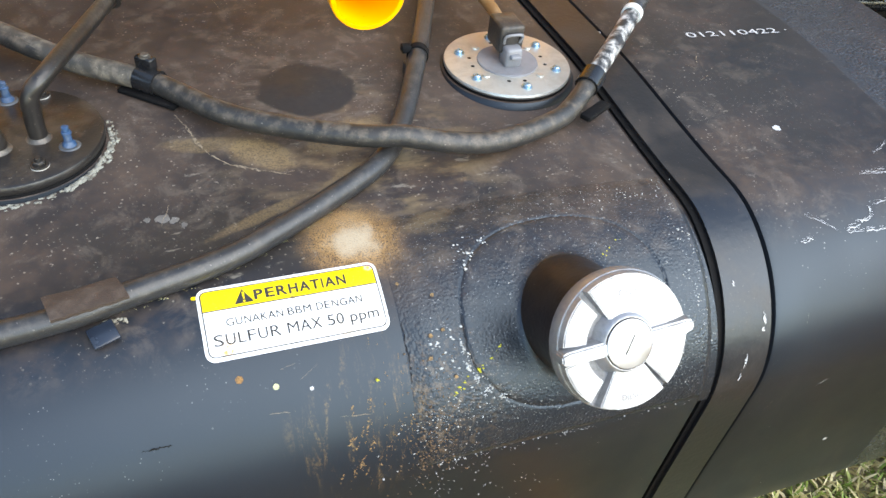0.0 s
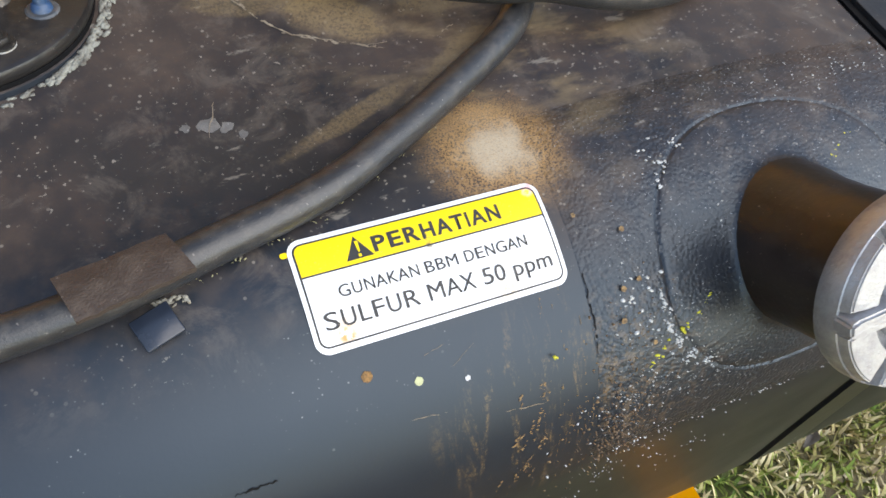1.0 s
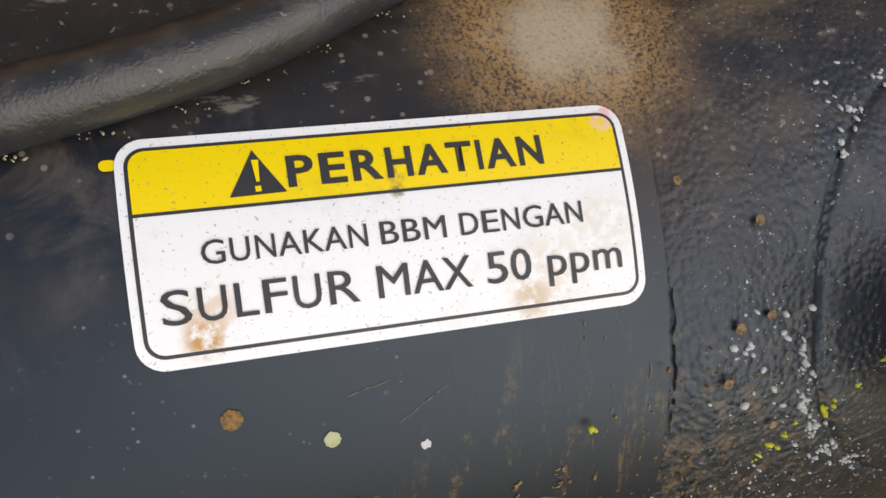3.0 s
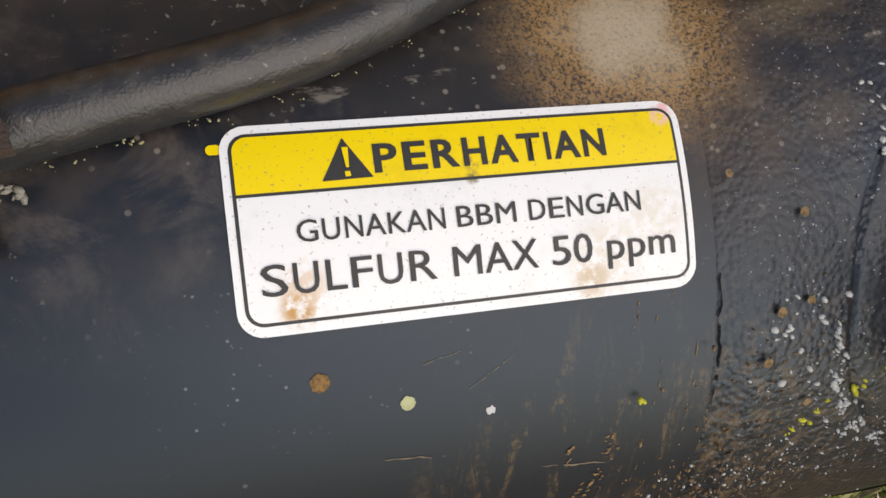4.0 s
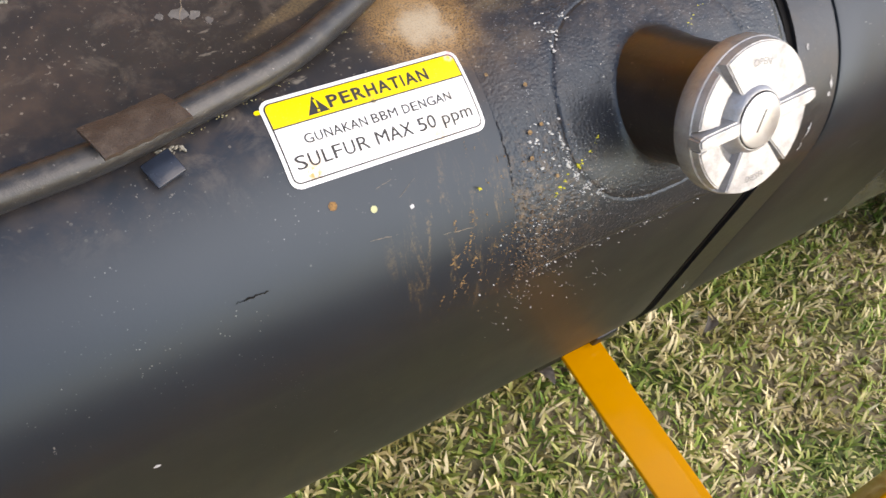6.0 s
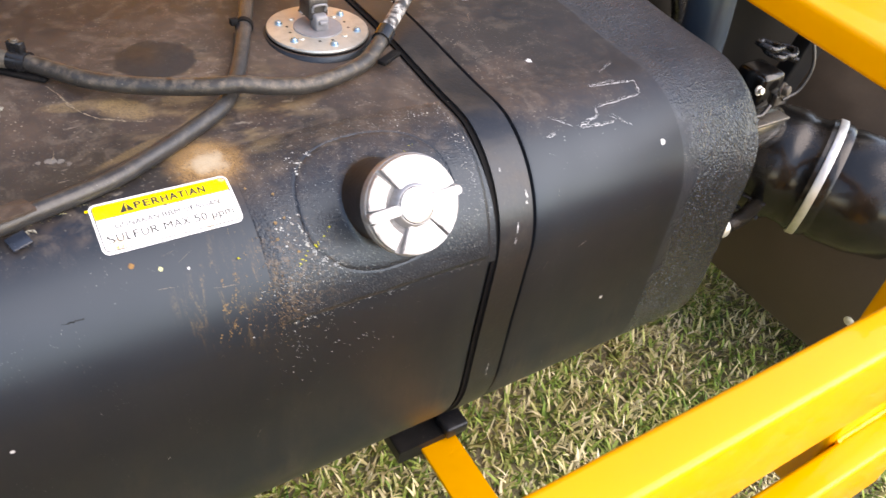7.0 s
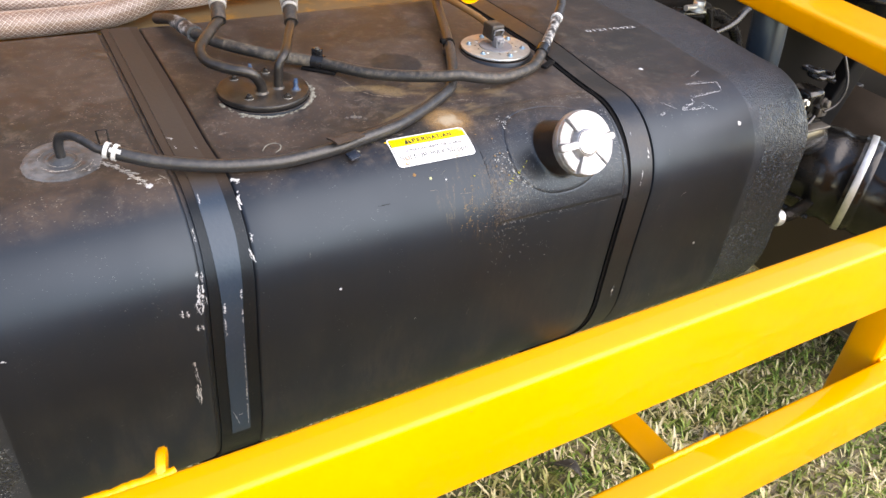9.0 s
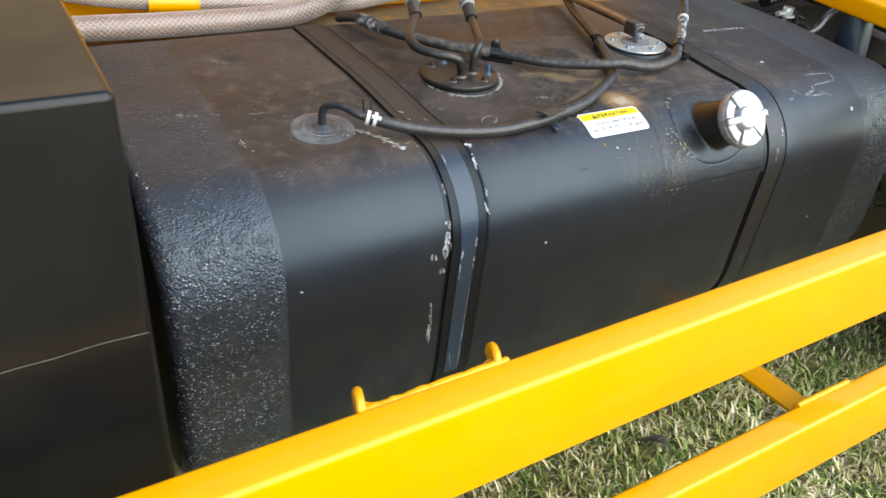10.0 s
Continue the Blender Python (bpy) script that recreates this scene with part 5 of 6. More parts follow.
# ---- level sender ----
def build_sender():
    x, y = SENDER
    t = thing("level_sender", (x, y, TOP + 0.006), "round zinc-plated fuel level sender with screws and a grey plug", "fuel sender")
    part("gasket", lathe([(0.0695, 0.0), (0.07, 0.002), (0.068, 0.003), (0.0, 0.003)], (x, y, TOP + 0.0008)), LINER, t, "black rubber gasket")
    part("flange", lathe([(0.0, 0.0), (0.069, 0.0), (0.0698, 0.002), (0.069, 0.0042), (0.067, 0.0048), (0.0, 0.0048)], (x, y, TOP + 0.0035), sides=64), ZINC, t)
    z = TOP + 0.0083
    part("hub", lathe([(0.0335, 0.0), (0.033, 0.0016), (0.0, 0.002)], (x, y, z)), GREYPLUG, t, "grey plastic hub")
    for k in range(6):
        a = radians(-90 + 60 * k)
        px, py = x + 0.0535 * math.cos(a), y + 0.0535 * math.sin(a)
        s = lathe([(0.0058, 0.0), (0.0058, 0.001), (0.0042, 0.0012), (0.0042, 0.0032), (0.003, 0.0042), (0.0012, 0.0042), (0.001, 0.0028), (0.0, 0.0028)], (px, py, z), sides=18)
        part("screw", s, BLUEZINC, t, "bluish zinc screw")
    for k in range(4):
        a = radians(-55 + 90 * k)
        part("rivet", lathe([(0.0045, 0.0), (0.004, 0.0014), (0.0, 0.0018)], (x + 0.042 * math.cos(a), y + 0.042 * math.sin(a), z), sides=16), ZINC, t)
        for q in (-10, 14):
            b = a + radians(q + 45)
            part("slot_mark", lathe([(0.0022, 0.0), (0.0, 0.0003)], (x + 0.0415 * math.cos(b), y + 0.0415 * math.sin(b), z), sides=10), LINER, t)
    plug = block(x - 0.014, x + 0.014, y - 0.004, y + 0.032, z + 0.012, z + 0.042, 0.003)
    part("plug", plug, DARKPLUG, t, "black cable plug")
    part("socket", block(x - 0.0095, x + 0.0095, y - 0.016, y + 0.004, z, z + 0.022, 0.003), GREYPLUG, t, "grey socket")
    loop = tube([(x - 0.009, y - 0.004, z + 0.024), (x - 0.009, y - 0.008, z + 0.034), (x + 0.009, y - 0.008, z + 0.034), (x + 0.009, y - 0.004, z + 0.024)], 0.0016, 8, 0.003)
    part("locking_loop", loop, GREYPLUG, t)
    part("lever", block(x - 0.006, x + 0.006, y - 0.022, y - 0.013, z + 0.012, z + 0.017, 0.0015), GREYPLUG, t)
    part("cable", tube([(x, y + 0.026, z + 0.024), (x + 0.002, y + 0.06, z + 0.032), (x - 0.004, y + 0.16, z + 0.035), (x - 0.01, y + 0.33, z + 0.03), (x - 0.01, y + 0.5, z + 0.05)], 0.0068, 14), TANCABLE, t, "tan sleeved cable")


build_sender()


# ---- pick-up plate with its two pipes ----
def build_pickup():
    x, y = PICKUP
    z = TOP - 0.0055
    t = thing("pickup_plate", (x, y, z), "round black steel pick-up plate with nuts and two bent fuel pipes", "fuel pick-up")
    rng = random.Random(11)
    crust = bmesh.new()
    for k in range(420):
        a = radians(rng.choice((rng.uniform(190, 372), rng.uniform(225, 260), rng.uniform(300, 360))))
        r = 0.079 + abs(rng.gauss(0, 0.003))
        one = bmesh.new()
        size = rng.uniform(0.0005, 0.0021)
        bmesh.ops.create_icosphere(one, subdivisions=1, radius=size, matrix=Matrix.Translation((x + r * math.cos(a), y + r * math.sin(a), crown(y + r * math.sin(a)) + 0.0004)) @ Matrix.Rotation(a + rng.uniform(-0.5, 0.5), 4, "Z") @ Matrix.Diagonal((rng.uniform(0.7, 1.4), rng.uniform(1, 2.8), 0.35, 1)))
        merged(crust, one)
    tagged(part("sealant_crust", crust, CRUST, t, "pale crumbling sealant"), kind="stuff")
    part("gasket", lathe([(0.0758, -0.006), (0.0762, -0.001), (0.076, 0.003), (0.0, 0.003)], (x, y, z), sides=64), LINER, t, "black rubber gasket")
    part("plate", lathe([(0.0, 0.0028), (0.0752, 0.0028), (0.0762, 0.0045), (0.0762, 0.0085), (0.0752, 0.0105), (0.073, 0.0115), (0.0, 0.0115)], (x, y, z), sides=72), PLATE, t)
    top = z + 0.0115
    for px, py in ((-0.4585, 0.3765), (-0.399, 0.388), (-0.4575, 0.294), (-0.398, 0.2775)):
        nut = part("nut", hexnut((px, py, top + 0.001), 0.0056, 0.005, stud=0.008), NUTBLACK, t, "dark nut on its stud")
        part("washer", lathe([(0.0076, 0.0), (0.0074, 0.001), (0.0, 0.0013)], (px, py, top), sides=20), RINGGREY, nut, "pale washer")
    for px, py in ((-0.375, 0.302), (-0.427, 0.385)):
        part("blue_plug", lathe([(0.006, 0.0), (0.0055, 0.003), (0.0036, 0.005), (0.0034, 0.012), (0.0041, 0.0125), (0.0041, 0.0145), (0.003, 0.015), (0.003, 0.0195), (0.0, 0.02)], (px, py, top), sides=18), BLUECAP, t, "small blue plastic plug")
        part("plug_seat", lathe([(0.0095, 0.0), (0.008, 0.0012), (0.0, 0.0015)], (px, py, top - 0.0003), sides=18), SMEAR, t)
    one = [(-0.432, 0.309, top - 0.002), (-0.4325, 0.308, TOP + 0.02), (-0.449, 0.302, TOP + 0.0025 + 0.042), (-0.485, 0.318, TOP + 0.0025 + 0.05), (-0.508, 0.347, TOP + 0.0025 + 0.054), (-0.509, 0.378, TOP + 0.0025 + 0.063), (-0.482, 0.42, TOP + 0.0025 + 0.071), (-0.452, 0.46, TOP + 0.0025 + 0.078)]
    two = [(-0.3995, 0.319, top - 0.002), (-0.399, 0.319, TOP + 0.0025 + 0.025), (-0.396, 0.32, TOP + 0.0025 + 0.045), (-0.381, 0.332, TOP + 0.0025 + 0.058), (-0.348, 0.405, TOP + 0.0025 + 0.061), (-0.326, 0.452, TOP + 0.0025 + 0.064)]
    for pts, r in ((one, 0.0088), (two, 0.0078)):
        part("pipe", tube(pts, r, 18, 0.004), PLATE, t, "bent black steel pipe")
        part("pipe_root", lathe([(r * 1.5, 0.0), (r * 1.25, 0.0012), (r * 1.03, 0.0035), (r, 0.0037)], (pts[0][0], pts[0][1], top - 0.0005), sides=24), STEELNUT, t)
    for a, d in (((-0.455, 0.455, TOP + 0.0795), (0.045, 0.17, 0.09)), ((-0.328, 0.448, TOP + 0.0662), (0.05, 0.17, 0.085))):
        a, d = Vector(a), Vector(d)
        joint = part("connector", tube([a, a + d * 0.13, a + d * 0.28], 0.0125, 18), DARKPLUG, t, "black quick connector")
        for lo, hi, r in ((0.17, 0.2, 0.0148), (0.23, 0.26, 0.0158), (0.28, 0.32, 0.017)):
            part("locking_ring", tube([a + d * lo, a + d * hi], r, 22, straight=True), RINGGREY, joint, "chalky grey ring")
        part("fuel_line", tube([a + d * 0.3, a + d * 0.8, a + d * 1.5 + Vector((0, 0.05, 0.0)), a + d * 2.4 + Vector((0, 0.12, 0.02))], 0.0155, 20), BRAID, t, "clear braided fuel line")


build_pickup()


# ---- hoses over the tank ----
def rest(points, r):
    """Hose points (x, y, extra height) laid on the tank."""
    out = []
    for x, y, e in points:
        yy, z, ny, nz = skin(s_top(y))
        out.append((x, y, z + r * 0.98 + e))
    return out


R2 = 0.0099
hose_b = rest([(-0.7, 0.168, 0.028), (-0.668, 0.15, 0.02), (-0.63, 0.135, 0.012), (-0.56, 0.115, 0.006), (-0.48, 0.105, 0.003), (-0.42, 0.108, 0.002), (-0.375, 0.113, 0.002), (-0.335, 0.123, 0.001),
               (-0.268, 0.141, 0.0), (-0.22, 0.165, 0.0), (-0.164, 0.198, 0.0), (-0.114, 0.233, 0.0), (-0.08, 0.284, 0.0), (-0.062, 0.318, 0.002), (-0.032, 0.384, 0.006), (0.002, 0.465, 0.01), (0.04, 0.56, 0.012), (0.078, 0.65, 0.02), (0.12, 0.78, 0.02), (0.2, 0.95, 0.0)], R2)


def build_vent():
    px, py = -0.752, 0.22
    t = thing("vent_hose", (px, py, TOP), "black rubber vent hose with elbow nipple and white clip", "hose")
    base = lathe([(0.054, 0.0012), (0.0525, 0.002), (0.046, 0.0021), (0.038, 0.0022), (0.033, 0.0036), (0.03, 0.0026), (0.024, 0.0028), (0.021, 0.0044), (0.018, 0.0038), (0.014, 0.0062), (0.009, 0.009), (0.0, 0.0095)], (px, py, crown(py) - 0.0015), sides=56)
    for v in base.verts:
        o = Vector((v.co.x - px, v.co.y - py, 0))
        v.co += o * (0.09 * noise.noise(Vector((o.x * 16, o.y * 16, 1.0)))) + Vector((0, 0, 0.0008 * noise.noise(v.co * 140)))
    for v in base.verts:
        v.co.z += crown(v.co.y) - crown(py)
    part("sealed_base", base, SMEAR, t, "grey smeared sealant round the nipple")
    top = crown(py) + 0.011
    elbow = [(px, py, top - 0.004), (px, py - 0.0005, top + 0.016), (px + 0.006, py - 0.005, top + 0.03), (px + 0.022, py - 0.022, top + 0.035), (px + 0.044, py - 0.048, top + 0.026), hose_b[0]]
    part("elbow", tube(elbow, 0.0068, 16, 0.004), RUBBER, t, "black elbow nipple")
    part("hose", tube(hose_b, R2, 18), RUBBER, t, "dusty black rubber hose")
    a, b = Vector(hose_b[0]), Vector(hose_b[1])
    d = (b - a).normalized()
    for lo, hi in ((0.002, 0.0075), (0.0135, 0.019)):
        part("hose_clip", tube([a + d * lo, a + d * hi], R2 + 0.002, 20, straight=True), WHITE, t, "white spring hose clip")
    part("clip_bridge", tube([a + d * 0.003 + Vector((0.004, -0.0095, 0.0045)), a + d * 0.018 + Vector((0.004, -0.0095, 0.0045))], 0.0035, 10, straight=True), WHITE, t)
    up = Vector((-0.2, 0.25, 1)).normalized()
    base = a + d * 0.006 + up * 0.011
    ear = tube([base + Vector((-0.006, 0, 0)), base + Vector((-0.008, 0, 0.02)), base + Vector((0.006, 0, 0.02)), base + Vector((0.006, 0, 0))], 0.0014, 8, straight=True)
    part("clip_ear", ear, BLACKMETAL, t)


build_vent()
R1 = 0.0104
hose_a = [(-0.516, 0.69, 1.01), (-0.506, 0.658, 1.02), (-0.4965, 0.632, 1.025), (-0.488, 0.595, 1.026), (-0.4785, 0.552, 1.026), (-0.438, 0.491, 1.022), (-0.375, 0.43, 1.018), (-0.303, 0.383, 1.014)] + rest([
    (-0.243, 0.314, 0.008), (-0.19, 0.278, 0.012), (-0.13, 0.245, 0.019), (-0.095, 0.236, 0.021), (-0.05, 0.227, 0.014),
               (0.0, 0.23, 0.006), (0.07, 0.251, 0.004), (0.105, 0.274, 0.006), (0.13, 0.296, 0.012)], R1)
tail = [hose_a[-1], (0.165, 0.327, 1.028), (0.195, 0.356, 1.033), (0.222, 0.382, 1.042)]


MUDCRUST = dusty("grey mud crust", (0.045, 0.04, 0.034), (0.2, 0.17, 0.13), 0.6, 0.75, scale=75, lying=False)
SCUFFED = dusty("scuffed sleeve", (0.02, 0.02, 0.021), (0.62, 0.6, 0.57), 0.4, 1.0, scale=75, lying=False)


def build_crosshose():
    t = thing("fuel_hose", hose_a[7], "mud-smeared black rubber hose lying across the tank", "hose")
    part("hose", tube(hose_a, R1, 18), MUDDY, t)
    part("mud_film", tube([Vector(p) + Vector((0, 0, 0.0002)) for p in hose_a[5:8]], R1 + 0.0003, 18), MUDCRUST, t, "grey dried mud caked on the hose")
    part("end_sleeve", tube(tail, 0.0098, 18), SCUFFED, t, "black sleeve smeared white")
    e = Vector(tail[-1])
    d = (e - Vector(tail[-2])).normalized()
    part("end_ring", tube([e - d * 0.004, e + d * 0.004], 0.0118, 20, straight=True), WHITE, t, "white end ring")
    part("hose_tail", tube([e, e + d * 0.045], 0.0098, 18, straight=True), RUBBER, t)
    for lo, r in ((2, 0.0128), (3, 0.0138)):
        a, b = Vector(hose_a[lo]), Vector(hose_a[lo + 1])
        joint = part("connector", tube([a + (b - a) * 0.2, b], r, 20, straight=True), SCUFFED, t, "black connector smeared white")
        part("collar", tube([a + (b - a) * 0.9, b + (b - a) * 0.08], r + 0.0015, 20, straight=True), SMEAR, joint, "pale collar")
    part("thin_line", tube([e + d * 0.045, e + d * 0.07 + Vector((0, 0.01, 0.01)), e + d * 0.05 + Vector((0.05, 0.1, 0.07)), e + Vector((0.1, 0.3, 0.14))], 0.0092, 14), RUBBER, t)
    for k in (0, 1):
        i = Vector(hose_a[7]) if k == 0 else Vector(hose_a[-1])
        d = (Vector(hose_a[8]) - Vector(hose_a[6])).normalized() if k == 0 else (Vector(tail[1]) - Vector(hose_a[-2])).normalized()
        part("hose_clamp", tube([i - d * 0.011, i + d * 0.011], R1 + 0.0026, 18, straight=True), GLOSSBLACK, t, "glossy black band clip")
        a = math.degrees(math.atan2(d.y, d.x))
        if k == 0:
            turn = Matrix.Rotation(radians(a), 4, "Z")
            part("clip_lug", block(i.x - 0.0095, i.x + 0.0095, i.y - 0.001, i.y + 0.009, i.z + 0.0105, i.z + 0.024, 0.0018, turn=turn), GLOSSBLACK, t)
            part("clip_screw", hexnut((i.x, i.y + 0.004, i.z + 0.0235), 0.0042, 0.003, axis=(0, 0, 1)), STEELNUT, t)
            part("clip_foot", block(i.x - 0.034, i.x + 0.03, i.y - 0.0165, i.y - 0.0025, TOP + 0.0004, TOP + 0.005, 0.001, turn=turn), LINER, t)
        else:
            part("clip_foot", block(i.x - 0.03, i.x + 0.01, i.y - 0.042, i.y - 0.03, TOP + 0.0004, TOP + 0.006, 0.001, turn=Matrix.Rotation(radians(30), 4, "Z")), LINER, t)


build_crosshose()


def build_tie():
    i, d = Vector(hose_b[14]), (Vector(hose_b[15]) - Vector(hose_b[13])).normalized()
    t = thing("cable_tie", i, "black cable tie round the hose above a rubber stand-off", "cable tie")
    part("band", tube([i - d * 0.004, i + d * 0.004], R2 + 0.0018, 20, straight=True), LINER, t)
    part("head", block(i.x - 0.019, i.x - 0.009, i.y - 0.005, i.y + 0.004, i.z + 0.004, i.z + 0.012, 0.001), LINER, t)
    part("stand_off", block(i.x - 0.02, i.x - 0.008, i.y - 0.03, i.y - 0.01, TOP, i.z, 0.002), RUBBER, t)


build_tie()
def build_pad():
    ends = (Vector((-0.387, 0.0925, 1.0105)), Vector((-0.394, 0.1185, 1.0085))), (Vector((-0.3365, 0.1045, 1.0095)), Vector((-0.345, 0.130, 1.0055)))
    bm = bmesh.new()
    rows = []
    for k in range(13):
        f = k / 12
        row = []
        for w in range(6):
            p = ends[0][0].lerp(ends[1][0], f).lerp(ends[0][1].lerp(ends[1][1], f), w / 5)
            p += Vector((0.0007 * noise.noise((f * 9, w, 2)), 0.0012 * noise.noise((f * 9, w * 3, 0)), 0.0009 * noise.noise((f * 7, w * 0.7, 4)) + 0.0016 * math.sin(math.pi * w / 5)))
            row.append(bm.verts.new(p))
        rows.append(row)
    for p, q in zip(rows, rows[1:]):
        for w in range(5):
            bm.faces.new((p[w], q[w], q[w + 1], p[w + 1]))
    bmesh.ops.recalc_face_normals(bm, faces=bm.faces)
    bmesh.ops.solidify(bm, geom=bm.faces[:], thickness=0.003)
    whole("rubber_pad", sharp(bm), LEATHER, "brown-black rubber strip leaning on the hose", "pad")


build_pad()


def build_gclip():
    t = thing("edge_clip", on_skin(-0.359, s_top(0.103)), "small square black clip hanging over the tank's shoulder", "clip")
    bm = block(-0.0095, 0.0095, -0.0082, 0.0082, -0.0015, 0.0015, 0.0008)
    y, z, ny, nz = skin(s_top(0.1))
    axis = Vector((0, ny, nz))
    m = Matrix.Translation(on_skin(-0.359, s_top(0.0995), 0.0075)) @ frame_on(axis) @ Matrix.Rotation(radians(18), 4, "Z")
    bmesh.ops.transform(bm, matrix=m, verts=bm.verts)
    part("tab", bm, plain("blue-black clip", (0.016, 0.022, 0.034), 0.24), t)
    rng = random.Random(3)
    crumb = bmesh.new()
    for k in range(22):
        one = bmesh.new()
        bmesh.ops.create_icosphere(one, subdivisions=1, radius=rng.uniform(0.0008, 0.0024), matrix=Matrix.Translation(on_skin(-0.351 + rng.uniform(-0.008, 0.008), s_top(0.1105) + rng.uniform(-0.0025, 0.002), 0.0008)) @ Matrix.Rotation(rng.uniform(0, 6), 4, "Z") @ Matrix.Diagonal((rng.uniform(0.6, 1.5), rng.uniform(0.4, 0.8), 0.4, 1)))
        merged(crumb, one)
    tagged(part("dried_crust", crumb, CRUST, t), kind="stuff")


build_gclip()
stem = tube([(-0.484, 0.15, 0.9875), (-0.476, 0.16, 0.989), (-0.466, 0.16, 0.992), (-0.457, 0.15, 0.994), (-0.459, 0.141, 0.991), (-0.468, 0.139, 0.9875)], 0.0009, 6, 0.004)
whole("dry_stem", stem, CRUST, "thin curled dry stem caught on the tank", "twig")
WHITISH = dusty("dried white sealant", (0.42, 0.4, 0.36), (0.12, 0.1, 0.08), 0.6, 0.8, scale=160, lying=False)
trail = ((-0.74, 0.289), (-0.7267, 0.28), (-0.7154, 0.2804), (-0.7035, 0.282), (-0.6876, 0.2674), (-0.6763, 0.2471), (-0.6682, 0.2308), (-0.6623, 0.2158), (-0.6556, 0.2045))
for k in range(9):
    a = rng.randrange(0, 5)
    b = min(a + rng.randrange(2, 5), 8)
    dx, ds = rng.uniform(-0.004, 0.004), rng.uniform(-0.011, 0.009) * (1 - a / 9)
    scuff("sealant_stroke", [(x + dx, q + ds) for x, q in trail[a:b + 1]], rng.uniform(0.002, 0.0055), WHITISH, 0.0004, broken=0.15)
for k, (r, a0, a1, w) in enumerate(((0.031, 200, 330, 0.0028), (0.032, 230, 290, 0.0035), (0.02, 210, 340, 0.0022), (0.042, 285, 345, 0.0022), (0.026, 300, 350, 0.003), (0.031, 130, 175, 0.0018))):
    arc = [(-0.752 + r * math.cos(radians(a0 + (a1 - a0) * q / 8)), s_top(0.22 + r * math.sin(radians(a0 + (a1 - a0) * q / 8)))) for q in range(9)]
    scuff("sealant_stroke", arc, w, WHITISH, 0.0034, broken=0.2)
scuff("sealant_stroke", list(trail), 0.0045, WHITISH, 0.0004, broken=0.08)
for k in range(5):
    a = 0.4 + 1.25 * k
    scuff("sealant_blob", [(-0.6556 - 0.005 * math.cos(a), 0.2045 - 0.005 * math.sin(a)), (-0.6556, 0.2045), (-0.6556 + 0.006 * math.cos(a + 0.3), 0.2045 + 0.006 * math.sin(a + 0.3))], 0.009, SCUFF, 0.0006 + 0.0001 * k)
for xa, sa, xb, sb, w in ((-0.645, 0.214, -0.6334, 0.216, 0.0028), (-0.638, 0.225, -0.629, 0.213, 0.003), (-0.648, 0.208, -0.636, 0.206, 0.0018), (-0.629, 0.213, -0.6275, 0.197, 0.0022)):
    scuff("sealant_stroke", wander(xa, sa, xb, sb, 5, 0.0005, 3), w, WHITISH, 0.0004, broken=0.15)
rng = random.Random(21)
bm = bmesh.new()
for k in range(90):
    u = rng.random() ** 1.1
    one = bmesh.new()
    i = min(int(u * 8), 7)
    x, q = (trail[i][c] + (trail[i + 1][c] - trail[i][c]) * (u * 8 - i) for c in (0, 1))
    bmesh.ops.create_icosphere(one, subdivisions=1, radius=rng.uniform(0.0005, 0.002), matrix=Matrix.Translation(on_skin(x + rng.gauss(0, 0.004), q + rng.gauss(0, 0.005 * (1.2 - u)), 0.0002)) @ Matrix.Rotation(-0.5 + rng.uniform(-0.4, 0.4), 4, "Z") @ Matrix.Diagonal((rng.uniform(1.2, 3.2), 0.8, 0.3, 1)))
    merged(bm, one)
tagged(part("dried_sealant", bm, WHITISH, tank, "pale dried sealant smear"), kind="stuff")


# ---- yellow guard frame ----
YF, YB = -0.363, -0.311
UP0, UP1 = 0.752, 0.91
LO0, LO1 = 0.318, 0.494
XL, XR = -2.6, 0.845


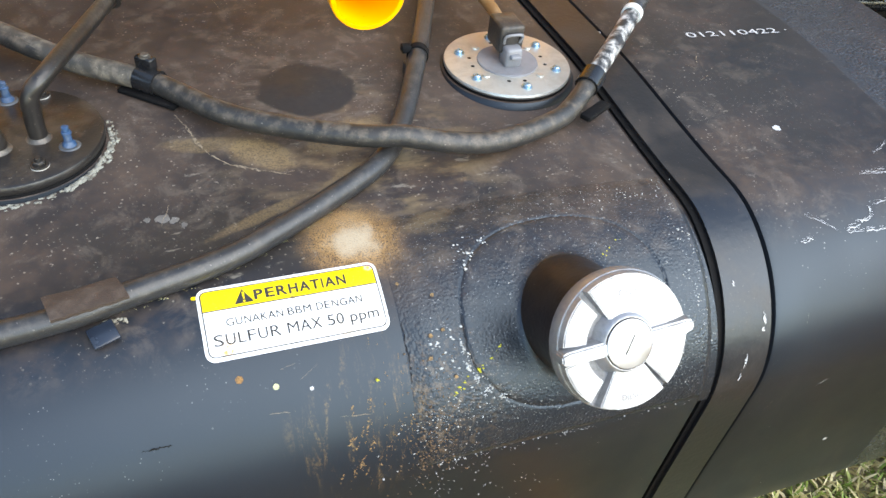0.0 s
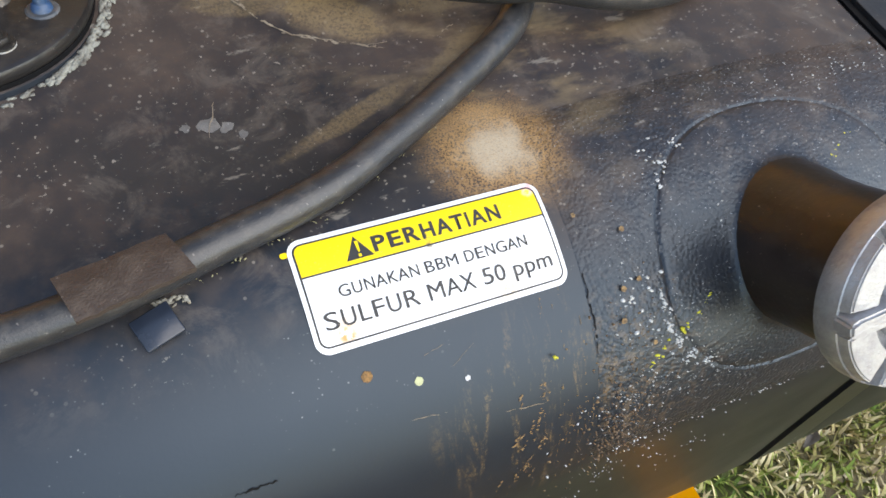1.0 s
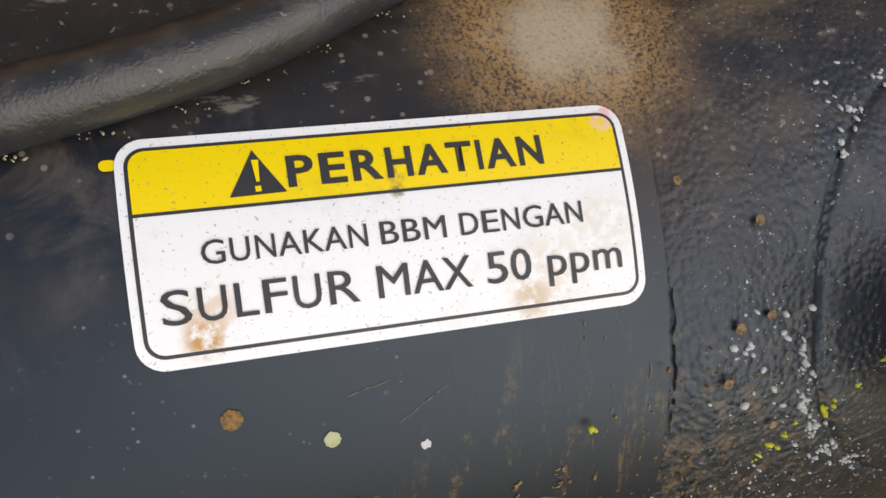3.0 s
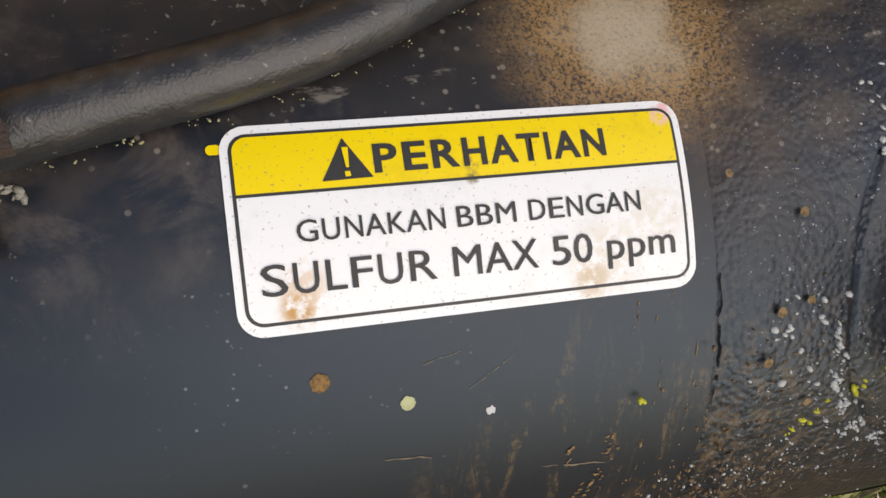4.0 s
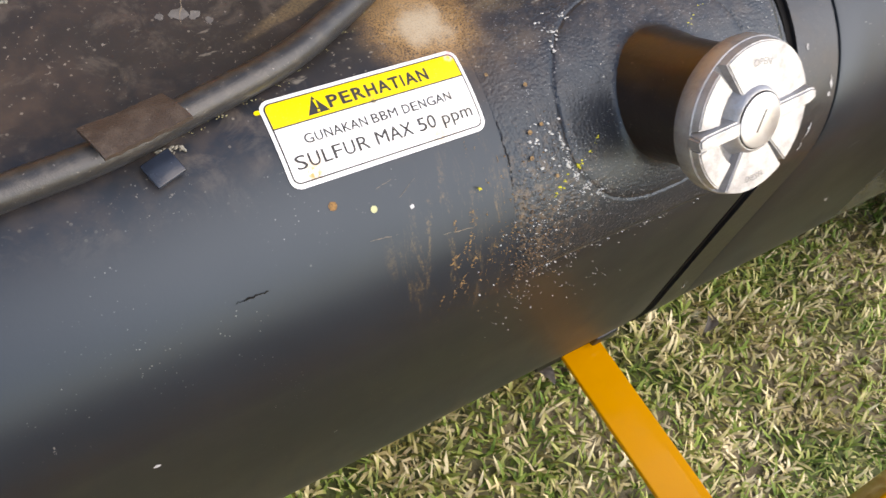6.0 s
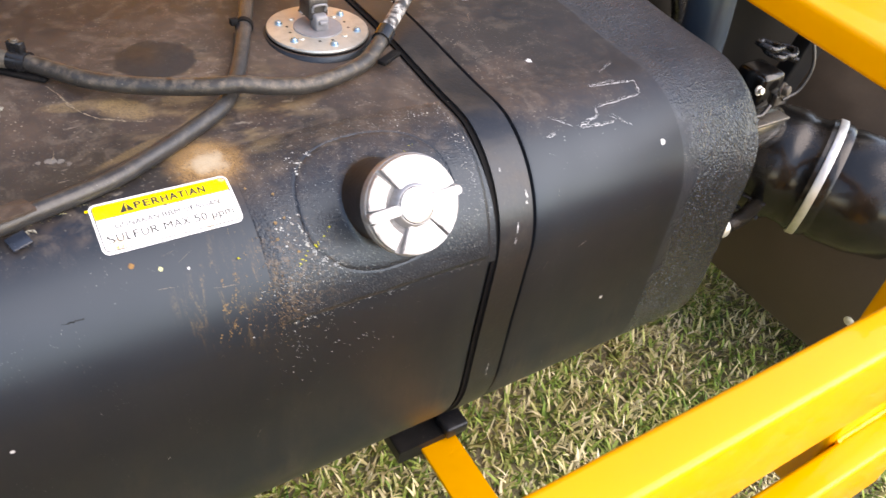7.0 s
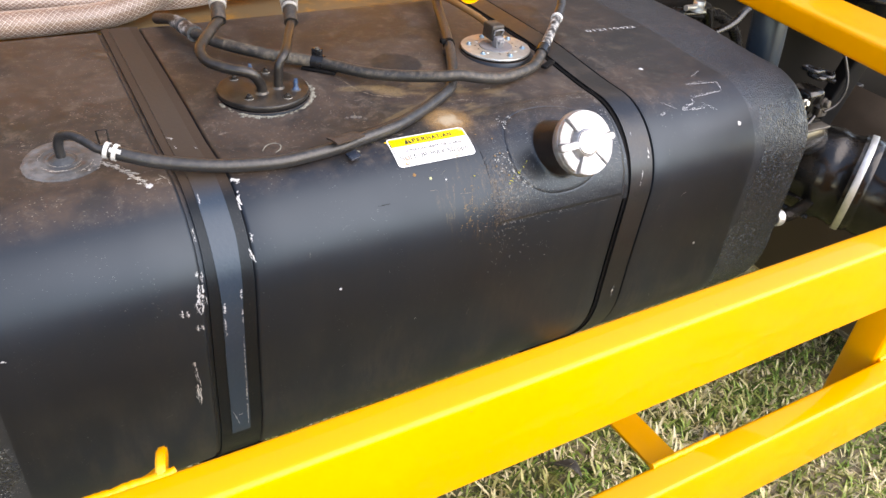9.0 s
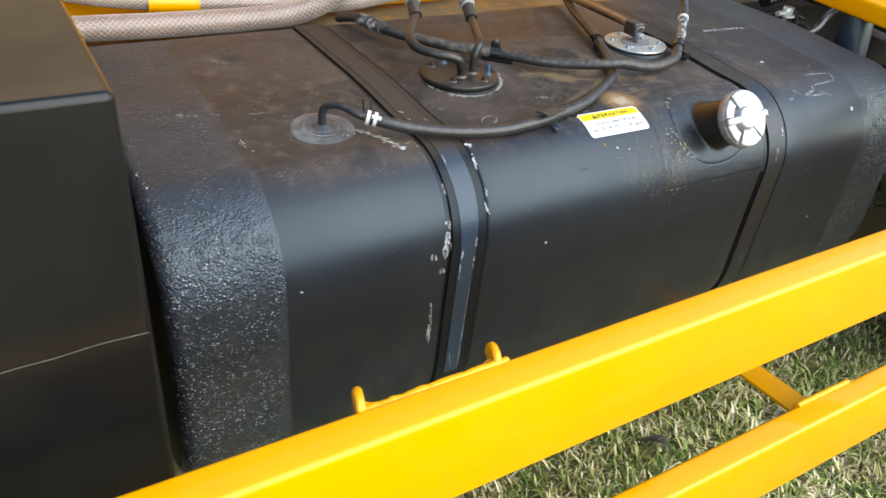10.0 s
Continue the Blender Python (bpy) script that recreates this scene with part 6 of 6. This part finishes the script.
def build_guard():
    t = thing("guard_frame", (0, YB, LO0), "yellow painted welded steel side guard of rectangular tube", "guard frame")
    ym = (YF + YB) / 2
    part("top_rail", beam((XL, ym, (UP0 + UP1) / 2), (XR, ym, (UP0 + UP1) / 2), YB - YF, UP1 - UP0, 0.008), YELLOW, t)
    part("lower_rail", beam((XL, ym, (LO0 + LO1) / 2), (XR, ym, (LO0 + LO1) / 2), YB - YF, LO1 - LO0, 0.008), YELLOW, t)
    part("end_post", block(0.67, 0.842, -0.308, -0.235, LO0 + 0.02, UP1 - 0.03, 0.008), YELLOW, t)

    def prism(outline, y0, y1):
        bm = bmesh.new()
        ends = [[bm.verts.new((x, y, z)) for x, z in outline] for y in (y0, y1)]
        for ring in ends:
            bm.faces.new(ring)
        for i in range(len(outline)):
            j = (i + 1) % len(outline)
            bm.faces.new((ends[0][i], ends[0][j], ends[1][j], ends[1][i]))
        bmesh.ops.recalc_face_normals(bm, faces=bm.faces)
        bmesh.ops.bevel(bm, geom=bm.edges[:], offset=0.002, segments=2, affect="EDGES")
        return sharp(bm)

    part("end_plate", prism([(0.849, UP0 + 0.1), (1.02, UP0 + 0.1), (1.02, 0.5), (0.985, 0.445), (0.849, 0.528)], -0.3085, -0.288), YELLOW, t)
    # leaning post and the arm back over the tank's end
    a, b = Vector((0.71, -0.325, 0.915)), Vector((0.71, -0.243, 1.062))
    part("leaning_post", beam(a, b, 0.05, 0.155, 0.01, up=(1, 0, 0)), YELLOW, t)
    part("arm", beam((0.713, -0.262, 1.066), (0.83, 0.56, 1.066), 0.155, 0.05, 0.01), YELLOW, t)
    part("gusset", prism([(0.594, UP1 - 0.006), (0.604, 0.942), (0.64, 0.945), (0.69, UP1 - 0.006)], -0.322, -0.308), YELLOW, t)

    def weld(p0, p1, r, seed):
        rng = random.Random(seed)
        p0, p1 = Vector(p0), Vector(p1)
        n = max(6, int((p1 - p0).length / 0.006))
        pts = [p0 + (p1 - p0) * i / n + Vector([rng.uniform(-1, 1) * r * 0.15 for _ in range(3)]) for i in range(n + 1)]
        rad = [r * rng.uniform(0.88, 1.06) for _ in range(4 * n + 8)]
        return tube(pts, lambda f: rad[int(f * 4 * n)], 10, 0.003)

    part("weld_bead", weld((0.632, -0.346, 0.913), (0.788, -0.346, 0.913), 0.007, 1), YELLOW, t)
    part("weld_bead", weld((0.633, -0.345, 0.913), (0.633, -0.302, 0.928), 0.006, 6), YELLOW, t)
    part("weld_bead", weld((0.636, -0.235, 1.036), (0.634, -0.262, 1.09), 0.006, 2), YELLOW, t)
    part("weld_bead", weld((0.036, YB - 0.001, LO1 + 0.001), (0.198, YB - 0.001, LO1 + 0.001), 0.006, 3), YELLOW, t)
    part("weld_bead", weld((0.68, YB + 0.002, LO1 - 0.001), (0.84, YB + 0.002, LO1 - 0.001), 0.006, 4), YELLOW, t)
    # flat bracket from under the tank to the lower rail
    part("bracket_arm", beam((0.142, 0.1, 0.385), (0.115, -0.312, 0.432), 0.066, 0.008, 0.002), YELLOW, t)
    # bent rod handle behind the rail
    hx0, hx1 = -0.926, -0.742
    rod = tube([(hx0 + 0.002, -0.3, 0.897), (hx0 + 0.02, -0.302, 0.89), (hx0 + 0.06, -0.302, 0.888), (hx1 - 0.06, -0.302, 0.888), (hx1 - 0.02, -0.302, 0.89), (hx1 - 0.002, -0.3, 0.897)], 0.009, 14, 0.006)
    part("rod_handle", rod, YELLOW, t)
    for hx in (hx0, hx1):
        bm = bmesh.new()
        shape = [(-0.316, 0.888), *[(-0.296 - 0.02 * math.cos(radians(a)), 0.904 + 0.016 * math.sin(radians(a))) for a in range(0, 181, 15)], (-0.276, 0.895)]
        ends = [[bm.verts.new((hx + o + (y + 0.296) * 0.25, y, z)) for y, z in shape] for o in (-0.005, 0.005)]
        for ring in ends:
            bm.faces.new(ring)
        for i in range(len(shape)):
            j = (i + 1) % len(shape)
            bm.faces.new((ends[0][i], ends[0][j], ends[1][j], ends[1][i]))
        bmesh.ops.recalc_face_normals(bm, faces=bm.faces)
        bmesh.ops.bevel(bm, geom=[e for e in bm.edges if e.calc_face_angle(0) > 1], offset=0.002, segments=2, affect="EDGES")
        part("ear", sharp(bm), YELLOW, t)
    part("weld_bead", weld((hx0, YB + 0.001, UP1 - 0.007), (hx1 + 0.01, YB + 0.0, UP1 - 0.003), 0.0055, 5), YELLOW, t)
    return t


build_guard()
bracket = thing("tank_bracket", (0.13, 0.1, 0.36), "black steel bracket at the strap's foot under the tank", "bracket")
part("cradle", beam((0.125, 0.045, 0.395), (0.125, 0.7, 0.395), 0.125, 0.03, 0.004), BLACKMETAL, bracket)
part("strap_end", block(0.147, 0.189, 0.035, 0.075, 0.405, 0.43, 0.004), STRAP, bracket)
bracket = thing("tank_bracket", (-0.59, 0.1, 0.36), "black steel bracket at the strap's foot under the tank", "bracket")
part("cradle", beam((-0.59, 0.06, 0.388), (-0.59, 0.7, 0.388), 0.11, 0.03, 0.004), BLACKMETAL, bracket)

# ---- yellow pipe end over the tank ----
pipe = lathe([(0.0235, 0.0), (0.0235, 0.95), (0.0, 0.95)], (-0.166, 0.1106, 1.2174), (0, 1, 0.02), 32)
inner = lathe([(0.0235, 0.0), (0.0228, -0.001), (0.0203, -0.001), (0.0197, 0.0), (0.0197, 0.5), (0.0, 0.5)], (-0.166, 0.1106, 1.2174), (0, 1, 0.02), 32)
whole("yellow_pipe", merged(pipe, inner), YELLOW, "open-ended yellow painted steel pipe above the tank", "pipe")

# ---- behind the tank ----
MUDLEDGE = dusty("mud-covered yellow flange", (0.3, 0.13, 0.005), (0.12, 0.08, 0.035), 0.6, 0.95, scale=14, cover=0.2)
back = thing("chassis_beam", (-0.5, 0.86, 0.7), "yellow painted chassis beam behind the tank", "chassis beam")
part("web", beam((-2.6, 0.9, 1.08), (0.56, 0.9, 1.08), 0.02, 0.5, 0.004), YELLOW, back)
part("ledge", block(-2.6, 0.56, 0.762, 0.888, 0.955, 0.967, 0.003), MUDLEDGE, back, "muddy lower flange")
part("upper_ledge", block(-2.6, 0.56, 0.78, 0.888, 1.20, 1.212, 0.003), YELLOW, back)


def woven(points, r, strands=14, pitch=0.159, wire=0.00062):
    """Threads wound both ways round a hose."""
    path = smooth_path(points, 0.008)
    side, run, rows = None, 0.0, []
    for i, p in enumerate(path):
        d = (path[min(i + 1, len(path) - 1)] - path[max(i - 1, 0)]).normalized()
        side = d.orthogonal().normalized() if side is None else (side - d * side.dot(d)).normalized()
        run += (p - path[i - 1]).length if i else 0.0
        rows.append((p, d, side, d.cross(side), run))
    bm = bmesh.new()
    for turn in (1, -1):
        for k in range(strands):
            last = None
            for p, d, side, other, run in rows:
                a = 2 * math.pi * (k / strands + turn * run / pitch)
                out = side * math.cos(a) + other * math.sin(a)
                across = d.cross(out)
                ring = [bm.verts.new(p + out * (r + 0.0001) + across * wire * c + out * wire * h) for c, h in ((1.0, 0.0), (0.0, 1.0), (-1.0, 0.0))]
                if last:
                    for q in (0, 1):
                        bm.faces.new((last[q], last[q + 1], ring[q + 1], ring[q]))
                last = ring
    bmesh.ops.recalc_face_normals(bm, faces=bm.faces)
    return bm


def braided(points, r, label):
    t = thing("braided_hose", points[2], label, "hose", "clear hoses behind the tank")
    part("tube", tube(points, r, 24, 0.012), CLEAR, t, "clear brownish hose wall")
    part("woven_thread", woven(points, r), THREAD, t, "white woven thread")
    return t


braided([(-1.9, 0.745, 1.02), (-1.3, 0.757, 1.012), (-1.03, 0.757, 1.007), (-0.87, 0.757, 1.002), (-0.68, 0.757, 1.0), (-0.57, 0.765, 1.006), (-0.45, 0.80, 1.04), (-0.3, 0.85, 1.1), (-0.15, 0.86, 1.2)], 0.025, "clear braided hose resting along the tank's back edge")
braided([(-1.5, 0.85, 1.13), (-1.1, 0.845, 1.065), (-0.97, 0.84, 1.04), (-0.85, 0.835, 1.025), (-0.7, 0.832, 1.013), (-0.6, 0.828, 1.006), (-0.45, 0.815, 1.0), (-0.3, 0.84, 1.006), (-0.1, 0.865, 1.01)], 0.0175, "thinner clear braided hose in a yellow clamp")
whole("hose_sleeve", tube([(-0.887, 0.8365, 1.027), (-0.783, 0.8335, 1.0195)], 0.0235, 24, straight=True), YELLOW, "yellow sleeve clamped round a clear hose", "clamp")

# truck body behind; its unseen ochre flank is added to warm the tank's reflections
body = thing("truck_body", (0, 1.18, GROUND), "ochre and dark brown walls standing in for the truck's unseen flank", "truck")
part("flank", block(-3.5, 0.575, 1.15, 1.22, GROUND, 2.6, 0.01), OCHREWALL, body)
part("cab_flank", block(0.58, 3.5, 1.15, 1.22, GROUND, 2.6, 0.01), BROWNWALL, body)

# ---- box at the far end ----
box = thing("side_box", (-1.5, 0.1, 0.3), "black painted sheet steel box beside the tank, lightly scratched", "box")
part("shell", block(-1.9, -1.115, -0.195, 0.66, 0.35, 1.262, 0.009, 4), BOXSTEEL, box)
part("scratch", tube([(-1.3, -0.1955, 0.987), (-1.254, -0.1955, 0.995), (-1.21, -0.1955, 0.996), (-1.167, -0.1955, 0.999), (-1.12, -0.1955, 0.998)], 0.0007, 6), STEELNUT, box, "long pale scratch")

# ---- beyond the tank's end ----
duct_axis = Vector((0.48, -0.88, -0.03)).normalized()
d1 = Vector((1.25, 0.19, 0.525))
duct = thing("intake_duct", (1.2, 0.32, 0.3), "glossy black plastic intake housing with a bright band clamp", "duct")
part("pipe", tube([(0.66, 0.2, 0.79), (0.84, 0.21, 0.735), (1.0, 0.24, 0.7), (1.12, 0.3, 0.64)], 0.052, 32, 0.02), ENGINE, duct)
part("housing", lathe([(0.136, 0.0), (0.138, -0.02), (0.132, -0.03), (0.13, -0.06), (0.136, -0.07), (0.136, -0.1), (0.12, -0.2), (0.1, -0.3), (0.0, -0.32)], d1, duct_axis, 56), ENGINE, duct)
part("cover", lathe([(0.137, 0.0), (0.139, 0.02), (0.134, 0.03), (0.138, 0.05), (0.136, 0.12), (0.12, 0.2), (0.08, 0.24), (0.0, 0.25)], d1, duct_axis, 56), ENGINE, duct)
band = lathe([(0.138, -0.0095), (0.1425, -0.0088), (0.1435, -0.005), (0.1435, 0.005), (0.1425, 0.0088), (0.138, 0.0095)], d1, duct_axis, 72)
part("band_clamp", band, BANDSTEEL, duct, "bright steel band clamp")
for k, (a, high) in enumerate(((200, 0.03), (235, 0.036), (262, 0.03))):
    out = frame_on(duct_axis).to_3x3() @ Vector((math.cos(radians(a)), math.sin(radians(a)), 0))
    p = d1 - duct_axis * 0.075 + out * 0.128
    part("rib", beam(p, p - duct_axis * 0.12 - out * 0.01, 0.02, high, 0.004, up=out), ENGINE, duct)
valve = thing("valve_block", (0.98, 0.24, 0.7), "small dark valve with coiled lines and bright fittings", "valve")
part("body", block(0.9, 0.965, 0.2, 0.27, 0.775, 0.85, 0.012), ENGINE, valve)
part("fitting", block(0.945, 0.978, 0.19, 0.204, 0.782, 0.806, 0.003), STEELNUT, valve, "worn steel fitting")
part("fitting", hexnut((0.946, 0.188, 0.822), 0.011, 0.014, axis=(0.2, -1, 0.2)), STEELNUT, valve, "worn steel fitting")
part("fitting", hexnut((0.872, 0.19, 0.835), 0.007, 0.01, axis=(0, -1, 0.3)), BANDSTEEL, valve, "bright fitting")
part("foot", block(0.88, 0.985, 0.17, 0.2, 0.757, 0.763, 0.002), STEELNUT, valve)
coil = [(0.9 + 0.017 * math.cos(k * 0.8) + 0.0034 * k, 0.23 + 0.019 * math.sin(k * 0.8) + 0.004 * math.sin(k * 2.3), 0.9 - 0.0012 * k + 0.006 * math.sin(k * 0.33)) for k in range(30)]
part("coil", tube(coil, 0.0062, 8, 0.008), GLOSSBLACK, valve, "coiled black line")
part("line", tube([(0.955, 0.185, 0.8), (0.99, 0.18, 0.82), (1.005, 0.185, 0.87), (0.99, 0.22, 0.95)], 0.0035, 8), RUBBER, valve)
part("line", tube([(0.93, 0.19, 0.79), (0.9, 0.185, 0.775), (0.85, 0.2, 0.79)], 0.005, 8), GLOSSBLACK, valve)

riser = thing("riser_pipe", (0.82, 0.32, 0.6), "blue-grey coated upright pipe behind the tank's end", "pipe")
part("tube", tube([(0.8, 0.29, 0.7), (0.8, 0.3, 0.95), (0.81, 0.34, 1.08), (0.83, 0.45, 1.2)], 0.042, 24), BLUED, riser)
part("collar", tube([(0.8, 0.291, 0.745), (0.8, 0.293, 0.775)], 0.05, 24, straight=True), ENGINE, riser)
rod = thing("brake_fitting", (0.74, 0.48, 0.95), "bright pipe fitting with a pin behind the tank", "fitting")
part("pin", tube([(0.69, 0.47, 0.992), (0.735, 0.475, 0.99)], 0.007, 14, straight=True), BANDSTEEL, rod)
part("nut", hexnut((0.74, 0.476, 0.98), 0.016, 0.025), BANDSTEEL, rod)
part("elbow", tube([(0.75, 0.48, 0.985), (0.79, 0.49, 0.97), (0.83, 0.5, 0.9)], 0.015, 14), ENGINE, rod)

drain = thing("drain_line", (0.9, 0.16, 0.5), "black drain line with a bright clamp and a pull ring", "hose")
part("line", tube([(0.6, 0.2, 0.53), (0.8, 0.168, 0.522), (0.93, 0.172, 0.5), (1.05, 0.2, 0.48), (1.2, 0.26, 0.47)], 0.018, 16), ENGINE, drain)
part("clamp", tube([(0.888, 0.17, 0.508), (0.916, 0.171, 0.503)], 0.0235, 28, straight=True), BANDSTEEL, drain, "bright steel clamp")
loop = [(0.85 + 0.011 * math.cos(a * math.pi / 6), 0.15, 0.485 + 0.011 * math.sin(a * math.pi / 6) * 1.2) for a in range(13)]
part("pull_ring", tube(loop, 0.0022, 8, 0.004), BANDSTEEL, drain, "steel pull ring")
part("ring_stem", tube([(0.855, 0.152, 0.497), (0.868, 0.16, 0.512)], 0.0022, 8), BANDSTEEL, drain)

for pts, r, label in (([(0.66, 0.5, 0.97), (0.78, 0.5, 0.96), (0.9, 0.53, 0.93), (1.02, 0.56, 0.85), (1.1, 0.58, 0.7)], 0.016, "black ribbed air hose behind the tank"),
                      ([(0.7, 0.42, 0.93), (0.82, 0.43, 0.95), (0.92, 0.46, 0.98), (1.1, 0.5, 0.98), (1.3, 0.56, 0.9)], 0.011, "thin black brake line looping behind the tank"),
                      ([(0.74, 0.56, 1.0), (0.9, 0.57, 1.01), (1.05, 0.56, 0.98), (1.25, 0.52, 1.02)], 0.02, "thick black hose behind the tank")):
    whole("brake_hose", tube(pts, r, 14, 0.01), GLOSSBLACK, label, "hose", "hoses behind the tank")
cleaner = thing("air_cleaner", (1.52, 0.46, 0.85), "black ribbed air cleaner canister with a bolted flange", "air cleaner")
part("canister", lathe([(0.0, 0.0), (0.2, 0.0), (0.215, 0.01), (0.22, 0.03), (0.22, 0.1), (0.226, 0.11), (0.226, 0.13), (0.22, 0.14), (0.22, 0.5), (0.0, 0.52)], (1.52, 0.46, 0.86), (0, 0, 1), 56), ENGINE, cleaner)
part("flange", lathe([(0.2, -0.012), (0.238, -0.012), (0.24, -0.004), (0.238, 0.004), (0.2, 0.004)], (1.52, 0.46, 0.87), (0, 0, 1), 56), BANDSTEEL, cleaner, "bright flange ring")
part("bolt", hexnut((1.383, 0.288, 0.92), 0.016, 0.014, axis=(-0.63, -0.77, 0)), BANDSTEEL, cleaner, "bright hexagon bolt")
part("stay", beam((1.42, 0.5, 0.4), (1.52, 0.46, 0.87), 0.08, 0.05, 0.01, up=(0, 1, 0)), BLACKMETAL, cleaner)

# dark sheet added for the shade under the truck, hiding the grass beyond
backdrop = thing("dark_backdrop", (1.2, 0.75, GROUND), "dark backdrop standing in for the shaded space behind the tank", "chassis")
part("web", block(0.6, 3.4, 0.62, 0.7, 0.25, 0.95, 0.01), SHADEBACK, backdrop)
part("stay", block(2.7, 2.9, 0.62, 0.7, GROUND, 0.26, 0.01), BLACKMETAL, backdrop)

# mud flap and the wheel behind it
WHEEL = (2.0, 0.17, 0.51)
flap = thing("mud_flap", (1.7, 0.2, -0.22), "dusty brown-black mudguard curving close before the wheel", "mudguard")
bm = bmesh.new()
rows = []
for j in range(13):
    a = radians(-28 + 85 * j / 12)
    r = WHEEL[2] + 0.026
    rows.append([bm.verts.new((WHEEL[0] - r * math.cos(a) + 0.004 * math.sin(u * 9), 0.82 - 1.14 * u, GROUND + WHEEL[2] + r * math.sin(a))) for u in [k / 12 for k in range(13)]])
for a, b in zip(rows, rows[1:]):
    for k in range(12):
        bm.faces.new((a[k], a[k + 1], b[k + 1], b[k]))
bmesh.ops.recalc_face_normals(bm, faces=bm.faces)
bmesh.ops.solidify(bm, geom=bm.faces[:], thickness=0.008)
part("sheet", sharp(bm), FLAP, flap)
part("stay", block(1.72, 1.76, 0.56, 0.62, 0.3, 0.6, 0.006), BLACKMETAL, flap)
part("bolt", lathe([(0.017, 0.0), (0.016, 0.006), (0.008, 0.01), (0.0, 0.0105)], (1.4655, 0.02, 0.1), (-1, 0, 0.05), 20), BANDSTEEL, flap, "grey round-headed bolt")


def build_wheel(cx, cy, r, w):
    t = thing("wheel", (cx, cy, GROUND), "large dusty truck wheel standing in the grass", "wheel")
    cz = GROUND + r
    outline = [(r * 0.58, -w * 0.42), (r * 0.8, -w * 0.52), (r * 0.93, -w * 0.5), (r * 0.985, -w * 0.46)]
    ribs = 5
    for k in range(ribs):
        y0, y1 = -w * 0.46 + w * 0.92 * k / ribs, -w * 0.46 + w * 0.92 * (k + 1) / ribs
        if k:
            outline += [(r * 0.965, y0 - 0.004), (r * 0.965, y0 + 0.004), (r, y0 + 0.005)]
        outline += [(r, y1 - 0.005)]
    outline += [(r * 0.985, w * 0.46), (r * 0.93, w * 0.5), (r * 0.8, w * 0.52), (r * 0.58, w * 0.42)]
    part("tyre", lathe(outline, (cx, cy, cz), (0, 1, 0), 96), TYRE, t)
    rim = part("rim", lathe([(0.0, -w * 0.2), (r * 0.2, -w * 0.22), (r * 0.5, -w * 0.3), (r * 0.585, -w * 0.42), (r * 0.585, w * 0.42)], (cx, cy, cz), (0, 1, 0), 48), BLACKMETAL, t)
    for k in range(8):
        a = radians(45 * k + 10)
        part("wheel_nut", hexnut((cx + r * 0.3 * math.cos(a), cy - w * 0.25, cz + r * 0.3 * math.sin(a)), 0.016, 0.02, axis=(0, -1, 0)), STEELNUT, rim)
    return t


build_wheel(WHEEL[0], WHEEL[1], WHEEL[2], 0.38)
